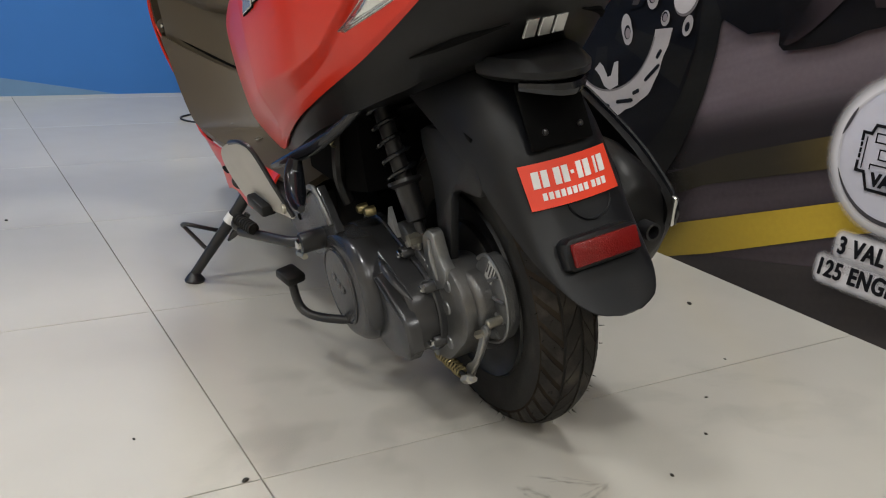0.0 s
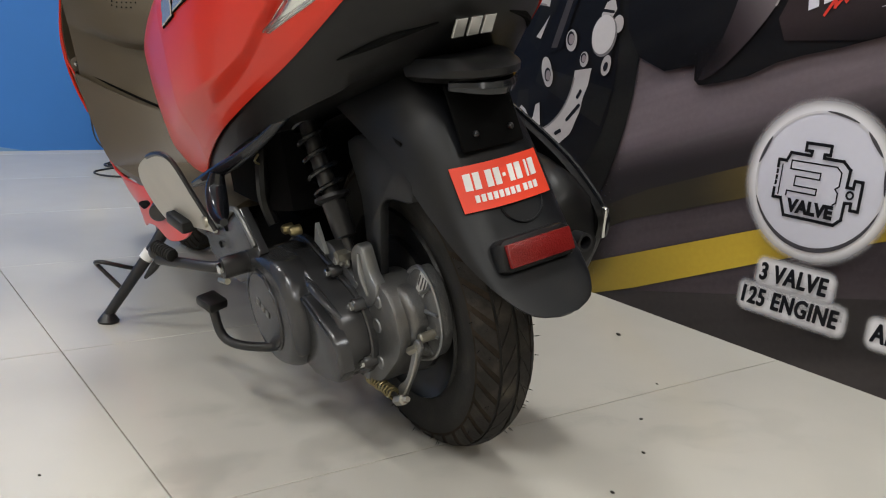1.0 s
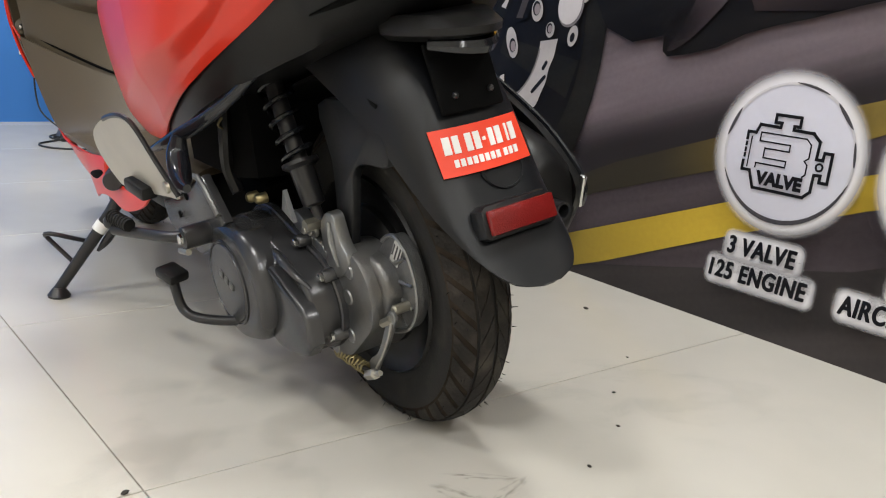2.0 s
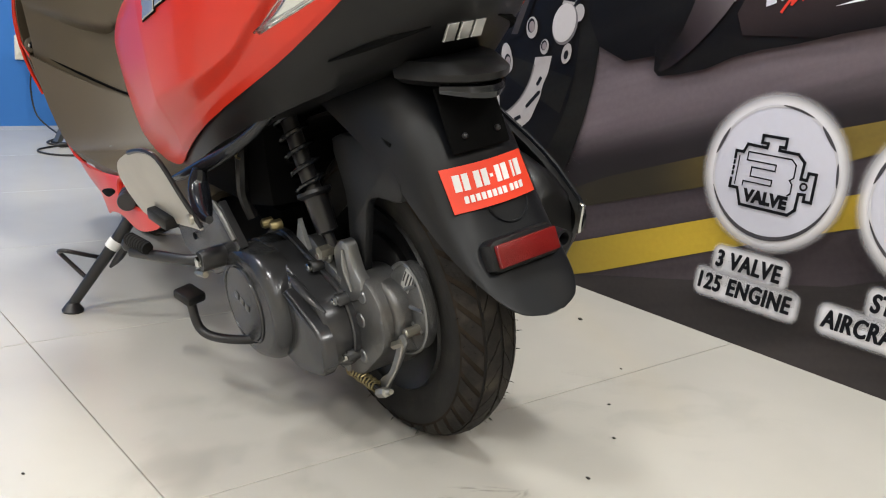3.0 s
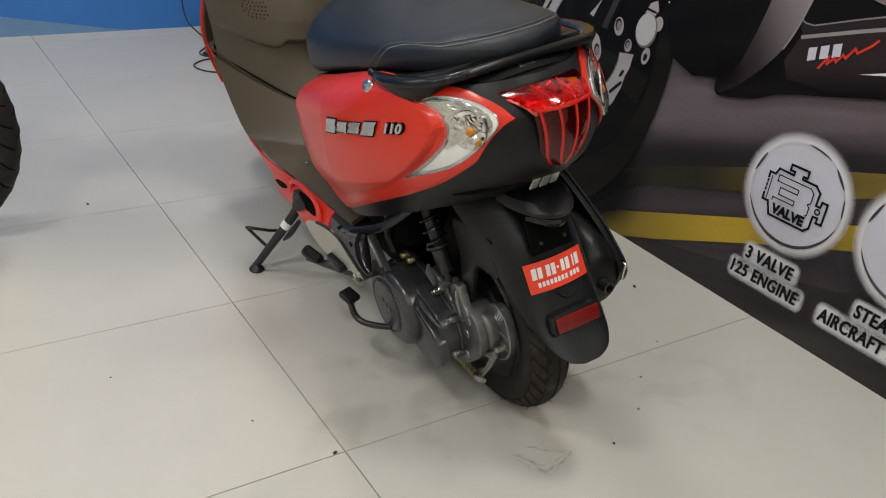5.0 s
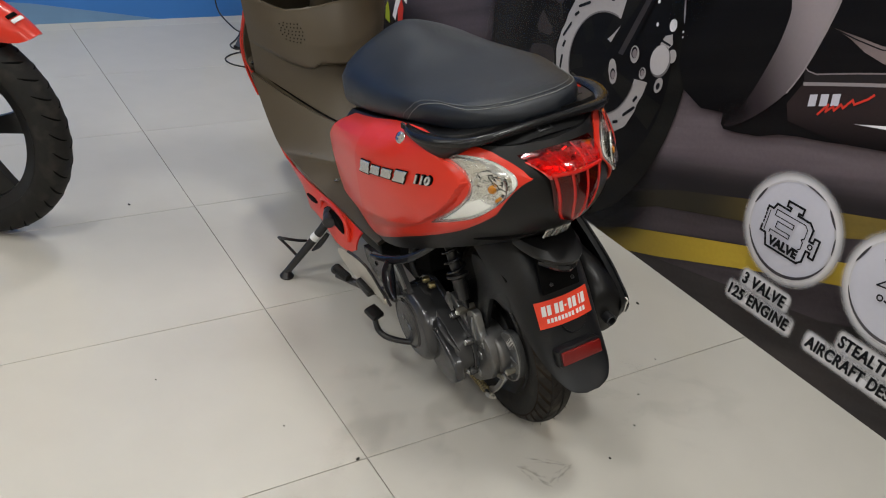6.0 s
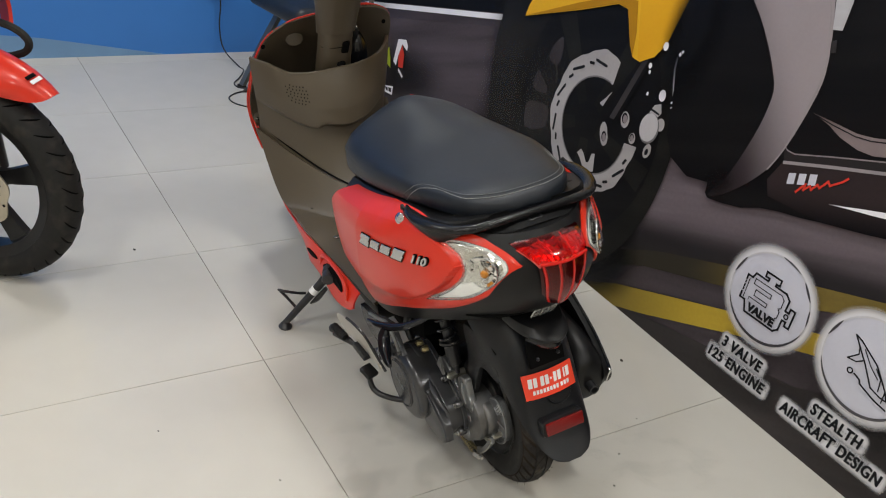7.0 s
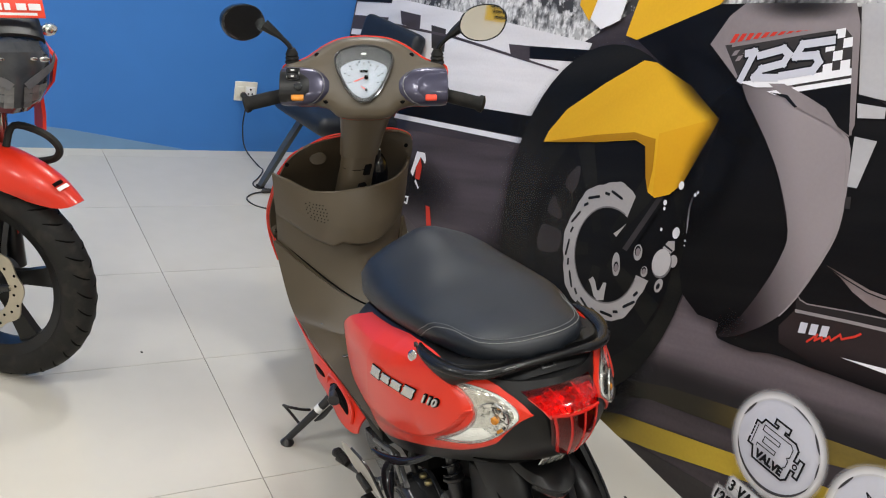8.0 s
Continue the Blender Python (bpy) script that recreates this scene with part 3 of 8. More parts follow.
for off, th, mt in ((0.36, 0.03, INK_TEXT), (0.42, 0.07, INK_TRACK), (0.56, 0.03, INK_TEXT), (0.63, 0.06, INK_TRACK_DARK)):
    decal("barrier_stripe", [(-3.08, 0.275 + off), (-2.70, 0.363 + off * 0.98), (-2.70, 0.363 + (off + th) * 0.98), (-3.08, 0.275 + off + th)], mt, 4)

spray("track_shadow", SPRAY_BLACK, -1.05, 0.20, 0.62, 0.34, 10, 4.4)
spray("track_shadow", SPRAY_BLACK, -0.64, 0.10, 0.24, 0.16, 25, 4.5)
spray("track_shadow", SPRAY_DARK, 0.70, 0.40, 0.8, 0.22, 20, 4.7)
# printed scooter: wheel, disc, mudguard, apron, floorboard
decal("tyre", oval(-0.95, 0.56, 0.485, 0.60, 8), INK_TYRE, 5, "printed black front tyre")
spray("tyre_blur", soft_ink("print_tyre_blur", (0.010, 0.010, 0.010), 0.90, 0.80, 1.0), -0.955, 0.555, 0.515, 0.635, 8, 4.9)
decal("rim_gap", oval(-0.87, 0.53, 0.345, 0.40, 8), INK_BLACK, 6)
for a in (60, 130, 205, 280, 345):
    c, s = math.cos(radians(a)), math.sin(radians(a))
    decal("spoke", [(-0.85 + 0.06 * c - 0.02 * s, 0.51 + 0.06 * s + 0.02 * c), (-0.87 + 0.34 * c - 0.045 * s, 0.53 + 0.38 * s + 0.045 * c), (-0.87 + 0.34 * c + 0.045 * s, 0.53 + 0.38 * s - 0.045 * c), (-0.85 + 0.06 * c + 0.02 * s, 0.51 + 0.06 * s - 0.02 * c)], INK_TYRE, 7)
INK_DUST = print_material("print_dusty_grey", (0.085, 0.074, 0.076), (0.050, 0.044, 0.045), scale=3)
for pts in ([(-1.065, 0.721), (-1.100, 0.690), (-1.115, 0.637), (-1.068, 0.622), (-1.052, 0.660)], [(-1.155, 0.577), (-1.162, 0.512), (-1.099, 0.510), (-1.083, 0.531), (-1.125, 0.560)], [(-1.174, 0.446), (-1.156, 0.364), (-1.060, 0.395), (-1.045, 0.440), (-1.062, 0.475), (-1.12, 0.470)]):
    decal("rim_gleam", pts, INK_DUST, 7.3, "", 3)
SPRAY_HAZE = soft_ink("print_tyre_haze", (0.040, 0.036, 0.034), 0.55, 0.1)
spray("tyre_haze", SPRAY_HAZE, -1.33, 0.46, 0.19, 0.46, 10, 5.5)
spray("tyre_haze", SPRAY_HAZE, -1.10, 0.50, 0.16, 0.30, 8, 7.4)
decal("dust_mark", [(-1.068, 0.628), (-1.050, 0.600), (-1.045, 0.560), (-1.056, 0.600), (-1.080, 0.630)], INK_OCHRE, 7.5)


def wavy_disc(a0, a1, n=84):
    """The printed brake disc: a scalloped ring, hidden behind the fork on one side."""
    verts, faces = [], []
    for k in range(n + 1):
        a = radians(a0 + (a1 - a0) * k / n)
        c, s_ = math.cos(a), math.sin(a)
        w = 1 + 0.028 * math.sin(a * 8 + 0.6) ** 3
        verts += [(-0.822 + 0.216 * w * c, 0.511 + 0.236 * w * s_, 0), (-0.815 + 0.156 * c, 0.505 + 0.158 * s_, 0)]
        if k:
            faces.append((2 * k - 2, 2 * k, 2 * k + 1, 2 * k - 1))
    return from_faces(verts, faces)


INK_DISC_EDGE = print_material("print_disc_edge", (0.20, 0.19, 0.195), (0.12, 0.11, 0.115), scale=3)
ring("brake_disc", wavy_disc(76, 362), INK_DISC, 8, "printed pale brake disc")
ring("disc_bevel", band(-0.815, 0.505, 0.160, 0.162, 0.005, 0, 80, 356), INK_DISC_EDGE, 8.5)
for k in range(8):
    for off, ln in ((0.0, 0.030), (14.0, 0.012)):
        a = 100 + 33 * k + off
        if a > 352:
            continue
        c, s_ = math.cos(radians(a)), math.sin(radians(a))
        cx, cy = -0.818 + (0.190 + 0.006 * math.cos(off)) * c, 0.508 + 0.200 * s_
        tx, ty = -s_ * 0.97 + c * 0.24, c * 0.97 + s_ * 0.24
        decal("disc_slot", [(cx + ln * u * tx - 0.0048 * v * ty, cy + ln * u * ty + 0.0048 * v * tx) for u, v in ((-1, -0.6), (-0.8, -1), (0.8, -1), (1, -0.6), (1, 0.6), (0.8, 1), (-0.8, 1), (-1, 0.6))], INK_TEXT, 9)
decal("spider", [(-0.853, 0.393), (-0.838, 0.412), (-0.822, 0.404), (-0.800, 0.380), (-0.789, 0.385), (-0.784, 0.418), (-0.770, 0.424), (-0.757, 0.366), (-0.785, 0.350), (-0.808, 0.356), (-0.832, 0.380)], INK_DISC, 9)
decal("rim_gleam", [(-0.812, 0.585), (-0.790, 0.612), (-0.770, 0.640), (-0.785, 0.605), (-0.795, 0.580)], INK_DISC, 9)
decal("fork_leg", [(-0.690, 0.800), (-0.640, 0.800), (-0.712, 0.560), (-0.760, 0.545)], INK_BLACK, 10)
decal("fork_gleam", [(-0.677, 0.785), (-0.655, 0.790), (-0.729, 0.561), (-0.751, 0.560)], INK_FORK, 10.4)


def printed_bolt(cx, cy, rx, ry, turn):
    decal("bolt", oval(cx, cy, rx, ry, turn, 24), INK_DISC, 11)
    decal("bolt_shade", oval(cx - 0.12 * rx, cy + 0.18 * ry, rx * 0.66, ry * 0.66, turn, 20), INK_TEXT, 12)
    decal("bolt_face", oval(cx + 0.05 * rx, cy + 0.10 * ry, rx * 0.50, ry * 0.50, turn, 16), INK_GREY, 13)


decal("hub_cap", oval(-0.757, 0.505, 0.018, 0.034, 20, 24), INK_DISC, 10.6)
printed_bolt(-0.748, 0.490, 0.017, 0.026, 15)
printed_bolt(-0.681, 0.580, 0.019, 0.026, 10)
printed_bolt(-0.630, 0.538, 0.014, 0.018, 0)
decal("caliper_arm", [(-0.612, 0.545), (-0.585, 0.505), (-0.545, 0.520), (-0.535, 0.640), (-0.548, 0.715), (-0.575, 0.722), (-0.600, 0.660)], INK_BLACK, 10.5)
decal("caliper_lug", oval(-0.556, 0.528, 0.015, 0.024, -10, 20), INK_DISC, 11)
decal("caliper_eye", oval(-0.556, 0.525, 0.007, 0.011, -10, 16), INK_TEXT, 12)
decal("caliper_lug", [(-0.592, 0.640), (-0.560, 0.630), (-0.545, 0.655), (-0.556, 0.680), (-0.580, 0.668)], INK_DISC, 11)
decal("caliper_line", [(-0.590, 0.648), (-0.552, 0.645), (-0.550, 0.651), (-0.588, 0.655)], INK_TEXT, 11.5)
decal("caliper_lug", oval(-0.562, 0.704, 0.014, 0.018, 0, 18), INK_WHITE, 11)
decal("caliper_lug", oval(-0.535, 0.622, 0.016, 0.020, 0, 18), INK_DISC, 10.8)
decal("caliper", oval(-0.574, 0.594, 0.039, 0.048, -10, 32), INK_DISC_EDGE, 11.2)
decal("caliper_face", oval(-0.576, 0.597, 0.036, 0.045, -10, 32), INK_CALIPER, 12.5, "printed silver brake caliper")
decal("hose_gleam", lines_outline([(-0.550, 0.826), (-0.547, 0.791), (-0.534, 0.750), (-0.521, 0.719)], 0.0055), INK_WHITE, 11)
for cx, cy, r in ((-0.602, 0.842, 0.013), (-0.540, 0.838, 0.006), (-0.533, 0.848, 0.005), (-0.516, 0.700, 0.004), (-0.512, 0.686, 0.003), (-0.640, 0.770, 0.009), (-0.635, 0.752, 0.006), (-0.618, 0.690, 0.006)):
    decal("glint", oval(cx, cy, r * 0.8, r, 0, 14), INK_WHITE, 16)
decal("mudguard", [(-1.290, 0.727), (-1.280, 0.771), (-1.215, 0.876), (-1.06, 1.02), (-0.922, 1.134), (-0.866, 1.143), (-0.70, 1.12), (-0.557, 1.066), (-0.565, 1.019), (-0.604, 0.846), (-0.637, 0.798), (-0.690, 0.764), (-0.725, 0.768), (-0.750, 0.80), (-0.798, 0.894), (-0.845, 0.897), (-1.01, 0.83)], INK_BODY, 13, "printed yellow front mudguard")
decal("mudguard_facet", [(-0.76, 0.949), (-0.558, 1.070), (-0.604, 0.846), (-0.637, 0.798), (-0.690, 0.764), (-0.700, 0.766)], print_material("print_deep_yellow", (0.74, 0.39, 0.019), (0.66, 0.33, 0.016), angle=0.8, scale=2), 14)
decal("mudguard_fold", [(-1.288, 0.729), (-1.01, 0.832), (-0.845, 0.899), (-0.798, 0.896), (-0.752, 0.806), (-0.725, 0.772), (-0.735, 0.84), (-0.765, 0.93), (-0.80, 0.925), (-0.86, 0.918), (-1.03, 0.848)], print_material("print_shaded_yellow", (0.45, 0.22, 0.012), (0.36, 0.17, 0.01), angle=0.4, scale=2), 15)
spray("shadow", SPRAY_BLACK, -0.620, 1.140, 0.30, 0.10, -14, 15.5)
spray("shadow", SPRAY_BLACK, -0.52, 0.92, 0.12, 0.26, -4, 15.6)
decal("headlamp", [(-1.24, 1.19), (-1.17, 1.17), (-1.09, 1.22), (-1.07, 1.5), (-1.26, 1.5)], INK_WHITE, 12)
decal("front_apron", [(-1.04, 1.183), (-0.985, 1.183), (-0.70, 1.36), (-0.55, 1.55), (-1.0, 1.6), (-1.03, 1.32)], INK_BODY, 13, "printed yellow front apron")
decal("front_apron", [(-1.31, 1.22), (-1.238, 1.18), (-1.22, 1.30), (-1.20, 1.6), (-1.33, 1.6)], INK_BODY, 13)
decal("body", [(-0.98, 1.183), (-0.70, 1.36), (-0.55, 1.40), (-0.45, 1.20), (-0.31, 1.01), (-0.15, 0.80), (-0.06, 0.70), (0.20, 0.76), (0.187, 0.638), (0.101, 0.617), (0.015, 0.592), (-0.058, 0.575), (-0.112, 0.558), (-0.170, 0.529), (-0.237, 0.511), (-0.284, 0.503), (-0.298, 0.513), (-0.301, 0.544), (-0.380, 0.526), (-0.459, 0.552), (-0.50, 0.61), (-0.54, 0.80), (-0.55, 1.06)], INK_BLACK, 12, "printed black inner body")
decal("leg_shield", [(-0.519, 1.177), (-0.45, 1.21), (-0.358, 1.203), (-0.291, 1.18), (-0.233, 1.172), (-0.148, 1.157), (-0.107, 1.074), (-0.077, 0.974), (-0.073, 0.89), (-0.103, 0.73), (-0.147, 0.637), (-0.227, 0.546), (-0.285, 0.514), (-0.240, 0.60), (-0.207, 0.72), (-0.195, 0.81), (-0.206, 0.88), (-0.29, 0.99), (-0.382, 1.072)], INK_SHIELD, 16, "printed silver grey leg shield", 3)
decal("shield_rim", lines_outline([(v.x, v.y) for v in spline([(-0.167, 1.160, 0), (-0.121, 1.088, 0), (-0.091, 0.995, 0), (-0.077, 0.924, 0), (-0.084, 0.856, 0), (-0.104, 0.735, 0), (-0.130, 0.663, 0)], 4, False)], 0.0042), INK_EDGE, 16.8)
spray("leg_shade", SPRAY_DARK, -0.265, 0.560, 0.075, 0.05, 40, 16.6)
decal("decal_panel", [(-0.680, 1.25), (-0.645, 1.34), (-0.605, 1.385), (-0.273, 1.461), (-0.239, 1.416), (-0.146, 1.191), (-0.148, 1.160), (-0.233, 1.172), (-0.291, 1.18), (-0.358, 1.203), (-0.45, 1.21), (-0.53, 1.18)], INK_GREY, 17)
spray("panel_shade", SPRAY_DARK, -0.43, 1.42, 0.22, 0.05, 12, 17.3)
decal("decal_panel", [(-0.625, 1.261), (-0.273, 1.397), (-0.245, 1.383), (-0.148, 1.168), (-0.225, 1.180), (-0.322, 1.215), (-0.371, 1.228), (-0.531, 1.185)], INK_TRACK_DARK, 17.6)
for k in range(10):
    t0, t1 = k / 10, (k + 0.62) / 10
    x0, x1 = -0.612 + 0.245 * t0, -0.612 + 0.245 * t1
    y0, y1 = 1.271 + 0.100 * t0, 1.271 + 0.100 * t1
    h0, h1 = 0.026 * (1 - t0) + 0.002, 0.026 * (1 - t1) + 0.002
    decal("hatch", [(x0, y0), (x1, y1), (x1 + 0.008, y1 + h1), (x0 + 0.008, y0 + h0)], INK_RED, 18)
DIGITS = {
    "one": [(-0.529, 1.190), (-0.516, 1.272), (-0.538, 1.262)],
    "two": [(-0.495, 1.268), (-0.428, 1.304), (-0.406, 1.296), (-0.412, 1.270), (-0.474, 1.236), (-0.488, 1.208), (-0.420, 1.228)],
    "five": [(-0.297, 1.362), (-0.376, 1.330), (-0.384, 1.296), (-0.326, 1.316), (-0.310, 1.302), (-0.318, 1.278), (-0.404, 1.238)]}
for run in DIGITS.values():
    ring("number_edge", lines(run, 0.0300, False), INK_TEXT, 18.4)
    ring("number", lines(run, 0.0205, False), INK_BADGE, 19, "white number on the printed leg shield")
for i in range(4):
    for k in range(3):
        x0, y0 = -0.312 + 0.022 * k + 0.008 * (3 - i), 1.290 + 0.022 * i + 0.011 * k - 0.004 * (3 - i)
        if (i + k) % 2 == 0:
            decal("chequer", [(x0, y0), (x0 + 0.024, y0 + 0.011), (x0 + 0.016, y0 + 0.033), (x0 - 0.008, y0 + 0.022)], INK_WHITE, 18.2)
for k in range(3):
    x0, y0 = -0.590 + 0.018 * k, 1.240 + 0.008 * k - 0.018 * (k % 2)
    decal("chequer", [(x0, y0), (x0 + 0.016, y0 + 0.007), (x0 + 0.022, y0 + 0.024), (x0 + 0.006, y0 + 0.017)], INK_GREY, 18.2)
decal("pin_line", [(-0.535, 1.182), (-0.435, 1.219), (-0.213, 1.315), (-0.205, 1.300), (-0.400, 1.208), (-0.470, 1.186)], INK_WHITE, 18.6)
decal("pin_line", [(-0.430, 1.187), (-0.203, 1.293), (-0.198, 1.281), (-0.400, 1.186)], INK_WHITE, 18.6)
decal("panel_corner", [(-0.400, 1.190), (-0.199, 1.279), (-0.147, 1.163), (-0.244, 1.185), (-0.330, 1.195)], INK_BLACK, 18.3)
decal("shield_fold", [(-0.434, 1.208), (-0.387, 1.222), (-0.300, 1.213), (-0.238, 1.203), (-0.150, 1.150), (-0.200, 1.168), (-0.315, 1.178)], INK_GREY, 18.8)
decal("fold_line", [(-0.419, 1.188), (-0.364, 1.199), (-0.322, 1.180), (-0.327, 1.175), (-0.366, 1.189)], INK_TEXT, 18.9)
decal("panel_edge", lines_outline([(-0.600, 1.266), (-0.274, 1.403), (-0.246, 1.394), (-0.145, 1.165)], 0.007), INK_GREY, 18.7)
decal("pale_wall", [(-0.262, 1.462), (0.30, 1.62), (0.30, 1.36), (-0.104, 1.268), (-0.173, 1.262)], INK_HAZE, 11)
decal("pale_wall", [(-0.163, 1.242), (-0.087, 1.255), (-0.079, 1.230), (-0.147, 1.209)], INK_HAZE, 17.5)
decal("pale_wall", [(-0.134, 1.166), (-0.073, 1.176), (-0.072, 1.055), (-0.098, 1.049)], INK_HAZE, 17.5)
decal("wall_foot", [(-0.090, 1.023), (-0.077, 1.031), (-0.066, 1.002), (-0.082, 0.996)], INK_FORK, 17.5)
decal("floorboard", [(-0.112, 0.748), (-0.092, 0.733), (-0.069, 0.733), (0.037, 0.772), (0.133, 0.805), (1.4, 1.24), (1.4, 1.20), (0.145, 0.782), (0.048, 0.750), (-0.091, 0.701)], INK_BOARD, 15, "printed black floorboard")
decal("sill", [(-0.095, 0.700), (0.048, 0.748), (0.145, 0.780), (1.4, 1.20), (1.4, 0.99), (0.187, 0.638), (0.06, 0.606), (-0.10, 0.600), (-0.120, 0.640)], INK_SILL, 15)
decal("floorboard_edge", lines_outline([(-0.093, 0.701), (0.048, 0.750), (0.145, 0.782), (1.4, 1.20)], 0.0085), INK_EDGE, 16)
decal("floorboard_edge", lines_outline([(-0.112, 0.754), (-0.104, 0.740), (-0.092, 0.734), (-0.069, 0.734), (0.037, 0.773), (0.133, 0.806), (1.4, 1.24)], 0.0036), INK_GREY, 16)
decal("inner_shade", [(-0.120, 0.720), (-0.120, 0.95), (-0.16, 1.10), (-0.20, 1.20), (-0.18, 1.262), (-0.104, 1.264), (-0.085, 1.258), (0.3, 1.345), (1.4, 1.75), (1.4, 1.22), (0.12, 0.79), (-0.085, 0.715)], INK_BLACK, 14)
decal("footrest", [(-0.065, 0.849), (0.0, 0.849), (0.067, 0.848), (0.109, 0.855), (0.34, 0.925), (0.34, 0.885), (0.128, 0.816), (0.085, 0.813), (0.030, 0.822), (-0.012, 0.838)], INK_TUBE, 16)
decal("footrest_line", lines_outline([(-0.055, 0.847), (0.0, 0.842), (0.067, 0.840), (0.109, 0.846), (0.34, 0.915)], 0.0030), INK_TEXT, 16.6)
decal("white_flash", [(0.074, 0.662), (0.190, 0.689), (0.50, 0.765), (0.50, 0.806), (0.185, 0.700)], INK_WHITE, 16)
# maker's mark: plain slabs and a red stroke
for k in range(3):
    x0, y0 = -0.060 + 0.029 * k, 0.655 + 0.0115 * k
    decal("badge_slab", [(x0, y0), (x0 + 0.020, y0 + 0.008), (x0 + 0.016, y0 + 0.037), (x0 - 0.004, y0 + 0.029)], INK_BADGE, 17)
ring("badge_stroke", lines([(-0.026, 0.648), (-0.008, 0.679), (-0.008, 0.662), (0.006, 0.680), (0.012, 0.672), (0.024, 0.692), (0.032, 0.686), (0.048, 0.712), (0.056, 0.704), (0.084, 0.728), (0.094, 0.741)], 0.0055, False), INK_RED, 17)
# small sponsor marks near the corner
decal("sponsor_mark", [(-2.216, 0.127), (-2.195, 0.104), (-2.128, 0.112), (-2.131, 0.153)], INK_WHITE, 6)
decal("sponsor_bar", [(-2.200, 0.128), (-2.186, 0.116), (-2.140, 0.121), (-2.142, 0.140)], INK_TEXT, 7)
decal("sponsor_bar", [(-2.174, 0.132), (-2.166, 0.118), (-2.160, 0.119), (-2.167, 0.135)], INK_WHITE, 8)
decal("sponsor_bar", [(-2.110, 0.236), (-2.066, 0.216), (-2.058, 0.226), (-2.104, 0.248)], INK_WHITE, 8)
decal("sponsor_mark", [(-2.112, 0.250), (-2.072, 0.258), (-2.078, 0.318), (-2.106, 0.352), (-2.125, 0.300)], INK_RED, 7)
decal("sponsor_mark", [(-2.165, 0.260), (-2.135, 0.250), (-2.128, 0.300), (-2.108, 0.356), (-2.060, 0.340), (-2.059, 0.362), (-2.081, 0.384), (-2.150, 0.366)], INK_WHITE, 6)
decal("sponsor_mark", [(-2.225, 0.232), (-2.180, 0.222), (-2.196, 0.270), (-2.221, 0.310), (-2.236, 0.280)], INK_GREEN, 6)
decal("sponsor_mark", [(-1.972, 0.177), (-1.937, 0.185), (-1.885, 0.113), (-1.925, 0.098)], INK_RED, 6)

# feature badges
HALO_BADGE = halo_material("print_badge_glow", 0.130, 0.158)
INK_RIM = print_material("print_badge_rim", (0.030, 0.028, 0.034), (0.10, 0.095, 0.105), angle=0.9, scale=1.6)


BADGE_R = 0.129
INK_CHROME = print_material("print_badge_chrome", (0.62, 0.61, 0.64), (0.46, 0.45, 0.48), angle=0.9, scale=1.6)


def arc_ink(cx, cy, a0, a1, w):
    """A dark glint on the badge's rim, thin at both ends."""
    n = 20
    pts = []
    for k in range(n + 1):
        a = radians(a0 + (a1 - a0) * k / n)
        pts.append((cx + BADGE_R * math.cos(a), cy + BADGE_R * math.sin(a)))
    for k in range(n, -1, -1):
        a = radians(a0 + (a1 - a0) * k / n)
        r = BADGE_R - w * math.sin(math.pi * k / n) ** 0.6 - 0.0008
        pts.append((cx + r * math.cos(a), cy + r * math.sin(a)))
    decal("rim_glint", pts, INK_RIM, 21.6)


def badge(cx, cy):
    glow = part("badge_glow", from_faces([(x, y, 0) for x, y in oval(0, 0, 0.170, 0.170)], [tuple(range(48))]), HALO_BADGE, mural)
    glow.location = (cx, cy, LAYER * 19)
    disc = part("badge_disc", from_faces([(x, y, 0) for x, y in oval(0, 0, BADGE_R, BADGE_R)], [tuple(range(48))]), INK_BADGE, mural, "round lilac white badge with a chrome rim")
    disc.location = (cx, cy, LAYER * 20)
    rim = part("badge_rim", band(0, 0, BADGE_R, BADGE_R, 0.0045, 20), INK_CHROME, mural)
    rim.location = (cx, cy, LAYER * 21)
    for a0, a1, w in ((200, 345, 0.0075), (28, 52, 0.006), (146, 172, 0.006), (62, 92, 0.004), (-2, 18, 0.004)):
        arc_ink(cx, cy, a0, a1, w)


def badge_art(name, bm, cx, cy, layer=22):
    ob = part(name, bm, INK_TEXT, mural)
    ob.location = (cx + 0.008, cy, LAYER * layer)
    ob.scale = (0.93, 0.93, 1)


BX, BY = 0.023, 0.351
badge(BX, BY)
engine = [(-0.099, -0.026), (-0.099, -0.043), (-0.081, -0.043), (-0.068, -0.076), (0.041, -0.076), (0.055, -0.063), (0.056, -0.030), (0.069, -0.029), (0.069, -0.042), (0.085, -0.042), (0.085, 0.014), (0.069, 0.014), (0.068, 0.0), (0.055, 0.0), (0.056, 0.033), (0.040, 0.047), (-0.002, 0.048), (-0.002, 0.055), (0.010, 0.055), (0.010, 0.073), (-0.043, 0.073), (-0.043, 0.058), (-0.029, 0.058), (-0.030, 0.049), (-0.074, 0.050), (-0.081, 0.033), (-0.098, 0.033), (-0.098, 0.019)]
badge_art("engine_outline", lines(engine, 0.0062, False), BX, BY)
for dv in (0.009, -0.003, -0.014):
    badge_art("engine_tick", lines([(-0.098, dv - 0.0025), (-0.098, dv + 0.0025)], 0.0050, False), BX, BY)
badge_art("engine_port", band(0.064, -0.014, 0.0088, 0.0088, 0.0042, n=20), BX, BY, 23)
badge_art("engine_side", lines([(-0.088, 0.024), (-0.088, -0.036)], 0.0028, False), BX, BY, 23)
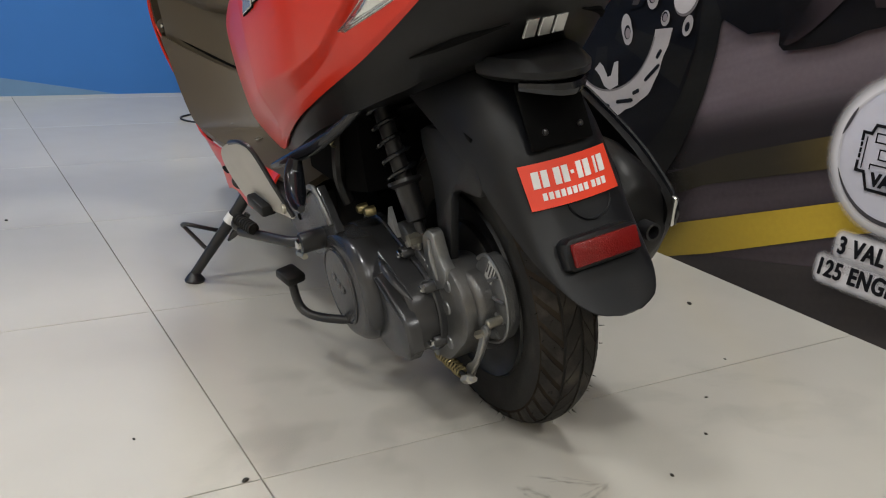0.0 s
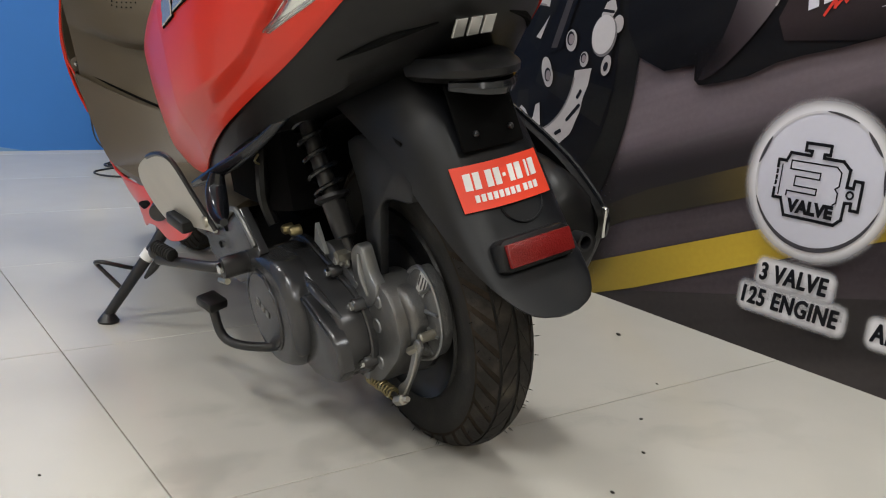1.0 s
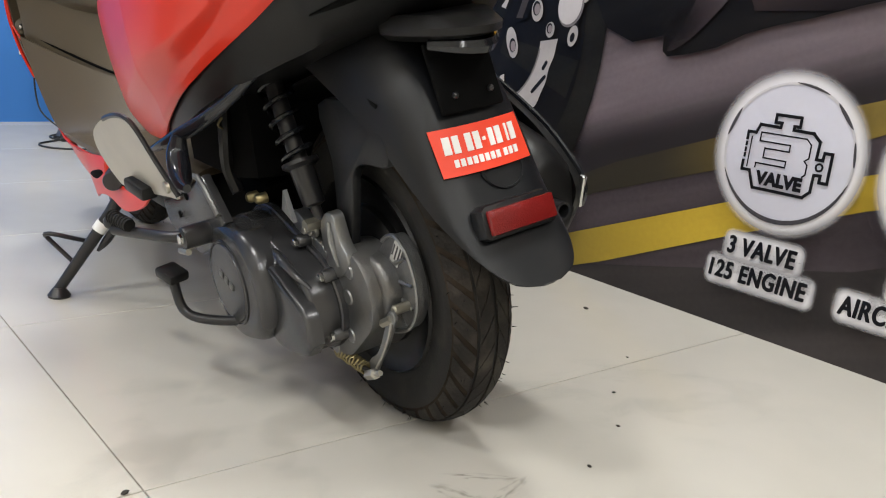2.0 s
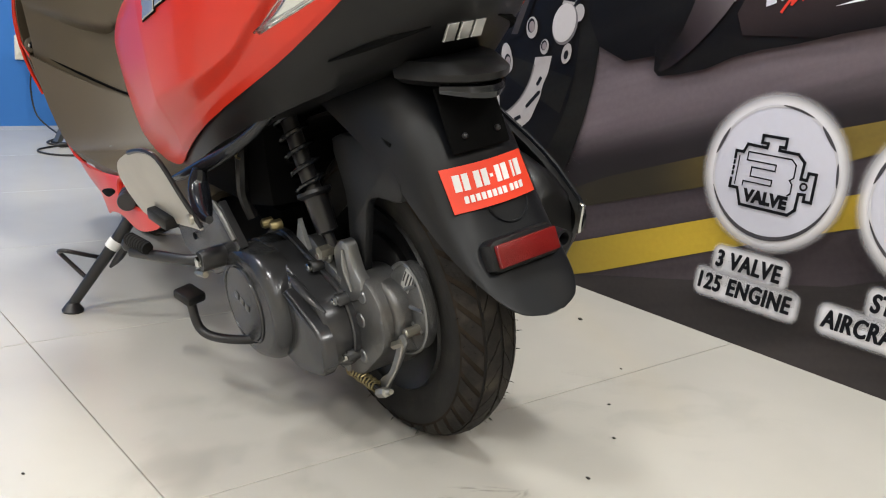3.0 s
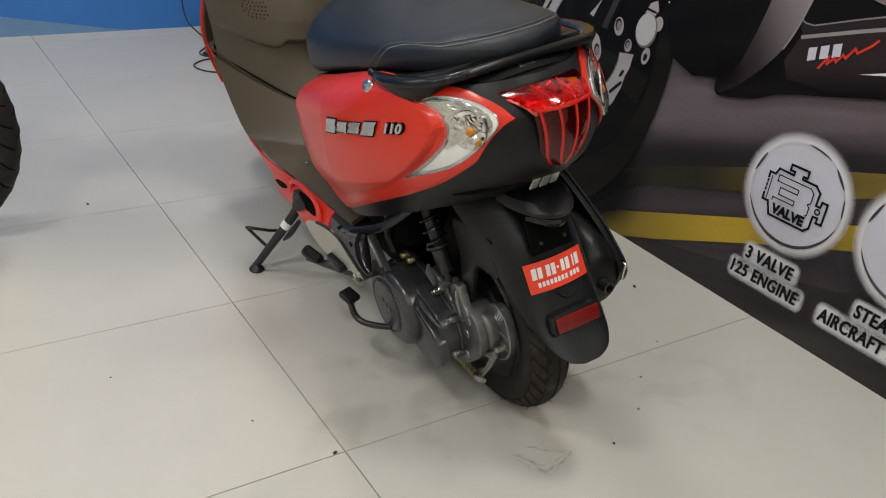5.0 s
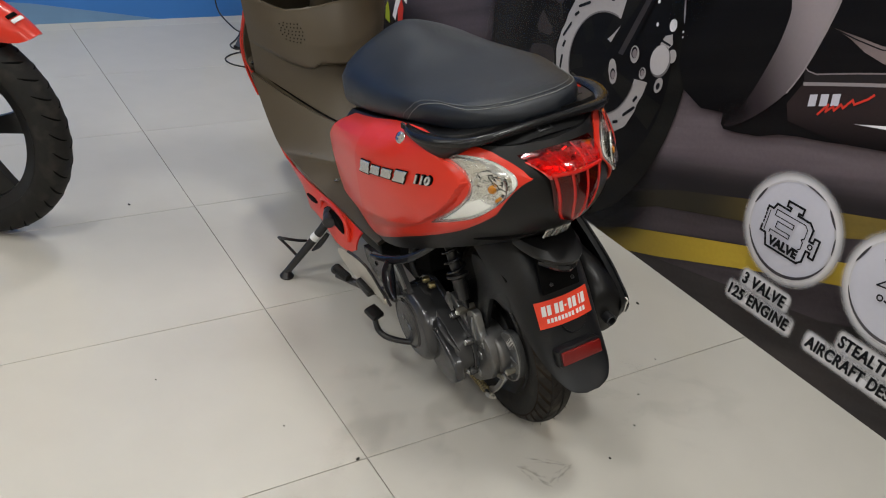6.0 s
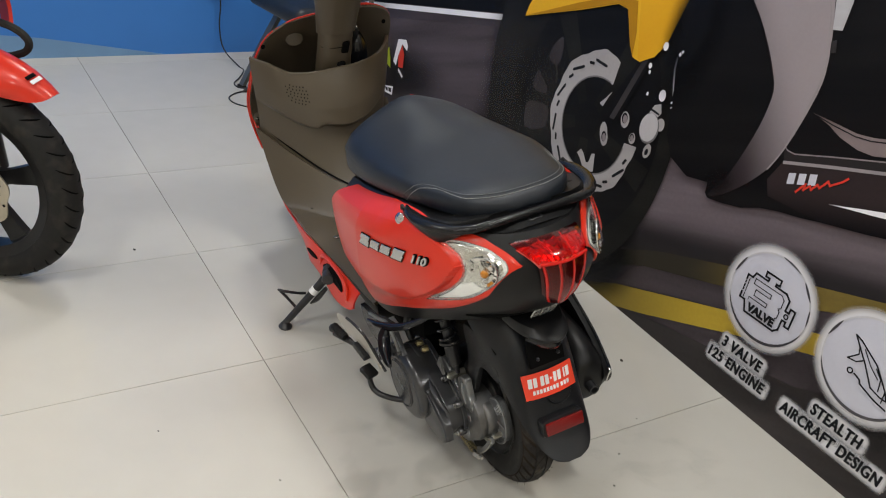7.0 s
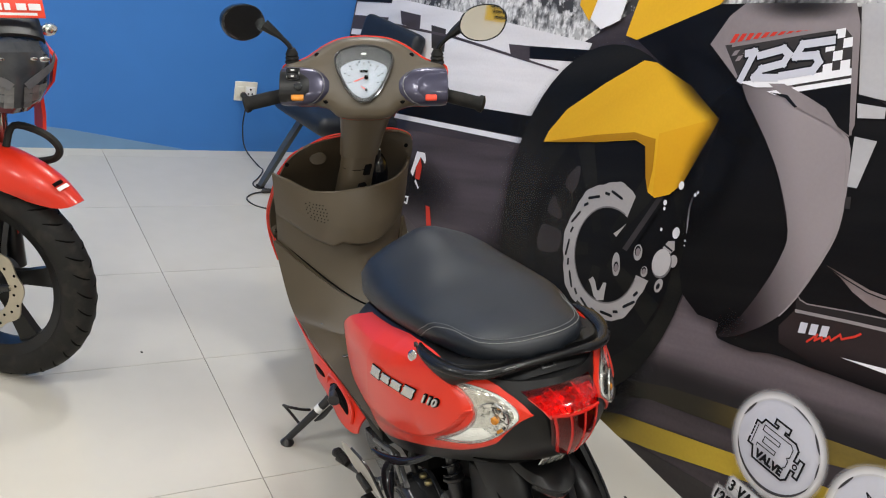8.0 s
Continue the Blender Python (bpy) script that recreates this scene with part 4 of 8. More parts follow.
badge_art("numeral_line", lines([(-0.069, 0.018), (-0.069, 0.035), (0.029, 0.035), (0.040, 0.025), (0.040, -0.001), (0.032, -0.007), (0.039, -0.014), (0.039, -0.033), (0.033, -0.038)], 0.0030, False), BX, BY, 23)
badge_art("numeral_line", lines([(-0.069, 0.018), (-0.002, 0.018), (-0.002, 0.005), (-0.055, 0.005), (-0.055, -0.014), (-0.005, -0.014), (-0.005, -0.026), (-0.069, -0.026), (-0.069, -0.035)], 0.0030, False), BX, BY, 24)
badge_art("badge_word", moved(letters("VALVE", 0.0345, Matrix(), bold=0.0022), pose(-0.012, -0.055, 0) @ Matrix.Diagonal((0.98, 1, 1, 1))), BX, BY, 25)
BX2, BY2 = 0.341, 0.350
badge(BX2, BY2)
AIR = [
    ([(-0.074, 0.064), (-0.054, 0.058), (0.010, 0.022), (0.044, -0.014), (0.058, -0.030), (0.070, -0.050), (0.050, -0.050), (0.018, -0.042), (-0.020, 0.006), (-0.052, 0.040)], 0.0045, True),
    ([(-0.052, 0.040), (-0.046, 0.020), (-0.070, -0.006), (-0.044, -0.002), (-0.026, 0.014)], 0.0038, False),
    ([(-0.036, 0.042), (-0.004, 0.010), (0.026, -0.010)], 0.0032, False),
    ([(0.012, 0.014), (0.034, -0.006), (0.040, -0.038)], 0.0036, False),
    ([(-0.034, -0.034), (-0.016, -0.040), (-0.010, -0.050), (0.040, -0.066), (0.078, -0.072)], 0.0050, False),
    ([(0.058, -0.030), (0.060, -0.060)], 0.0036, False)]
for k, (run, w, shut) in enumerate(AIR):
    badge_art("aircraft_line", lines(run, w, shut), BX2, BY2, 22 + 0.4 * k)
badge_art("badge_dot", band(-0.048, -0.032, 0.0095, 0.0095, 0.0042, n=20), BX2, BY2, 25)


def caption(text, cx, cy, w):
    """Heavy condensed capitals, w wide, on a soft white glow; each letter a piece of its own."""
    hx, hy = w / 2 - 0.004, 0.012
    glow = part("caption", from_faces([(-hx - 0.04, -hy - 0.04, 0), (hx + 0.04, -hy - 0.04, 0), (hx + 0.04, hy + 0.04, 0), (-hx - 0.04, hy + 0.04, 0)], [(0, 1, 2, 3)]), halo_material("print_caption_glow", 0.006, 0.024, (hx, hy)), mural, "black capitals with a white glow")
    glow.location = (cx, cy, LAYER * 19)

    def span(t):
        bm = letters(t, 0.0465, Matrix(), shear=0.10, space=1.10)
        xs = [v.co.x for v in bm.verts]
        bm.free()
        return max(xs) - min(xs)
    whole = span(text)
    for i, ch in enumerate(text):
        if ch == " ":
            continue
        right = span(text[:i + 1]) - whole / 2
        bm = join(*[letters(ch, 0.0465, pose(dx, dy, dz), shear=0.10, bold=0.0009) for dx, dy, dz in ((-0.0016, 0, 0), (0.0016, 0, 0.00004), (0, -0.0006, 0.00008), (0, 0.0006, 0.00012))])
        shift = right - max(v.co.x for v in bm.verts)
        bmesh.ops.translate(bm, verts=bm.verts, vec=(shift, 0, 0))
        ob = part("letter", bm, INK_TEXT, glow)
        ob.location.z = LAYER * 3
        ob.scale.x = w / whole


caption("3 VALVE", 0.014, 0.164, 0.140)
caption("125 ENGINE", 0.014, 0.112, 0.202)
caption("STEALTH", 0.335, 0.164, 0.150)
caption("AIRCRAFT DESIGN", 0.335, 0.112, 0.310)

# ---- the red scooter, leaning on its side stand ----
SC = pose(0.41, 0.0, 0.0, 0, 0, -3) @ pose(0, 0, 0, 0, -11.5, 0)
scooter = thing("scooter", SC, "red and black step-through scooter leaning on its side stand", "scooter")


def sp(name, bm, mat, label="", parent=None, sharp=38):
    return part(name, bm, mat, parent or scooter, label, sharp)


# --- body shape: half width at a place along the side and a height ---
WMAX, YMAX = 0.222, 0.26


def rear_end(z):
    return curve1([(0.50, -0.03), (0.56, -0.10), (0.60, -0.145), (0.66, -0.178), (0.70, -0.178), (0.74, -0.16), (0.78, -0.12), (0.82, -0.08)], z)


def swell(z):
    return 1 - 7.0 * max(0, z - 0.61) ** 2 - 3.5 * max(0, 0.56 - z) ** 2


def half_width(y, z):
    yr = rear_end(z)
    if y >= YMAX:
        q = (y - YMAX) / 0.30
        return (WMAX - 0.030 * q - 0.012 * q ** 3) * swell(z)
    f = min(1.0, (YMAX - y) / (YMAX - yr))
    return WMAX * math.sqrt(max(0.0, 1 - f ** 2.8)) * swell(z)


def rear_y(x, z):
    """Where the tail's skin lies behind a point x, z."""
    q = min(0.999, abs(x) / (WMAX * swell(z)))
    return YMAX - (YMAX - rear_end(z)) * (1 - q * q) ** (1 / 2.8)


Z_LOW = [(0.56, 0.37), (0.45, 0.375), (0.30, 0.395), (0.23, 0.418), (0.06, 0.492), (-0.03, 0.530), (-0.09, 0.548), (-0.20, 0.565)]
Z_RED = [(0.62, 0.355), (0.56, 0.36), (0.45, 0.372), (0.36, 0.385), (0.29, 0.408), (0.126, 0.496), (-0.03, 0.582), (-0.108, 0.641), (-0.15, 0.693), (-0.167, 0.730)]
Z_TOP = [(0.62, 0.570), (0.56, 0.595), (0.47, 0.632), (0.35, 0.672), (0.12, 0.748), (0.05, 0.763), (-0.02, 0.762), (-0.06, 0.764), (-0.09, 0.760), (-0.125, 0.750), (-0.167, 0.741)]

# dark core of the tail
rings = []
NS, NT = 16, 30
for i in range(NS + 1):
    s = i / NS
    row = []
    for k in range(-NT, NT + 1):
        f = 1 - abs(k) / NT
        zr = 0.556 + s * (0.775 - 0.556)
        y = 0.50 - (0.50 - rear_end(zr)) * math.sin(f * math.pi / 2) ** 0.9
        z = curve1(Z_LOW, y) + s * (curve1(Z_TOP, y) - 0.004 - curve1(Z_LOW, y))
        if y < -0.02:
            b = min(1, (-0.02 - y) / 0.1)
            z = z * (1 - b) + b * zr
        curl = max(0.0, (s - 0.70) / 0.30)
        x = half_width(y, z) - 0.004 - 0.042 * curl * curl * min(1.0, max(0.0, (y - 0.02) / 0.16))
        row.append((math.copysign(x, k) if k else 0.0, y, z))
    rings.append(row)
sp("tail_body", loft(rings, True, True), BLACK, "matt black lower tail body")

# red side panels with a raised main face
Z_RTOP = [p for p in Z_TOP if p[0] > -0.05] + [(-0.06, 0.7655), (-0.085, 0.7625), (-0.105, 0.7555), (-0.122, 0.7485), (-0.138, 0.7390), (-0.152, 0.7265)]
CREASE = [(0.50, 0.36), (0.42, 0.392), (0.30, 0.432), (0.21, 0.478), (0.079, 0.548), (-0.005, 0.611), (-0.057, 0.667), (-0.073, 0.705)]


FRONT = [(0.0, 0.505), (0.05, 0.560), (0.12, 0.600), (0.22, 0.612), (0.36, 0.604), (0.52, 0.586), (0.70, 0.550), (0.84, 0.505), (0.93, 0.460), (1.0, 0.395)]


SIG_IN = [(-0.029, 0.740), (-0.048, 0.736), (-0.066, 0.729), (-0.079, 0.719), (-0.087, 0.705), (-0.087, 0.690), (-0.078, 0.671), (-0.062, 0.651), (-0.038, 0.628), (-0.011, 0.606)]


def signal_edge(z):
    """Where the raised face ends against the turn signal's inner edge."""
    return curve1([(0.560, -0.011), (0.606, -0.011)] + [(b, a) for a, b in SIG_IN[-2::-1]] + [(0.760, -0.005)], z)


def side_panel():
    grid = []
    for i in range(221):
        q = i / 220
        row = []
        for j in range(161):
            v = j / 160
            ys = curve1(FRONT, v)
            y = ys - q * (ys + 0.153)
            zb, zt = min(curve1(Z_RED, y), 0.7165), curve1(Z_RTOP, y)
            tip = min(1.0, max(0.0, (-0.122 - y) / 0.031))
            zb += (zt - zb - 0.002) * tip * tip
            z = zb + (zt - zb) * v
            zc = curve1(CREASE, y) if y > -0.075 else 9
            k = min(1, max(0, (z - zc + 0.003) / (0.0065 + 0.055 * min(1.0, max(0.0, (y - 0.03) / 0.22))))) * min(1, max(0, (y - signal_edge(z) + 0.002) / 0.020))
            lift = 0.004 + 0.013 * k * k * (3 - 2 * k)
            edge = min(1, (j + 1.0) / 7.5, (161.0 - j) / 17.5)
            wrap = 0.10 * ((y - 0.46) / 0.15) ** 2 if y > 0.46 else 0.0
            x = half_width(y, z) * (1 - wrap) + lift * math.sqrt(max(0.02, edge))
            curl = max(0.0, (v - 0.74) / 0.26)
            x -= 0.034 * curl * curl * min(1.0, max(0.0, (y - 0.02) / 0.16))
            row.append((-x, y, z))
        grid.append(row)
    return shell(grid, -0.004)


sp("side_panel", side_panel(), RED, "bright red painted side panel")
sp("side_panel", mirrored(side_panel()), RED, "bright red painted side panel")

# front wall under the seat, brown
front = []
for i in range(9):
    z = 0.36 + 0.26 * i / 8
    row = []
    for k in range(-8, 9):
        a = k / 8
        row.append((a * 0.140, 0.515 - 0.03 * a * a - 0.10 * (i / 8) ** 2, z))
    front.append(row)
sp("under_seat_cover", shell(front, 0.01), BROWN, "brown plastic cover under the seat")

# --- turn signals ---
SIG_OUT = [(-0.028, 0.741), (-0.048, 0.749), (-0.072, 0.752), (-0.100, 0.750), (-0.122, 0.741), (-0.138, 0.729), (-0.143, 0.711), (-0.126, 0.678), (-0.088, 0.643), (-0.011, 0.606)]


def signal_grid(lift, bulge, shrink=0.0, across=9):
    o = spline([(a, b, 0) for a, b in SIG_OUT], 4)
    n = spline([(a, b, 0) for a, b in SIG_IN], 4)
    rows = []
    for p, q in zip(o, n):
        row = []
        for j in range(across):
            t = shrink + (1 - 2 * shrink) * j / (across - 1)
            y, z = p.x + (q.x - p.x) * t, p.y + (q.y - p.y) * t
            row.append((-(max(half_width(y, z), 0.075) + lift + bulge * math.sin(math.pi * t)), y, z))
        rows.append(row)
    return rows


SIG_BASE = material("signal_reflector", (0.62, 0.62, 0.61), 0.18, metal=0.9, vary=0.25, scale=70, bump=0.6, bump_scale=70)
SIG_TAIL = material("signal_pale_plastic", (0.66, 0.65, 0.61), 0.34, vary=0.12, scale=40)
SIG_RIM = glass("signal_clear_rim", (0.80, 0.80, 0.78), 0.10)
FACET = material("facet_chrome", (0.74, 0.73, 0.70), 0.10, metal=1.0, vary=0.10)


def facet_sheet(grid, tilt, seed, keep=lambda i, j: True):
    """Small flat mirrors, each tipped a little its own way."""
    rng = random.Random(seed)
    verts, faces = [], []
    for i in range(len(grid) - 1):
        for j in range(len(grid[0]) - 1):
            if not keep(i, j):
                continue
            q = [Vector(p) for p in (grid[i][j], grid[i][j + 1], grid[i + 1][j + 1], grid[i + 1][j])]
            c = sum(q, Vector()) / 4
            m = Euler([radians(rng.uniform(-tilt, tilt)) for _ in range(3)]).to_matrix()
            o = len(verts)
            verts += [c + m @ (p - c) * 0.99 for p in q]
            faces.append((o, o + 1, o + 2, o + 3))
    return from_faces(verts, faces)


for side in (0, 1):
    fix = mirrored if side else (lambda b: b)
    sig = sp("turn_signal", fix(shell(signal_grid(0.0056, 0.0), 0.004)), SIG_TAIL, "clear crescent turn signal with a faceted chrome bowl")
    rim_o = [(-(max(half_width(p.x, p.y), 0.075) + 0.0090), p.x, p.y) for p in spline([(a, b, 0) for a, b in SIG_OUT], 3)]
    rim_i = [(-(max(half_width(p.x, p.y), 0.075) + 0.0090), p.x, p.y) for p in spline([(a, b, 0) for a, b in SIG_IN], 3)]
    rm = sp("rim", fix(sweep(rim_o + rim_i[-2:0:-1], 0.0034, 6, 1, True)), SIG_RIM, "clear thick lens edge", sig)
    rm.visible_shadow = False
    sp("rim_line", fix(sweep([Vector(p) + Vector((0.0035, 0, 0)) for p in rim_o + rim_i[-2:0:-1]], 0.0018, 5, 1, True)), SIG_BASE, "", sig)
    g = signal_grid(0.0075, 0.0015, 0.05, 15)
    sp("reflector", fix(facet_sheet(g, 9, 4, lambda i, j: 1 < i < 24)), FACET, "faceted chrome reflector", sig, 5)
    n = Vector((-0.80, -0.58, 0.12)).normalized()
    dish = Matrix.Translation((-(half_width(-0.115, 0.711) + 0.0080), -0.115, 0.711)) @ n.to_track_quat("Z", "Y").to_matrix().to_4x4()
    sp("bowl_wall", fix(lathe([(0.0325, 0.0), (0.0315, 0.0030), (0.030, 0.0030), (0.030, 0.0)], 28, dish, False)), SIG_BASE, "", sig)
    rings_b = [[dish @ Vector((r * math.cos(2 * math.pi * k / 14), r * math.sin(2 * math.pi * k / 14), 0.0030 + h)) for k in range(15)] for r, h in ((0.031, 0.0), (0.024, -0.0006), (0.017, -0.0012), (0.010, -0.0016), (0.004, -0.0016))]
    sp("bowl", fix(facet_sheet(rings_b, 20, 9)), FACET, "faceted chrome bowl", sig, 5)
    sp("bowl_floor", fix(lathe([(0.031, 0.0), (0.0, 0.0)], 24, dish, False)), SIG_BASE, "", sig)
    sp("bulb", fix(lathe([(0.0, 0.011), (0.005, 0.0105), (0.0078, 0.007), (0.0078, 0.001)], 12, dish @ pose(0.004, -0.003, -0.004), False)), AMBER, "amber bulb", sig)
    sp("amber_glint", fix(facet_sheet([[dish @ Vector((r * math.cos(a), r * math.sin(a), 0.0042)) for a in (-1.1, -0.8, -0.5)] for r in (0.029, 0.023)], 14, 3)), AMBER, "", sig, 5)
    lens = sp("lens", fix(shell(signal_grid(0.0105, 0.0055), -0.0012)), LENS_CLEAR, "clear glossy lens", sig)
    lens.visible_shadow = False

# --- tail light ---
TL_TOP = [(-0.100, 0.765, 0.078), (-0.145, 0.764, 0.070), (-0.180, 0.760, 0.060), (-0.198, 0.751, 0.052)]
TL_LOW = [(-0.200, 0.745, 0.050), (-0.206, 0.722, 0.046), (-0.206, 0.695, 0.042), (-0.198, 0.665, 0.035), (-0.190, 0.645, 0.023), (-0.185, 0.637, 0.008)]


def lamp_grid(path, inset, cols=13, k=1.0, step=4):
    """Rows down the lamp's middle line, bowed across; inset pushes the sheet into the tail."""
    rows = []
    up = path is TL_TOP
    for p in spline(path, step):
        row = []
        for j in range(cols):
            a = -1 + 2 * j / (cols - 1)
            bow = 0.011 if not up else 0.010 + 0.003 * max(0.0, min(1.0, (-0.12 - p.x) / 0.07))
            row.append((a * p.z * k, p.x + bow * a * a + (0.0 if up else inset), p.y - 0.008 * a * a * up - (inset if up else 0.0)))
        rows.append(row)
    return rows


TL_BACK = material("tail_housing", (0.30, 0.030, 0.020), 0.30, vary=0.3, scale=80)
TL_FACET = material("tail_facet", (0.80, 0.10, 0.05), 0.14, metal=0.9, vary=0.2, scale=60)
TL_GLINT = material("tail_glint", (0.95, 0.30, 0.12), 0.10, metal=1.0, vary=0.1)
TL_RIB = material("tail_rib", (0.48, 0.014, 0.010), 0.18, vary=0.1)
LENS_DEEP = glass("deep_red_lens", (0.70, 0.018, 0.014), 0.04)
TL_WELL = material("tail_well", (0.050, 0.0045, 0.0035), 0.40, vary=0.3, scale=60)
tail = sp("tail_light", loft([lamp_grid(TL_LOW, 0.012, 13, 1.0, 2)[q] for q in range(11)], False, False), TL_WELL, "red tail light in two steps")
sp("deck", shell(lamp_grid(TL_TOP, 0.0085, 13, 0.94), 0.002), TL_BACK, "", tail)
sp("reflector", facet_sheet(lamp_grid(TL_TOP, 0.0060, 13, 0.93, 3), 13, 21), TL_FACET, "sparkling red reflector", tail, 5)
sp("glint", facet_sheet(lamp_grid(TL_TOP, 0.0040, 9, 0.55, 2), 22, 33, lambda i, j: (i + j) % 2), TL_GLINT, "", tail, 5)
lens = sp("lens", shell(lamp_grid(TL_TOP, 0.0), 0.002), LENS_RED, "glossy red upper lens", tail)
lens.visible_shadow = False
lens = sp("lens", shell(lamp_grid(TL_LOW, 0.0), 0.002), LENS_DEEP, "dark red lower lens", tail)
lens.visible_shadow = False
low = lamp_grid(TL_LOW, -0.0008, 21)
for c in (1, 7, 13, 19):
    sp("rib", sweep([r[c] for r in low[:19]], [0.0030] * 15 + [0.0026, 0.002, 0.0015, 0.001], 6, 1), TL_RIB, "", tail)
sp("rib", sweep(lamp_grid(TL_LOW, -0.001)[0], 0.0030, 6, 2), TL_RIB, "", tail)
for c in (4, 8):
    sp("divider", sweep([r[c] for r in lamp_grid(TL_TOP, 0.002)], 0.0014, 5, 1), TL_RIB, "", tail)
for bx, by in ((-0.030, -0.140), (0.010, -0.150), (0.036, -0.132)):
    sp("bulb", facet_sheet([[(bx + r * math.cos(a), by + r * math.sin(a), 0.7590) for a in [k * 1.0472 for k in range(7)]] for r in (0.010, 0.006, 0.002)], 16, 7), TL_FACET, "", tail, 5)

# dark cowl above the lamp and its lid
def cowl_sheet(y0, y1, w0, w1, z0, z1, bow, n=8):
    rows = []
    for i in range(n + 1):
        t = i / n
        row = []
        for j in range(17):
            a = -1 + 2 * j / 16
            row.append((a * (w0 + (w1 - w0) * t), y0 + (y1 - y0) * t + bow * a * a * (1 - t), z0 + (z1 - z0) * t - 0.010 * a * a))
        rows.append(row)
    return rows


cowl = sp("rear_cowl", shell(cowl_sheet(-0.112, -0.004, 0.098, 0.140, 0.7655, 0.785, 0.030), 0.010), BLACK, "matt black cowl behind the seat")
sp("lid", shell(cowl_sheet(-0.109, -0.020, 0.086, 0.108, 0.7765, 0.7975, 0.012), 0.007), BLACK, "raised black lid with a slot", cowl)
sp("cowl_slot", box(0.030, 0.010, 0.003, pose(-0.002, -0.094, 0.7802, 13, 0, 0), 0.001), STEEL, "", cowl)
sp("slot_floor", box(0.020, 0.005, 0.001, pose(-0.002, -0.094, 0.7820, 13, 0, 0)), DARK, "", cowl)

for sgn in (-1, 1):
    sp("tail_slot", sweep([(sgn * (half_width(y, z) - 0.0020), y, z) for y, z in ((-0.052, 0.567), (-0.085, 0.579), (-0.112, 0.589), (-0.136, 0.598))], [0.001, 0.0042, 0.0042, 0.001], 6, 4), DARK, "narrow pressed slot")
# maker's mark on the tail: plain slanted slabs
for k in range(3):
    x0 = -0.033 + 0.0185 * k
    sl = [(x0, 0.000), (x0 + 0.015, 0.000), (x0 + 0.0185, 0.021), (x0 + 0.0035, 0.021)]
    yb = rear_y(x0 + 0.008, 0.590)
    sp("badge_slab", prism(sl, 0.003, pose(0, yb + 0.000, 0.580, 112, 0, 0), 0.0006, 1), SILVER, "silver raised badge slab")
# side emblem: slanted chrome slabs with dark edges, then the model's number
def emblem_frame(y0, zc, lift):
    wy = (half_width(y0 + 0.02, zc) - half_width(y0 - 0.02, zc)) / 0.04
    wz = (half_width(y0, zc + 0.01) - half_width(y0, zc - 0.01)) / 0.02
    n = Vector((-1, -wy, -wz)).normalized()
    xa = Vector((0, -1, 0.30)).normalized()
    xa = (xa - n * xa.dot(n)).normalized()
    return Matrix.Translation((-(half_width(y0, zc) + lift), y0, zc)) @ Matrix((xa, n.cross(xa), n)).transposed().to_4x4()


for y0, w, h in ((0.238, 0.072, 0.027), (0.184, 0.062, 0.0195), (0.139, 0.062, 0.0195), (0.094, 0.060, 0.024)):
    zc = 0.622 + (0.250 - y0) * 0.29
    m = emblem_frame(y0, zc, 0.0172)
    lean = h * 0.75
    o = [(0, -h / 2), (w * 0.70, -h / 2), (w * 0.70 + lean * 0.45, -h * 0.06), (w * 0.64 + lean * 0.6, h * 0.05), (w * 0.70 + lean, h / 2), (lean + w * 0.04, h / 2), (lean * 0.62, h * 0.12), (lean * 0.55 + w * 0.06, h * 0.02)]
    cx_, cy_ = sum(a for a, _ in o) / 8, sum(b for _, b in o) / 8
    big = [(cx_ + (a - cx_) * 1.07, cy_ + (b - cy_) * 1.14) for a, b in o]
    slab = sp("emblem_slab", prism(o, 0.0032, m, 0.0010, 1), SILVER, "chrome emblem slab")
    sp("emblem_edge", prism(big, 0.0018, m), DARK, "", slab)
m = emblem_frame(0.004, 0.622 + 0.246 * 0.29 - 0.001, 0.0190)
sp("model_number", letters("110", 0.0225, m @ pose(0, 0, 0.0026) @ Matrix.Diagonal((1.30, 1, 1, 1)), 0.0018, 0.35, 1.06, 0.0008), SILVER, "chrome model number")
sp("number_edge", letters("110", 0.0225, m @ Matrix.Diagonal((1.30, 1, 1, 1)), 0.0022, 0.35, 1.06, 0.0022), DARK)

# lock under the seat
m = Matrix.Translation(emblem_frame(0.096, 0.737, 0.0095).translation) @ Vector((-0.80, -0.30, 0.52)).to_track_quat("Z", "Y").to_matrix().to_4x4()
sp("seat_lock", join(lathe([(0.0, -0.006), (0.0115, -0.006), (0.0115, 0.002), (0.0085, 0.0032), (0.0, 0.0032)], 20, m, False), box(0.012, 0.0025, 0.002, m @ pose(0, 0, 0.0036))), CHROME, "round chrome seat lock")

# --- seat ---
SEAT_SEC = [  # place along, half width, top, bottom
    (0.562, 0.112, 0.664, 0.606), (0.548, 0.136, 0.716, 0.602), (0.522, 0.152, 0.772, 0.604), (0.496, 0.159, 0.796, 0.610), (0.474, 0.163, 0.801, 0.618), (0.43, 0.169, 0.800, 0.634), (0.33, 0.175, 0.797, 0.668),
    (0.24, 0.174, 0.795, 0.700), (0.15, 0.166, 0.803, 0.728), (0.06, 0.145, 0.815, 0.748), (0.0, 0.127, 0.825, 0.762), (-0.04, 0.104, 0.827, 0.775), (-0.065, 0.070, 0.820, 0.785), (-0.075, 0.034, 0.809, 0.792)]


def seat_value(y, k):
    return curve1([(s[0], s[k]) for s in SEAT_SEC], y)


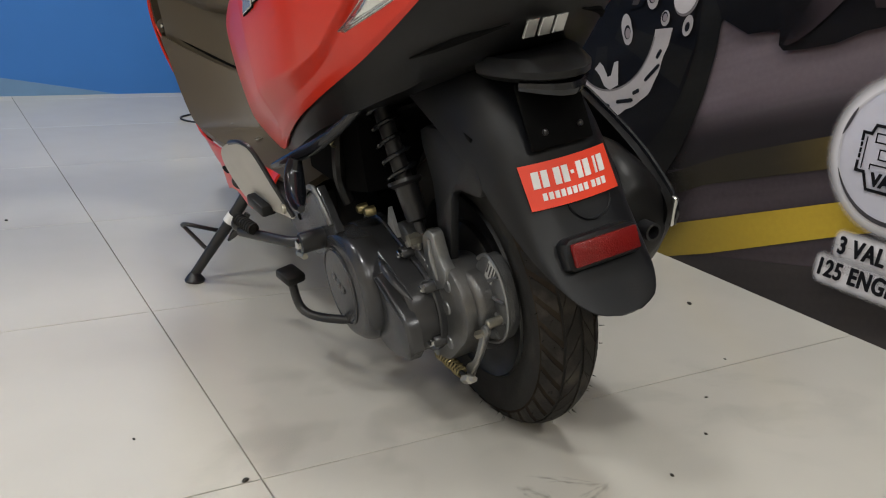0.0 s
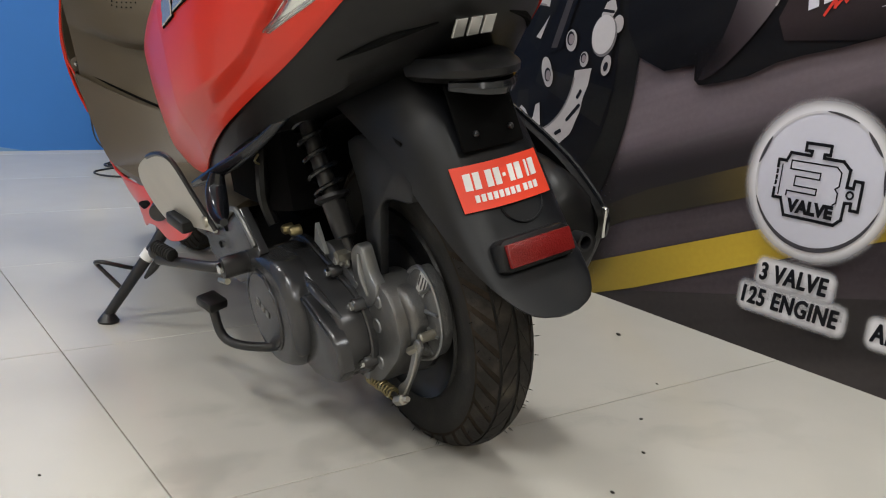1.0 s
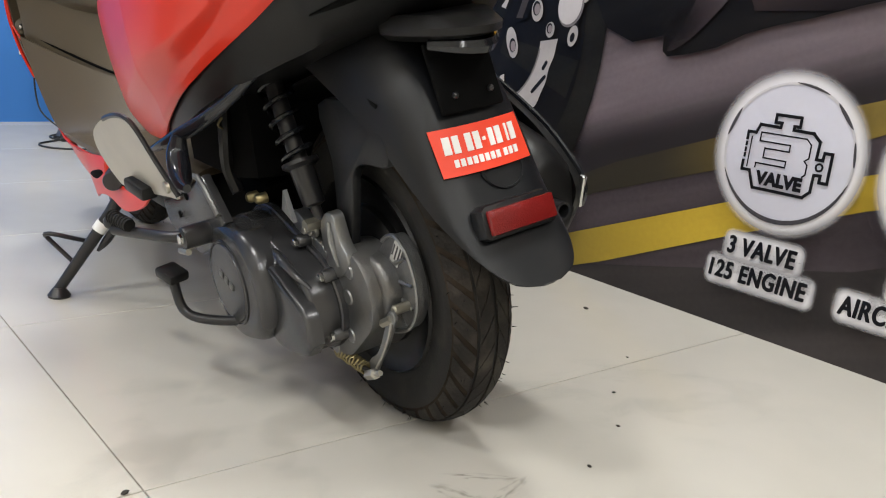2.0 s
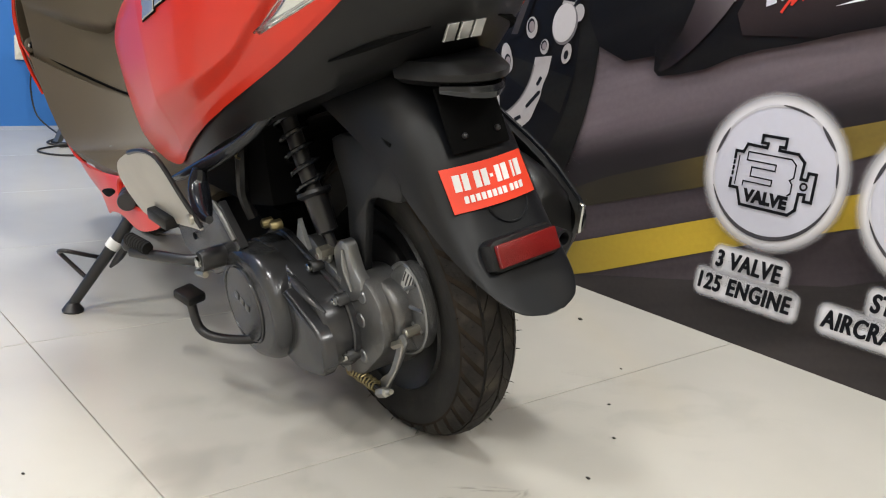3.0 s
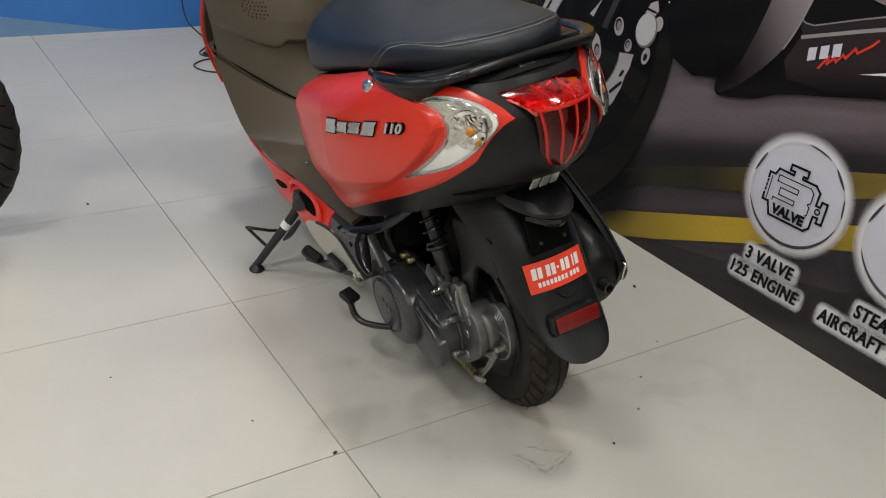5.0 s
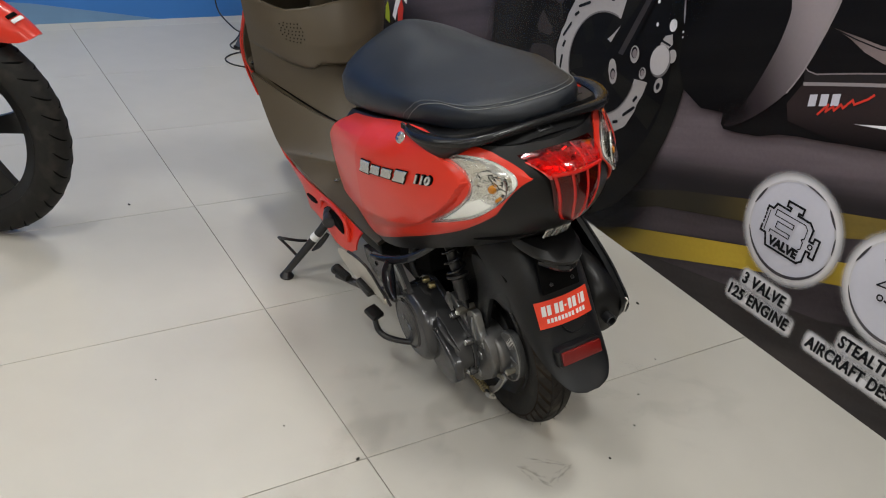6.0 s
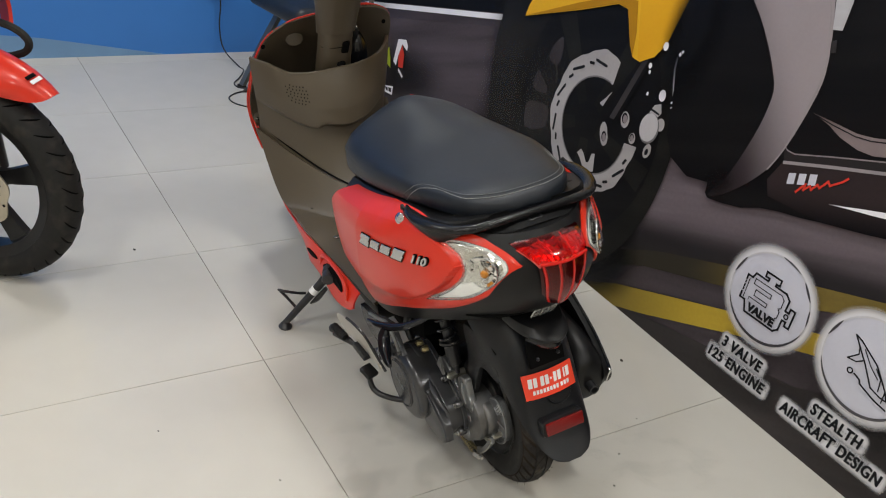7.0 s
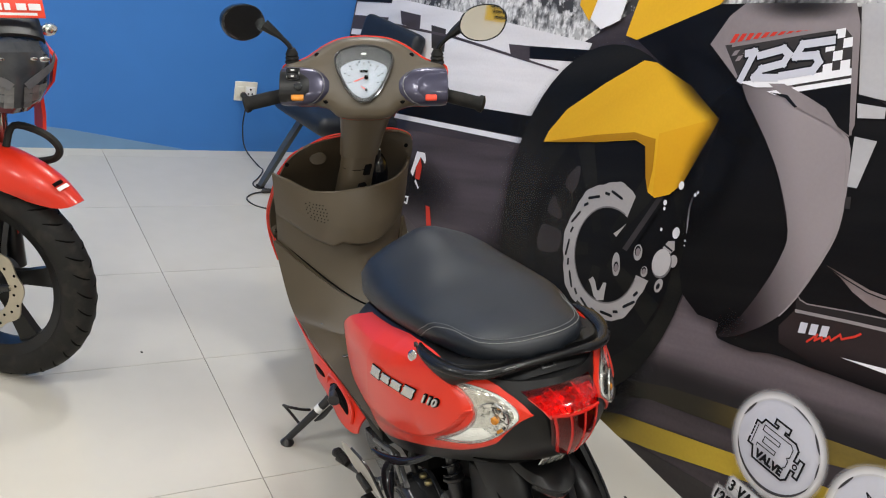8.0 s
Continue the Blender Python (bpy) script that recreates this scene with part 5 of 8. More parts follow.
def seat_ring(y, grow=0.0, lo=None):
    w, t, b = seat_value(y, 1) + grow, seat_value(y, 2) + grow, seat_value(y, 3)
    f = min(1.0, max(0.0, (y - 0.15) / 0.25))
    f = f * f * (3 - 2 * f)
    out = []
    for k in range(40):
        a = 2 * math.pi * k / 40
        c, s = math.cos(a), math.sin(a)
        ex = 0.46 + 0.14 * f if s > 0 else 0.35
        x = w * math.copysign(abs(c) ** (0.55 + (0.17 * f if s > 0 else 0)), c) * (1.0 if s < 0 else 1 - (0.14 + 0.57 * f) * s)
        z = (t + b) / 2 + (t - b) / 2 * math.copysign(abs(s) ** ex, s)
        out.append((x, y, z))
    return out


sp("seat", loft([seat_ring(0.560 - 0.635 * i / 40) for i in range(41)]), SEAT, "black vinyl seat with pale stitching", sharp=70)


def seat_point(y, a, lift=0.0015):
    r = seat_ring(y, lift)
    q = (a % 360) / 9.0
    i = int(q) % 40
    f = q - int(q)
    return Vector(r[i]).lerp(Vector(r[(i + 1) % 40]), f)


pan_o = [(seat_value(y, 1) - 0.022 + 0.062 * max(0.0, min(1.0, (0.165 - y) / 0.09)), y) for y in [0.46 - 0.53 * k / 24 for k in range(25)]]
pan_rows = [[(x * sg * k_, y, curve1([(s_[0], s_[3]) for s_ in SEAT_SEC], y) + dz) for x, y, sg in [(x, y, 1) for x, y in pan_o] + [(x, y, -1) for x, y in pan_o[::-1]]] for k_, dz in ((0.92, -0.016), (1.0, -0.012), (1.0, 0.003), (0.95, 0.010))]
sp("seat_pan", loft(pan_rows), BLACK, "black plastic seat pan")

STITCH = {
    0.0008: [(0.156, 196), (0.150, 186), (0.126, 175.5), (0.104, 160.5), (0.070, 153), (0.026, 153), (-0.010, 150), (-0.034, 135), (-0.046, 112), (-0.050, 90)],
    0.0006: [(0.146, 198), (0.138, 190), (0.116, 178.5), (0.090, 166.5), (0.054, 157.5), (0.010, 160), (-0.018, 160), (-0.042, 146), (-0.055, 118), (-0.058, 90)]}
for r_, row in STITCH.items():
    half_ = [seat_point(v.x, v.y, 0.0006) for v in spline([(a, b, 0) for a, b in row], 6)]
    sp("stitching", sweep(half_ + [Vector((-p.x, p.y, p.z)) for p in half_[-2::-1]], r_, 5, 1), THREAD if r_ < 0.0007 else SEAM, "pale stitched seam")

# grab rail with broad side wings
RAIL = material("rail_satin", (0.008, 0.008, 0.009), 0.24, vary=0.2, spec=0.30)
R_STA = [  # outer edge: across, along, up; depth inwards, thickness
    (0.180, 0.108, 0.7545, 0.006, 0.004), (0.196, 0.078, 0.759, 0.022, 0.011), (0.200, 0.030, 0.765, 0.030, 0.014), (0.184, -0.024, 0.773, 0.028, 0.014),
    (0.156, -0.064, 0.780, 0.025, 0.014), (0.122, -0.086, 0.786, 0.022, 0.014), (0.066, -0.093, 0.790, 0.020, 0.014), (0.0, -0.094, 0.791, 0.020, 0.014)]


def rail_line(rows):
    half_ = spline([(-x, y, z) for x, y, z, _, _ in rows], 5)
    size = spline([(d, h, 0) for _, _, _, d, h in rows], 5)
    return half_ + [Vector((-p.x, p.y, p.z)) for p in half_[-2::-1]], size + size[-2::-1]


def rail_ring(p, q, d, h):
    """A blade's section: crowned glossy top, blunt outer lip, hollow underside."""
    t = (q - p).normalized()
    inw = Vector((0, 0, 1)).cross(t)
    if inw.dot(Vector((0, 0.10, 0)) - Vector((p.x, p.y, 0))) < 0:
        inw = -inw
    up = Vector((0, 0, 1))
    return [p + inw * d * a + up * h * b for a, b in ((0.0, -0.25), (0.0, 0.05), (0.06, 0.28), (0.22, 0.46), (0.48, 0.50), (0.80, 0.36), (1.0, 0.05), (0.96, -0.40), (0.60, -0.30), (0.25, -0.50), (0.06, -0.46))]


rl, rs = rail_line(R_STA)
rail = sp("grab_rail", loft([rail_ring(rl[k], rl[min(k + 1, len(rl) - 1)] if k < len(rl) - 1 else rl[k] * 2 - rl[k - 1], rs[k].x, rs[k].y) for k in range(len(rl))]), RAIL, "satin black blade-like grab rail round the seat", sharp=50)


def wing(sgn):
    """Fairing from the rail's outer lip down to the red panel."""
    foot = spline([(-0.186, 0.104, 0.758), (-0.190, 0.080, 0.752), (-0.189, 0.047, 0.746), (-0.184, 0.008, 0.741), (-0.172, -0.026, 0.741), (-0.152, -0.042, 0.750), (-0.132, -0.055, 0.763), (-0.110, -0.062, 0.775)], 4)
    top = spline([(-0.182, 0.107, 0.755), (-0.1955, 0.080, 0.758), (-0.1995, 0.045, 0.763), (-0.194, 0.005, 0.768), (-0.178, -0.032, 0.773), (-0.153, -0.064, 0.778), (-0.125, -0.080, 0.783), (-0.100, -0.084, 0.786)], 4)
    g = []
    for a, b in zip(top, foot):
        g.append([tuple(a.lerp(b, k / 6) + Vector((-0.004, 0, 0)) * math.sin(math.pi * k / 6)) for k in range(7)])
    bm = shell(g, 0.006)
    return mirrored(bm) if sgn > 0 else bm


WING = material("wing_plastic", (0.0085, 0.0085, 0.0088), 0.45, vary=0.2, bump=0.15, bump_scale=900, spec=0.3)
sp("rail_wing", wing(-1), WING, "matt black wing under the rail", rail)
sp("rail_wing", wing(1), WING, "matt black wing under the rail", rail)

# --- rear wheel ---
def wheel(cx, cy, cz, name, label):
    hub = turn_x(cx, cy, cz)
    wh = sp(name, lathe([(0.030, -0.055), (0.052, -0.050), (0.075, -0.034), (0.098, -0.030), (0.108, -0.030), (0.128, -0.034), (0.136, -0.041), (0.1385, -0.037), (0.124, -0.020), (0.120, 0.0), (0.124, 0.020), (0.1385, 0.037), (0.136, 0.041), (0.112, 0.036), (0.098, 0.030), (0.05, 0.036), (0.03, 0.045)], 48, hub), RIM, label)
    prof = []
    for k in range(-9, 10):
        a = radians(k * 13.5)
        prof.append((0.171 + 0.0445 * math.cos(a), 0.0452 * math.sin(a) * (1.0 if abs(k) < 7 else 0.96)))
    prof = [(0.137, -0.036)] + prof + [(0.137, 0.036)]
    sp("tyre", lathe(prof + [prof[0]], 64, hub, False), RUBBER, "black rubber tyre with road dust", wh)
    for sg in (-1, 1):
        sp("dusty_groove", lathe([(0.171 + 0.0450 * math.cos(radians(a)), sg * 0.0455 * math.sin(radians(a))) for a in range(30, 71, 8)], 64, hub, False), MUD, "brown dust between the shoulder blocks", wh)
    bl = []
    N = 36
    for i in range(N):
        for row, (a0, a1, sk) in enumerate(((-66, -31, 1.2), (-26, -3, -1.1), (3, 26, 1.1), (31, 66, -1.2))):
            th0 = 2 * math.pi * (i + (0.5 if row % 2 else 0)) / N
            wd = 2 * math.pi / N * (0.70 if row in (0, 3) else 0.93)
            pts = []
            for r in (0.0470, 0.0415):
                for u, v in ((0, 0), (0.5, 0), (1, 0), (1, 1), (0.5, 1), (0, 1)):
                    a = radians(a0 + (a1 - a0) * u)
                    th = th0 + wd * v + sk * (u - 0.5) * wd
                    rr = 0.171 + r * math.cos(a)
                    pts.append((rr * math.cos(th), rr * math.sin(th), r * math.sin(a)))
            bl.append(pts)
    verts = [p for q in bl for p in q]
    faces = []
    for i in range(len(bl)):
        o = i * 12
        faces += [(o, o + 1, o + 4, o + 5), (o + 1, o + 2, o + 3, o + 4)]
        for a, b in ((0, 1), (1, 2), (2, 3), (3, 4), (4, 5), (5, 0)):
            faces.append((o + a, o + b, o + b + 6, o + a + 6))
    tagged(sp("tread", moved(from_faces(verts, faces), hub), TREAD, "", wh, 25), kind="stuff")
    rnd = random.Random(5)
    nb = []
    for i in range(150):
        th, a = rnd.uniform(0, 2 * math.pi), radians(rnd.choice((-1, 1)) * rnd.uniform(8, 66))
        d = Vector((math.cos(a) * math.cos(th), math.cos(a) * math.sin(th), math.sin(a)))
        p = Vector((0.171 * math.cos(th), 0.171 * math.sin(th), 0)) + d * 0.0478
        nb.append(sweep([p, p + d * rnd.uniform(0.004, 0.008)], [0.0008, 0.0003], 3, 1))
    tagged(sp("moulding_hairs", moved(join(*nb), hub), RUBBER, "", wh), kind="stuff")
    return wh


wheel(-0.008, 0.042, 0.217, "rear_wheel", "black rear wheel with a drum brake")
wheel(0, 1.25, 0.217, "front_wheel", "black front wheel behind the leg shield")

# brake drum plate, final drive housing, transmission case
sp("brake_plate", join(lathe([(0.0, 0.0), (0.088, 0.0), (0.096, 0.006), (0.096, 0.016), (0.0, 0.016)], 40, turn_x(-0.054, 0.042, 0.217) @ pose(0, 0, 0), False)), RIM, "dark brake plate")


def hull_outline(c0, r0, c1, r1, n=20):
    """Outline of two circles joined by tangents."""
    d = Vector((c1[0] - c0[0], c1[1] - c0[1]))
    a = math.atan2(d.y, d.x)
    off = math.acos(max(-1, min(1, (r0 - r1) / d.length)))
    out = []
    for k in range(n + 1):
        t = a + off + (2 * math.pi - 2 * off) * k / n
        out.append((c0[0] + r0 * math.cos(t), c0[1] + r0 * math.sin(t)))
    for k in range(n + 1):
        t = a - off + 2 * off * k / n
        out.append((c1[0] + r1 * math.cos(t), c1[1] + r1 * math.sin(t)))
    return out


def side_prism(outline, x0, x1, bevel, seg=3):
    """An outline in (along, up), raised from x0 to the left to x1."""
    m = Matrix(((0, 0, -1, x0), (1, 0, 0, 0), (0, 1, 0, 0), (0, 0, 0, 1)))
    return prism(outline[::-1], x0 - x1, m, bevel, seg)


F0, R0 = (0.199, 0.202), (0.078, 0.192)
case = sp("transmission_case", side_prism(hull_outline(F0, 0.089, R0, 0.062), -0.106, -0.150, 0.007), CASE, "dark grey painted transmission case")
sp("case_flange", side_prism(hull_outline(F0, 0.095, R0, 0.069), -0.103, -0.114, 0.002, 1), CASE, "", case)
sp("front_cover", side_prism(hull_outline(F0, 0.087, (0.172, 0.204), 0.082, 26), -0.140, -0.186, 0.020, 6), CASE, "rounded front cover", case)
sp("cover_disc", lathe([(0.0, 0.0), (0.0625, 0.0), (0.0625, 0.0022), (0.0605, 0.0030), (0.0590, 0.0006), (0.0575, 0.0006), (0.0560, 0.0030), (0.0, 0.0040)], 48, turn_x(-0.1855, *F0) @ pose(0, 0, 0, 180, 0, 0), False), CASE, "round cover disc", case)
for k in range(3):
    sp("badge_bar", box(0.0016, 0.011, 0.010, pose(-0.190, F0[0] + 0.016 - 0.016 * k, F0[1] + 0.010 - 0.005 * k, 20, 0, 0), 0.0004, 1), FRAME, "", case)
rear_c = [(0.128, 0.246), (0.096, 0.247), (0.055, 0.231), (0.016, 0.213), (0.003, 0.196), (0.002, 0.165), (0.020, 0.145), (0.060, 0.134), (0.096, 0.130), (0.140, 0.140)]
sp("rear_cover", side_prism(rear_c, -0.146, -0.166, 0.006, 3), CASE, "sculpted rear cover", case)
sp("cover_edge", sweep([(-0.1655, 0.122, 0.240), (-0.1665, 0.094, 0.243), (-0.1665, 0.055, 0.227), (-0.1655, 0.018, 0.209)], [0.0016, 0.0024, 0.0024, 0.0014], 6, 4), CASE, "", case)
sp("upper_rib", sweep([(-0.152, 0.108, 0.268), (-0.156, 0.080, 0.264), (-0.155, 0.040, 0.250), (-0.148, 0.016, 0.236)], [0.002, 0.007, 0.006, 0.002], 10, 5, False, 0.8), CASE, "raised rib", case)
for by, bz in ((0.030, 0.240), (0.022, 0.160), (0.092, 0.272), (0.090, 0.122), (0.185, 0.104), (0.26, 0.122)):
    boss = sp("bolt_boss", lathe([(0.0095, 0), (0.0095, 0.018), (0.008, 0.020)], 12, turn_x(-0.104, by, bz) @ pose(0, 0, 0, 180, 0, 0)), CASE, "", case)
    sp("bolt", lathe([(0.0062, 0), (0.0062, 0.005), (0.0048, 0.006)], 6, turn_x(-0.124, by, bz) @ pose(0, 0, 0, 180, 0, 0)), CHROME, "steel hexagon bolt", boss)

house = sp("drive_housing", side_prism(hull_outline((0.058, 0.190), 0.076, (0.008, 0.218), 0.062), -0.052, -0.104, 0.006, 2), CAST, "cast aluminium final drive housing")
sp("flange", side_prism(hull_outline((0.130, 0.199), 0.080, R0, 0.0715), -0.090, -0.1035, 0.002, 1), ALU, "cast joint flange", house)
for by, bz in ((-0.006, 0.252), (0.004, 0.214), (0.010, 0.158), (0.060, 0.262), (0.060, 0.124)):
    sp("flange_boss", lathe([(0.0105, 0.0), (0.0105, 0.022), (0.009, 0.024)], 14, turn_x(-0.082, by, bz) @ pose(0, 0, 0, 180, 0, 0)), ALU, "", house)
lobe = [(-0.030, 0.288), (-0.050, 0.300), (-0.066, 0.300), (-0.085, 0.285), (-0.097, 0.256), (-0.098, 0.224), (-0.088, 0.200), (-0.071, 0.182), (-0.045, 0.170), (-0.014, 0.162), (0.020, 0.155), (0.050, 0.175), (0.040, 0.230), (-0.005, 0.262)]
lobe_s = [(v.x, v.y) for v in spline([(a, b, 0) for a, b in lobe], 3, True)]
sp("gear_cover", side_prism(lobe_s, -0.050, -0.066, 0.005, 2), CAST, "rounded cast gear cover", house)
sp("cover_lip", sweep([(-0.0655, a, b) for a, b in lobe_s[0:26]], 0.0030, 6, 1), ALU, "", house)
sp("bearing_boss", side_prism(hull_outline((-0.020, 0.226), 0.046, (0.010, 0.214), 0.056), -0.062, -0.088, 0.010, 3), CAST, "", house)
sp("bearing_cap", lathe([(0.030, 0.0), (0.030, 0.004), (0.026, 0.007), (0.0, 0.008)], 28, turn_x(-0.086, -0.020, 0.228) @ pose(0, 0, 0, 180, 0, 0), False), CAST, "", house)
for prong, x0, x1 in (([(0.043, 0.312), (0.028, 0.323), (0.013, 0.322), (0.006, 0.307), (-0.002, 0.287), (-0.014, 0.274), (-0.008, 0.255), (0.012, 0.240), (0.036, 0.236), (0.049, 0.257), (0.050, 0.281), (0.050, 0.300)], -0.092, -0.108),
                      ([(0.138, 0.297), (0.117, 0.304), (0.090, 0.289), (0.066, 0.275), (0.046, 0.262), (0.030, 0.246), (0.046, 0.232), (0.070, 0.237), (0.100, 0.252), (0.127, 0.273)], -0.090, -0.1065)):
    sp("shock_lug", side_prism([(v.x, v.y) for v in spline([(a, b, 0) for a, b in prong], 3, True)], x0, x1, 0.003, 2), ALU, "cast forked shock absorber lug", house)
sp("lug_web", sweep([(-0.109, 0.022, 0.312), (-0.1095, 0.020, 0.285), (-0.109, 0.010, 0.256)], [0.002, 0.0045, 0.002], 8, 4), ALU, "", house)
sp("lug_washer", lathe([(0.013, 0), (0.013, 0.003), (0.009, 0.004)], 16, turn_x(-0.104, 0.074, 0.291) @ pose(0, 0, 0, 180, 0, 0)), STEEL_BRIGHT, "", house)
sp("lug_bolt", lathe([(0.0095, 0), (0.0095, 0.006), (0.006, 0.007), (0.005, 0.014)], 6, turn_x(-0.107, 0.074, 0.291) @ pose(0, 0, 0, 180, 0, 0)), STEEL_BRIGHT, "hexagon bolt", house)
for by, bz in ((0.045, 0.262), (0.075, 0.250)):
    sp("boss", lathe([(0.006, 0), (0.006, 0.005), (0.003, 0.006)], 10, turn_x(-0.104, by, bz) @ pose(0, 0, 0, 180, 0, 0)), ALU, "", house)
for a in (150, 176, 200, 226, 252):
    c, s_ = math.cos(radians(a)), math.sin(radians(a))
    sp("cover_rib", sweep([(-0.0665, -0.012 + 0.052 * c, 0.240 + 0.052 * s_), (-0.0665, -0.012 + 0.080 * c, 0.240 + 0.078 * s_)], [0.0034, 0.0022], 6, 1), ALU, "", house)
LABEL_GREY = material("label_grey", (0.40, 0.40, 0.39), 0.5, vary=0.1)
tag = sp("label_plate", box(0.001, 0.018, 0.036, pose(-0.0672, -0.064, 0.281, 32, 0, 0), 0.0003, 1), LABEL_GREY, "small pale printed label", house)
for k in range(3):
    sp("print_bar", box(0.0006, 0.0022, 0.026 - 0.004 * k, pose(-0.0679, -0.069 + 0.005 * k, 0.278 + 0.0035 * k, 32, 0, 0)), STEEL, "", tag)

# brake arm with its rod, spring and nut
arm_o = [(-0.087, 0.210), (-0.078, 0.217), (-0.067, 0.209), (-0.057, 0.186), (-0.043, 0.160), (-0.030, 0.142), (-0.016, 0.132), (-0.006, 0.120), (-0.010, 0.110), (-0.022, 0.112), (-0.036, 0.132), (-0.060, 0.164), (-0.078, 0.194)]
arm_s = [(v.x, v.y) for v in spline([(a, b, 0) for a, b in arm_o], 3, True)]
arm = sp("brake_arm", side_prism(arm_s, -0.088, -0.0925, 0.001, 1), ALU, "pressed steel brake arm")
sp("web", sweep([(-0.094, a, b) for a, b in ((-0.079, 0.202), (-0.069, 0.180), (-0.050, 0.150), (-0.028, 0.122))], [0.0018, 0.0022, 0.0022, 0.0016], 6, 4), STEEL_BRIGHT, "", arm)
sp("pivot", lathe([(0.0065, -0.02), (0.0065, 0.004), (0.0045, 0.006)], 12, turn_x(-0.082, -0.077, 0.2165) @ pose(0, 0, 0, 180, 0, 0)), ZINC, "", arm)
sp("pinch_bolt", lathe([(0.006, -0.014), (0.006, 0.014)], 6, pose(-0.090, -0.064, 0.199, 60, 0, 0)), ZINC, "", arm)
sp("nut", lathe([(0.0075, -0.012), (0.0075, 0.010), (0.004, 0.011), (0.004, 0.024)], 6, pose(-0.098, -0.022, 0.112, 65, 0, 0)), STEEL_BRIGHT, "", arm)
sp("rod", sweep([(-0.098, -0.020, 0.114), (-0.098, 0.12, 0.112), (-0.098, 0.30, 0.13)], 0.0035, 6, 4), STEEL, "", arm)
coil = [(-0.098 + 0.008 * math.cos(k * 1.1), -0.008 + 0.0013 * k, 0.114 + 0.008 * math.sin(k * 1.1)) for k in range(60)]
sp("spring", sweep(coil, 0.0018, 5, 1), BRASS, "yellow zinc spring", arm)

# shock absorber
A, B = Vector((-0.106, 0.190, 0.590)), Vector((-0.098, 0.066, 0.298))
ax = (B - A).normalized()
q = ax.to_track_quat("Z", "Y").to_matrix().to_4x4()
M = Matrix.Translation(A) @ q
Lk = (B - A).length
shock = sp("shock_absorber", lathe([(0.012, 0.0), (0.012, Lk * 0.74), (0.0170, Lk * 0.75), (0.0150, Lk * 0.92), (0.012, Lk * 0.925), (0.007, Lk * 0.93), (0.007, Lk)], 20, M), STEEL, "black rear shock absorber with an open coil")
cp = []
for k in range(200):
    t = k / 199
    a = t * 2 * math.pi * 10
    cp.append(M @ Vector((0.0200 * math.cos(a), 0.0200 * math.sin(a), 0.005 + t * Lk * 0.735)))
sp("coil_spring", sweep(cp, 0.0036, 8, 1), BLACK_GLOSS, "glossy black coil spring", shock)
sp("spring_seat", lathe([(0.024, Lk * 0.735), (0.025, Lk * 0.750), (0.019, Lk * 0.765)], 20, M), STEEL, "", shock)
sp("eye_bolt", lathe([(0.009, -0.02), (0.009, 0.02)], 6, turn_x(-0.100, 0.068, 0.298)), ZINC, "", shock)

# --- rear mudguard ---
CL = [(0.14, 0.552), (0.08, 0.556), (0.0, 0.552), (-0.06, 0.535), (-0.105, 0.500), (-0.135, 0.458), (-0.162, 0.405), (-0.195, 0.355), (-0.232, 0.313), (-0.258, 0.290), (-0.266, 0.283)]
EDGE = [(0.14, 0.515), (0.08, 0.503), (0.02, 0.480), (-0.038, 0.453), (-0.09, 0.421), (-0.13, 0.386), (-0.17, 0.350), (-0.205, 0.325), (-0.235, 0.305), (-0.257, 0.289), (-0.266, 0.282)]
HW = [0.088, 0.091, 0.092, 0.091, 0.088, 0.084, 0.077, 0.069, 0.058, 0.040, 0.013]
cl = spline([(y, z, 0) for y, z in CL], 3)
ed = spline([(y, z, 0) for y, z in EDGE], 3)
hw = spline([(w, 0, 0) for w in HW], 3)
grid = []
for c, e, w in zip(cl, ed, hw):
    row = []
    for j in range(-12, 13):
        a = j / 12
        t = abs(a)
        x = w.x * math.copysign(1 - (1 - t) ** 1.7, a) if t > 0 else 0.0
        f = max(0.0, (t - 0.30) / 0.70) ** 1.6
        y = c.x + (e.x - c.x) * f
        z = c.y + (e.y - c.y) * f
        row.append((x, y, z))
    grid.append(row)
guard = sp("rear_mudguard", shell(grid, -0.005), FENDER, "matt dark grey plastic rear mudguard", sharp=60)
sp("visor", loft([[(w * math.cos(a) * 1.0, y0 - d * math.sin(a), z + dz * (1 if math.sin(a) > -2 else 0)) for a in [math.pi * k / 12 for k in range(13)]] for w, y0, d, z, dz in ((0.050, -0.07, 0.09, 0.530, 0), (0.060, -0.07, 0.116, 0.538, 0), (0.061, -0.07, 0.118, 0.546, 0), (0.056, -0.07, 0.095, 0.558, 0))]), BLACK, "black plastic lamp visor", guard)
sp("plate_bracket", box(0.084, 0.006, 0.080, pose(0.002, -0.1325, 0.490, -22, 0, 0), 0.003), DARK, "black bracket with two holes", guard)
for dx in (-0.024, 0.024):
    sp("screw", ball(0.004, pose(0.004 + dx, -0.146, 0.472), 8, 6), STEEL, "", guard)
sp("lamp_hood", sweep([(-0.042, -0.135, 0.528), (0.0, -0.172, 0.524), (0.046, -0.135, 0.528)], [0.006, 0.010, 0.006], 8, 5), BLACK_GLOSS, "", guard)
# temporary red number sticker, its writing as plain bars


def on_guard(x, v, lift):
    """A place on the mudguard, v metres up along its middle from the sticker's middle."""
    y, z = -0.158 - 0.48 * -v * 1.0, 0.4165 + 0.876 * v
    return (x, y - 0.0035 - lift + 1.9 * x * x, z - 0.001)


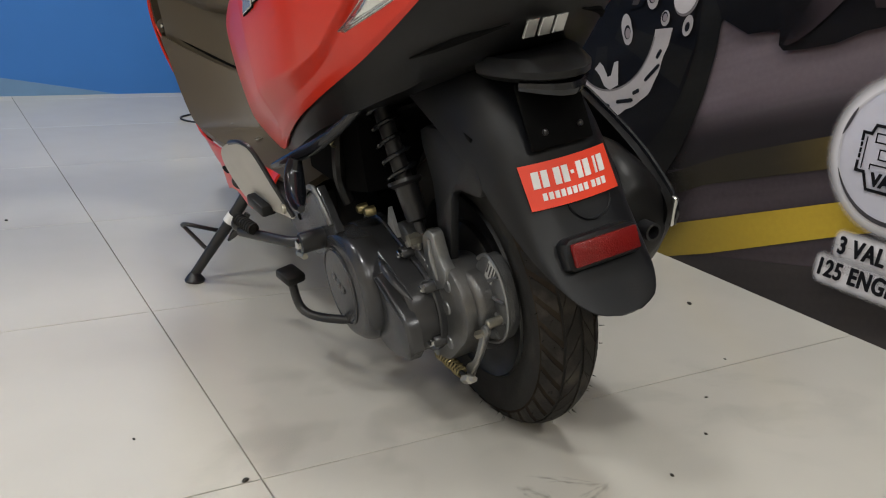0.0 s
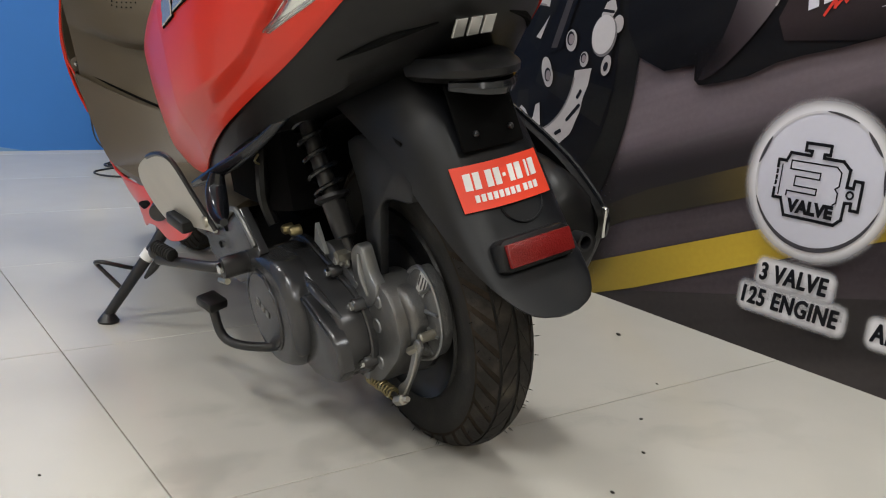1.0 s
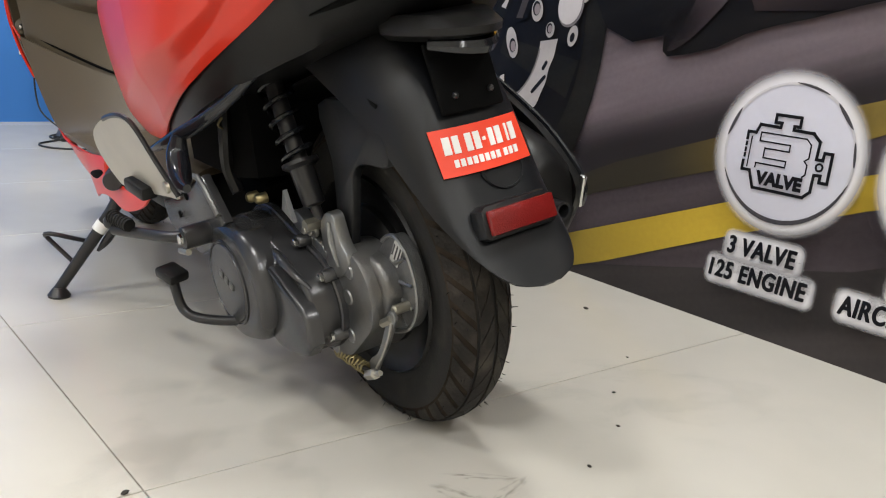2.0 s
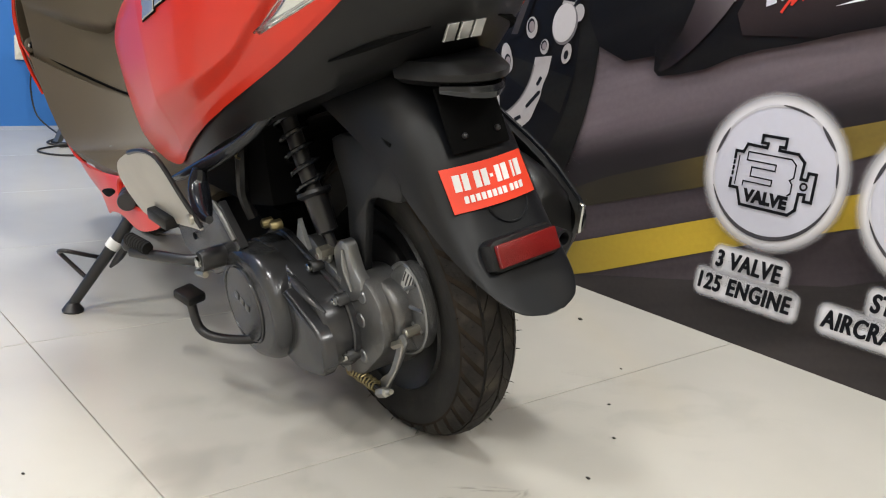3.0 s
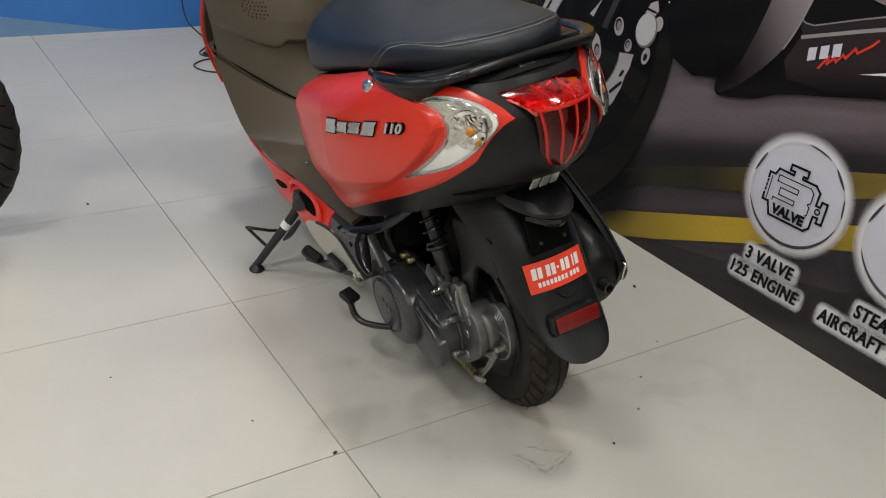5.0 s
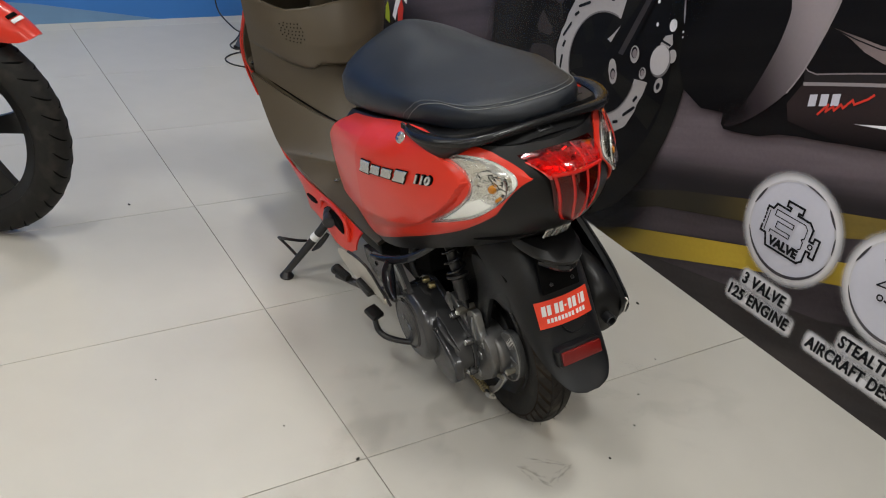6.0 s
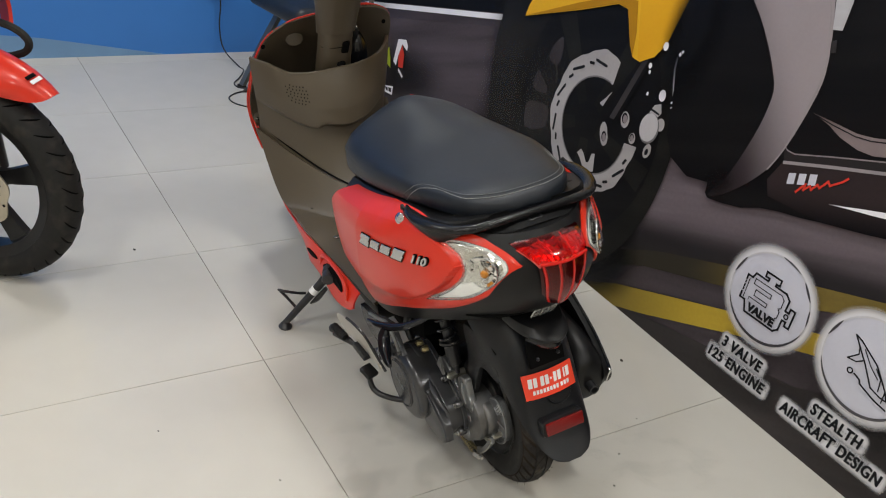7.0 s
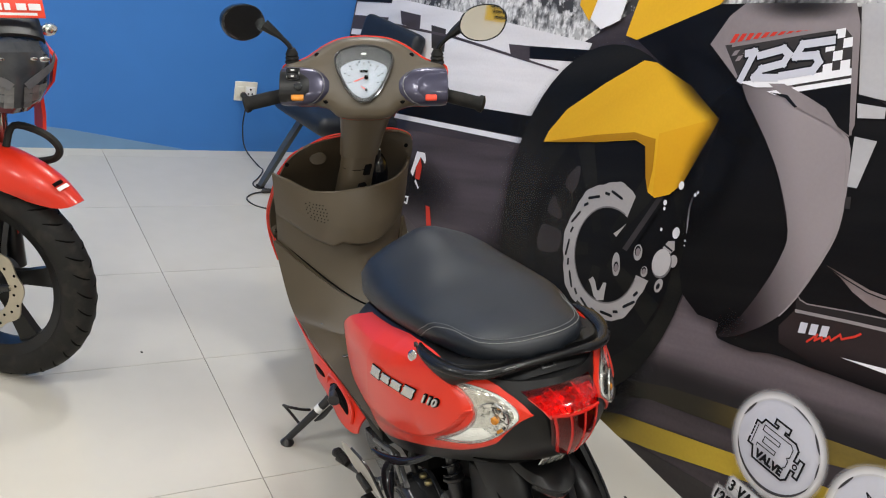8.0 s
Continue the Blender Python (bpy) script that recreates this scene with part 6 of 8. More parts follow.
def guard_patch(x0, x1, v0, v1, lift, slant=0.0):
    g = []
    for i in range(5):
        v = v0 + (v1 - v0) * i / 4
        g.append([on_guard(x0 + (x1 - x0) * j / 10 + slant * (v - v0), v + 0.0 * j, lift) for j in range(11)])
    return shell(g, 0.0012)


stick = sp("number_sticker", guard_patch(-0.060, 0.060, -0.027, 0.027, 0.002), STICKER, "orange red number sticker with white bars")
for x0, x1 in ((-0.050, -0.041), (-0.038, -0.030), (-0.022, -0.014), (-0.011, -0.003), (0.001, 0.005), (0.009, 0.016), (0.019, 0.027), (0.034, 0.037), (0.040, 0.048)):
    sp("print_bar", guard_patch(x0, x1, (-0.002 if x0 != 0.001 else 0.006), (0.018 if x0 != 0.001 else 0.010), 0.0032, 0.1), WHITE, "", stick)
for k in range(11):
    x0 = -0.043 + 0.0078 * k + (0.003 if k > 7 else 0)
    sp("print_bar", guard_patch(x0, x0 + 0.0052, -0.017, -0.0085, 0.0032, 0.1), WHITE, "", stick)
# reflector on its raised seat
seat_o = [(-0.058, -0.016), (-0.052, -0.021), (0.050, -0.021), (0.056, -0.014), (0.054, 0.020), (0.046, 0.026), (-0.048, 0.026), (-0.056, 0.020)]
sp("reflector_seat", prism([(a * 0.87, b * 0.80 + 0.001) for a, b in seat_o], 0.021, pose(-0.001, -0.203, 0.340, 71, 0, 0) @ pose(0, 0, 0), 0.004), FENDER, "raised reflector seat", guard)
sp("rear_reflector", box(0.088, 0.008, 0.027, pose(-0.001, -0.2245, 0.350, -19, 0, 0), 0.002), REFLECTOR, "dark red rectangular reflector", guard)
sp("ridge", sweep([on_guard(0.016 + 0.029 * math.cos(t), -0.028 + 0.026 * math.sin(t), -0.0014) for t in [math.pi + math.pi * k / 14 for k in range(15)]], [0.0004] + [0.0017] * 13 + [0.0004], 6, 1), FENDER, "", guard)
# inner dark arch and hanging bracket
inner = []
for i in range(13):
    a = radians(-25 + 140 * i / 12)
    inner.append([(0.085 * k / 6, 0.02 + 0.245 * math.cos(a), 0.24 + 0.245 * math.sin(a)) for k in range(-6, 7)])
# the arch's near-black colour stands in for the shade inside it
sp("inner_guard", shell(inner, 0.004), DARK, "inner mudguard coloured near black for shade")
sp("guard_bracket", side_prism([(v.x, v.y) for v in spline([(a, b, 0) for a, b in ((0.052, 0.452), (0.034, 0.385), (0.036, 0.330), (0.040, 0.285), (0.032, 0.268), (0.012, 0.266), (0.002, 0.300), (-0.010, 0.345), (-0.020, 0.378), (-0.046, 0.392), (-0.100, 0.398), (-0.094, 0.432), (-0.030, 0.462))], 3, True)], -0.076, -0.088, 0.003, 2), FENDER, "hanging plastic bracket", guard)

# --- exhaust silencer on the far side ---
muf = sp("silencer", loft([[(0.150 + rx * math.cos(2 * math.pi * k / 24), y, z + rz * math.sin(2 * math.pi * k / 24)) for k in range(24)] for y, z, rx, rz in ((0.36, 0.235, 0.02, 0.02), (0.33, 0.24, 0.045, 0.05), (0.25, 0.27, 0.050, 0.080), (0.10, 0.310, 0.052, 0.094), (-0.02, 0.312, 0.052, 0.084), (-0.07, 0.306, 0.050, 0.072), (-0.096, 0.300, 0.046, 0.058), (-0.104, 0.298, 0.036, 0.044))]), BLACK, "matt black exhaust silencer")
hs = [(0.22, 0.468), (0.10, 0.448), (0.04, 0.424), (-0.04, 0.382), (-0.090, 0.342), (-0.108, 0.322), (-0.110, 0.298), (-0.084, 0.250), (-0.046, 0.208), (0.05, 0.205), (0.22, 0.225)]
hs_s = [(v.x, v.y) for v in spline([(a, b, 0) for a, b in hs], 3, True)]
sp("heat_shield", prism(hs_s, 0.016, Matrix(((0, 0, 1, 0.181), (1, 0, 0, 0), (0, 1, 0, 0), (0, 0, 0, 1))), 0.006, 3), BLACK, "black heat shield", muf)
sp("shield_bead", sweep([(0.1965, a, b) for a, b in hs_s[:20]], 0.0040, 6, 1), BLACK_GLOSS, "", muf)
sp("shield_end", box(0.008, 0.010, 0.046, pose(0.193, -0.108, 0.304, 14, 0, 0), 0.003), CHROME, "chrome end trim", muf)
sp("tail_pipe", lathe([(0.0125, 0.0), (0.0125, 0.028), (0.009, 0.028), (0.009, 0.0)], 16, pose(0.146, -0.098, 0.292, 90, 0, 0)), STEEL, "short tail pipe", muf)

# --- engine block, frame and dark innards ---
# block, air box and inner body: deep shade put into their colour
sp("engine_block", join(box(0.20, 0.26, 0.14, pose(0.0, 0.36, 0.25), 0.03), box(0.13, 0.16, 0.16, pose(0.01, 0.26, 0.32), 0.03)), DARK, "engine block coloured near black for shade")
sp("air_box", loft([[(x * w, y, z) for x, y, z in ((-1, a, 0.345), (-0.2, a, 0.335), (0.3, a, 0.345), (0.3, a, 0.50), (-0.8, a, 0.50), (-1, a, 0.46))] for a, w in ((0.38, 0.12), (0.36, 0.150), (0.20, 0.150), (0.17, 0.13))]), DARK, "air filter box coloured near black for shade")
sp("under_body", box(0.15, 0.46, 0.12, pose(0.02, 0.27, 0.52), 0.03), DARK, "inner body coloured near black for shade")
sp("frame_plate", side_prism([(0.455, 0.268), (0.440, 0.232), (0.400, 0.218), (0.315, 0.212), (0.255, 0.240), (0.190, 0.290), (0.250, 0.346), (0.300, 0.325), (0.370, 0.290)], -0.168, -0.182, 0.004, 2), CASE, "grey flat frame plate")
sp("frame_lip", sweep([(-0.184, 0.200, 0.300), (-0.186, 0.252, 0.345), (-0.186, 0.310, 0.322), (-0.184, 0.380, 0.290)], 0.0045, 8, 3), FRAME, "grey folded edge")
for y0, z0 in ((0.375, 0.262), (0.330, 0.300)):
    sp("plate_hole", lathe([(0.006, 0), (0.006, 0.001)], 12, turn_x(-0.1822, y0, z0) @ pose(0, 0, 0, 180, 0, 0)), DARK)
hose = sp("breather_hose", sweep([(-0.150, 0.20, 0.44), (-0.160, 0.19, 0.40), (-0.155, 0.21, 0.36), (-0.15, 0.20, 0.325)], 0.009, 8, 4), BLACK, "black rubber hose")
sp("clip", sweep([(-0.162, 0.185, 0.418), (-0.170, 0.178, 0.425), (-0.166, 0.170, 0.435)], 0.0016, 5, 3), BRASS, "", hose)
for k, (y0, z0) in enumerate(((0.185, 0.318), (0.155, 0.322))):
    sp("fitting", lathe([(0.008, 0), (0.008, 0.012), (0.005, 0.016)], 8, turn_x(-0.130, y0, z0) @ pose(0, 0, 0, 180, 0, 0)), BRASS, "yellow fitting")
sp("case_tab", prism([(0, 0), (0.03, -0.012), (0.012, 0.028)], 0.006, Matrix(((0, 0, -1, -0.128), (-1, 0, 0, 0.10), (0, 1, 0, 0.318), (0, 0, 0, 1)))), ALU)

# pillion foot plate with its black stay and folded rubber peg
pl = [(0.240, 0.438), (0.188, 0.459), (0.150, 0.468), (0.118, 0.469), (0.101, 0.457), (0.090, 0.415), (0.076, 0.374), (0.099, 0.370), (0.170, 0.363), (0.234, 0.358), (0.257, 0.379), (0.262, 0.412)]
pl_s = [(v.x, v.y) for v in spline([(a, b, 0) for a, b in pl], 3, True)]


def on_plate(y, z, d=0.0):
    return Vector((-0.1545 - 0.126 * y - 0.275 * z - d, y, z))


def plate_bm():
    n = len(pl_s)
    v = [on_plate(y, z) for y, z in pl_s] + [on_plate(y, z, 0.004) for y, z in pl_s]
    f = [tuple(range(n)), tuple(range(2 * n - 1, n - 1, -1))] + [(k, k + n, (k + 1) % n + n, (k + 1) % n) for k in range(n)]
    return from_faces(v, f)


foot = sp("foot_plate", plate_bm(), PLATE, "brushed metal folding foot plate")
sp("edge_bead", sweep([on_plate(v.x, v.y, 0.002) for v in spline([(a, b, 0) for a, b in pl[1:7]], 3)], 0.0034, 6, 1), STEEL, "dark folded edge", foot)
sp("plate_bolt", lathe([(0.0075, 0), (0.0075, 0.004), (0.004, 0.005)], 14, Matrix.Translation(on_plate(0.084, 0.386, 0.005)) @ pose(0, 0, 0, 0, -90, 0)), ZINC, "", foot)
sp("peg", box(0.022, 0.050, 0.017, Matrix.Translation(on_plate(0.168, 0.371, 0.008)) @ pose(0, 0, 0, 10, 0, 8), 0.004), BLACK, "black rubber foot pad", foot)
stay = sp("foot_stay", sweep([(-0.244, 0.225, 0.402), (-0.238, 0.185, 0.416), (-0.226, 0.145, 0.432), (-0.208, 0.110, 0.450), (-0.184, 0.084, 0.472), (-0.160, 0.060, 0.500)], [0.005, 0.0075, 0.0095, 0.009, 0.008, 0.007], 12, 4), BLACK_GLOSS, "glossy black footrest stay")
sp("lug", sweep([(-0.232, 0.150, 0.428), (-0.238, 0.150, 0.405), (-0.246, 0.128, 0.386), (-0.254, 0.098, 0.380), (-0.256, 0.080, 0.380)], [0.009, 0.014, 0.014, 0.009, 0.005], 14, 5), BLACK_GLOSS, "", stay)

# kick starter and stands
kick = sp("kick_starter", sweep([(-0.214, 0.262, 0.262), (-0.232, 0.282, 0.262), (-0.256, 0.332, 0.262), (-0.280, 0.384, 0.262)], [0.010, 0.0085, 0.0085, 0.0085], 12, 4), STEEL, "black kick starter arm")
sp("hub", lathe([(0.0165, -0.045), (0.0165, 0.006), (0.015, 0.009), (0.010, 0.009)], 20, turn_x(-0.212, 0.256, 0.263) @ pose(0, 0, 0, 180, 0, 0)), STEEL, "", kick)
sp("hub_bolt", lathe([(0.009, 0), (0.009, 0.005), (0.005, 0.007)], 6, turn_x(-0.222, 0.255, 0.263) @ pose(0, 0, 0, 180, 0, 0)), CHROME, "", kick)
sp("pinch_bolt", lathe([(0.005, -0.018), (0.005, 0.018)], 6, pose(-0.220, 0.262, 0.242, 80, 0, 0)), ZINC, "", kick)
P_A, P_B = Vector((-0.280, 0.388, 0.283)), Vector((-0.268, 0.340, 0.275))
pedal = sp("pedal", sweep([P_A, P_B], 0.0095, 12, 1), RUBBER, "ribbed rubber pedal folded in", kick)
pq = (P_B - P_A).to_track_quat("Z", "Y").to_matrix().to_4x4()
for k in range(7):
    sp("pedal_rib", lathe([(0.009, 0.0), (0.0108, 0.0010), (0.0108, 0.0032), (0.009, 0.0042)], 12, Matrix.Translation(P_A.lerp(P_B, 0.04 + k / 7.6)) @ pq), RUBBER, "", pedal)
sp("knuckle", ball(0.012, pose(-0.280, 0.392, 0.272), 12, 8), STEEL, "", kick)

ss = sp("side_stand", sweep([(-0.192, 0.674, 0.238), (-0.215, 0.673, 0.207), (-0.328, 0.712, 0.078)], [0.012, 0.012, 0.0095], 12, 3), STEEL, "black side stand folded out")
lo = Matrix.Translation(SC.inverted() @ Vector((0.112, 0.726, 0.0))) @ SC.to_3x3().inverted().to_4x4()
sp("foot", lathe([(0.019, 0.0), (0.020, 0.004), (0.016, 0.010), (0.010, 0.018)], 20, lo), STEEL, "flat round foot", ss)
sp("loop", sweep([(-0.285, 0.722, 0.112), (-0.300, 0.740, 0.138), (-0.316, 0.750, 0.166), (-0.321, 0.740, 0.178), (-0.309, 0.726, 0.178), (-0.275, 0.724, 0.160), (-0.250, 0.730, 0.146)], 0.0042, 8, 5), STEEL, "bent wire toe loop", ss)
sp("sleeve", sweep([(-0.230, 0.678, 0.190), (-0.242, 0.682, 0.177)], 0.0130, 14, 1), WHITE, "pale label sleeve", ss)
sp("return_spring", sweep([(-0.205, 0.665, 0.190), (-0.232, 0.672, 0.160), (-0.250, 0.685, 0.140)], [0.006, 0.008, 0.003], 8, 3), STEEL, "", ss)
sp("pivot", join(box(0.05, 0.06, 0.05, pose(-0.175, 0.692, 0.232), 0.012), lathe([(0.012, 0), (0.012, 0.03)], 10, turn_x(-0.21, 0.676, 0.226))), STEEL, "", ss)
cs = sp("centre_stand", sweep([(-0.10, 0.19, 0.132), (-0.17, 0.19, 0.142), (-0.222, 0.230, 0.148), (-0.240, 0.258, 0.162), (-0.244, 0.262, 0.208)], 0.0072, 10, 5), STEEL, "black folded centre stand")
sp("foot_pad", box(0.032, 0.038, 0.015, pose(-0.245, 0.258, 0.217, 14, 0, 15), 0.004), BLACK, "black rubber stand pad", cs)
sp("leg", sweep([(-0.09, 0.32, 0.120), (-0.10, 0.22, 0.112), (-0.10, 0.15, 0.116)], 0.011, 10, 3), STEEL, "", cs)
sp("leg", sweep([(0.09, 0.32, 0.120), (0.10, 0.22, 0.112), (0.10, 0.15, 0.116)], 0.011, 10, 3), STEEL, "", cs)

# --- floorboard, skirt and leg shield ---
def seam_at(b):
    """Where the floor panel meets the knee panel, b = 0 middle, 1 edge."""
    return 0.838 + 0.30 * b ** 1.4, 0.362 + 0.125 * b ** 1.5


def floor_at(a, t):
    b = abs(a)
    y0, z0 = seam_at(b)
    y = 0.40 + (y0 - 0.40) * t
    run = 0.12 + 0.07 * b
    q = max(0.0, (y - (y0 - run)) / run)
    w = curve1([(0.40, 0.160), (0.60, 0.182), (0.72, 0.192), (0.85, 0.200), (1.0, 0.203), (1.14, 0.205)], y)
    return (a * w, y, 0.298 + (z0 - 0.298) * q ** 1.8 + (0.005 if b < 0.8 and q == 0 else 0.0) - 0.008 * max(0, b - 0.85) / 0.15 * (1 - t))


fb = [[floor_at(k / 12, i / 30) for k in range(-12, 13)] for i in range(31)]
board = sp("floorboard", shell(fb, -0.012), BROWN, "flat brown plastic floorboard")
for sx, sy, sz in ((-0.146, 0.892, 0.3115), (0.146, 0.892, 0.3115), (-0.143, 0.708, 0.3145), (0.143, 0.708, 0.3145)):
    sp("screw", lathe([(0.0, 0.0), (0.008, 0.0), (0.008, 0.002), (0.004, 0.0035), (0.0, 0.0035)], 14, pose(sx, sy, sz + 0.003), False), CHROME, "small chrome screw", board)


def skirt():
    g = []
    for i in range(41):
        y = 0.425 + 0.745 * i / 40
        wt = curve1([(0.37, 0.186), (0.60, 0.190), (0.72, 0.194), (0.85, 0.199), (1.0, 0.200), (1.17, 0.200)], y)
        wb = curve1([(0.37, 0.200), (0.50, 0.216), (0.65, 0.212), (0.76, 0.206), (0.85, 0.192), (0.95, 0.182), (1.17, 0.188)], y)
        zt = curve1([(0.37, 0.326), (0.46, 0.322), (0.60, 0.312), (0.683, 0.301), (0.80, 0.290), (0.90, 0.286), (0.97, 0.300), (1.03, 0.336), (1.09, 0.398), (1.17, 0.480)], y)
        zb = curve1([(0.425, 0.282), (0.455, 0.262), (0.55, 0.238), (0.66, 0.240), (0.745, 0.226), (0.785, 0.212), (0.812, 0.216), (0.83, 0.234), (0.93, 0.236), (0.99, 0.278), (1.03, 0.318), (1.17, 0.455)], y)
        g.append([(-(wt + (wb - wt) * (k / 8) ** 0.8 + 0.004 * math.sin(math.pi * k / 8)), y, zt + (zb - zt) * k / 8) for k in range(9)])
    return shell(g, 0.004)


sk = sp("floor_skirt", skirt(), RED, "bright red floor side skirt")
PIN = material("hinge_plastic", (0.028, 0.027, 0.028), 0.35, vary=0.15)
sp("peg_recess", side_prism([(v.x, v.y) for v in spline([(0.785, 0.256, 0), (0.770, 0.265, 0), (0.72, 0.276, 0), (0.695, 0.275, 0), (0.715, 0.264, 0), (0.75, 0.254, 0)], 4, True)], -0.190, -0.2115, 0.001), DARK, "dark slot in the skirt", sk)
sp("peg_recess", side_prism([(v.x, v.y) for v in spline([(0.640, 0.272, 0), (0.632, 0.296, 0), (0.58, 0.304, 0), (0.53, 0.304, 0), (0.50, 0.288, 0), (0.54, 0.272, 0), (0.60, 0.264, 0)], 4, True)], -0.185, -0.2125, 0.001), DARK, "dark hinge recess", sk)
sp("recess_lip", sweep([(-0.206, 0.672, 0.262), (-0.205, 0.660, 0.304), (-0.203, 0.60, 0.322), (-0.203, 0.52, 0.324), (-0.207, 0.475, 0.310), (-0.213, 0.465, 0.285)], 0.0060, 8, 5), RED, "raised red lip", sk)
sp("hinge_pin", lathe([(0.0165, 0), (0.0165, 0.050), (0.0150, 0.053), (0.0, 0.054)], 20, Matrix.Translation((-0.203, 0.618, 0.284)) @ Vector((-0.42, -0.90, 0.04)).to_track_quat("Z", "Y").to_matrix().to_4x4(), False), PIN, "black hinge pin", sk)
sp("hinge_collar", lathe([(0.0180, 0.0), (0.0180, 0.022), (0.0165, 0.024)], 20, Matrix.Translation((-0.203, 0.618, 0.284)) @ Vector((-0.42, -0.90, 0.04)).to_track_quat("Z", "Y").to_matrix().to_4x4()), STEEL, "", sk)
sp("floor_skirt", mirrored(skirt()), RED, "bright red floor side skirt")
sp("under_tray", box(0.30, 0.66, 0.07, pose(0, 0.75, 0.245), 0.02), BLACK, "black under tray")


# leg shield: inner brown face, outer red face
LS = [  # height, place along, half width
    (0.40, 1.155, 0.196), (0.46, 1.180, 0.206), (0.53, 1.178, 0.213), (0.60, 1.150, 0.214), (0.66, 1.118, 0.210), (0.72, 1.085, 0.206), (0.77, 1.055, 0.196), (0.81, 1.030, 0.174), (0.835, 1.015, 0.132)]


def ls(z, k):
    return curve1([(s[0], s[k]) for s in LS], z)


def ls_mid(z):
    """The upper shield's middle, which the lean of the bars draws aside."""
    return 0.014 * max(0.0, min(1.0, (z - 0.58) / 0.22))


inn, outg = [], []
for i in range(27):
    z = 0.40 + 0.435 * i / 26
    w = ls(z, 2)
    za = 0.40 + 0.398 * i / 26
    inn.append([(ls_mid(z) + w * k / 12, ls(z, 1) + 0.030 * (1 - (k / 12) ** 2) - 0.012, z) for k in range(-12, 13)])
    outg.append([(ls_mid(z) + (w + 0.001) * k / 12, ls(za, 1) + 0.016 + 0.085 * (1 - (abs(k) / 12) ** 2.2), za) for k in range(-12, 13)])
sp("leg_shield", shell(inn, 0.006), BROWN, "brown plastic inner leg shield")
sp("front_apron", shell(outg, 0.005), RED, "bright red front apron")
edge = [(ls_mid(z) - (ls(z, 2) + 0.003), ls(z, 1) - 0.006, z) for z in [0.40 + 0.435 * i / 20 for i in range(21)]]
edge = [tuple(Vector(floor_at(-1, t)) + Vector((-0.0015, 0, -0.006))) for t in (0.55, 0.62, 0.70, 0.78, 0.86, 0.93, 0.985)] + edge[5:] + [(-0.08, 1.005, 0.846), (0.0, 1.0, 0.85)]
sp("edge_trim", sweep(edge, 0.0022, 8, 2), RED, "red edge trim")
sp("edge_trim", sweep([(2 * ls_mid(z) - x, y + 0.012, z) for x, y, z in edge], 0.0035, 8, 2), RED, "red edge trim")

# knee panel rising from the seam to the lip of an open glove pocket
def knee(a, t):
    """Place on the knee panel: a across (-1 to 1), t up from the seam to the lip."""
    b = abs(a)
    y0, z0 = 0.838 + 0.30 * b ** 1.4, 0.362 + 0.125 * b ** 1.5
    y1, z1 = 0.966 + 0.118 * b ** 2.2, 0.704 - 0.010 * b + 0.016 * b ** 6 + 0.020 * max(0.0, min(1.0, (-a - 0.62) / 0.22))
    y = y0 + (y1 - y0) * t ** 0.75 + 0.055 * math.sin(math.pi * t) * (1 - b) ** 0.7 * (1 - t)
    low = min(1.0, max(0.0, (-a - 0.28) / 0.16))
    q = min(1.0, max(0.0, (t - 0.50 + 0.07 * low * low * (3 - 2 * low)) / 0.065))
    y -= 0.046 * (1 - b ** 4) * q * q * (3 - 2 * q) * (1 - 0.45 * max(0.0, (t - 0.70) / 0.30))
    return (a * (0.199 + 0.012 * t), y, z0 + (z1 - z0) * t)


pk = [[knee(k / 32, i / 60) for k in range(-32, 33)] for i in range(61)]
pocket = sp("glove_pocket", shell(pk, -0.005), BROWN, "brown knee panel with an open glove pocket")
sp("lip", sweep([tuple(Vector(p) + Vector((0, 0, 0.001))) for p in pk[-1]], 0.0055, 8, 1), BROWN, "", pocket)
sp("seam", sweep([(p[0], p[1] - 0.009, p[2] + 0.010) for p in pk[0]], 0.0026, 6, 1), DARK, "dark panel seam", pocket)
for i in range(7):
    for j in range(6):
        if (i in (0, 6)) and (j in (0, 5)):
            continue
        q = Vector(knee(-0.70 + 0.036 * i + 0.010 * (j % 2), 0.72 + 0.034 * j)) + Vector((-0.001, -0.0066, 0.0))
        sp("vent_hole", lathe([(0.0, -0.001), (0.0016, -0.001), (0.0016, 0.0014), (0.0, 0.0014)], 7, Matrix.Translation(q) @ Euler((radians(95), 0, radians(-12))).to_matrix().to_4x4(), False), DARK, "", pocket)
sp("pocket_slot", sweep([Vector(knee(a, 0.90)) + Vector((0, -0.001, 0)) for a in (0.42, 0.55, 0.68)], 0.0032, 6, 3), DARK, "", pocket)
for sx, z0 in ((-1, 0.507), (1, 0.507), (-1, 0.62), (1, 0.62), (-1, 0.775), (1, 0.775)):
    x0 = (ls(z0, 2) - 0.012) * sx
    sp("screw", lathe([(0.0, 0.0), (0.0062, 0.0), (0.0062, 0.002), (0.0, 0.003)], 12, Matrix.Translation((x0, ls(z0, 1) - 0.018, z0)) @ Euler((radians(90), 0, 0)).to_matrix().to_4x4(), False), CHROME if z0 < 0.7 else DARK, "small screw")
    if z0 < 0.55:
        sp("corner_tab", box(0.034, 0.006, 0.034, pose(x0 - 0.004 * sx, ls(z0, 1) - 0.012, z0, -14, 0, 0), 0.004), BROWN)

# --- steering: turned to the right ---
MIRROR_TILT = {-1: (90, 41), 1: (77, 0.4)}
STEER = Matrix.Translation((0, 0.872, 0.988)) @ Euler((0, 0, radians(-23))).to_matrix().to_4x4()


def st(name, bm, mat, label="", parent=None, sharp=38):
    return sp(name, moved(bm, STEER), mat, label, parent, sharp)


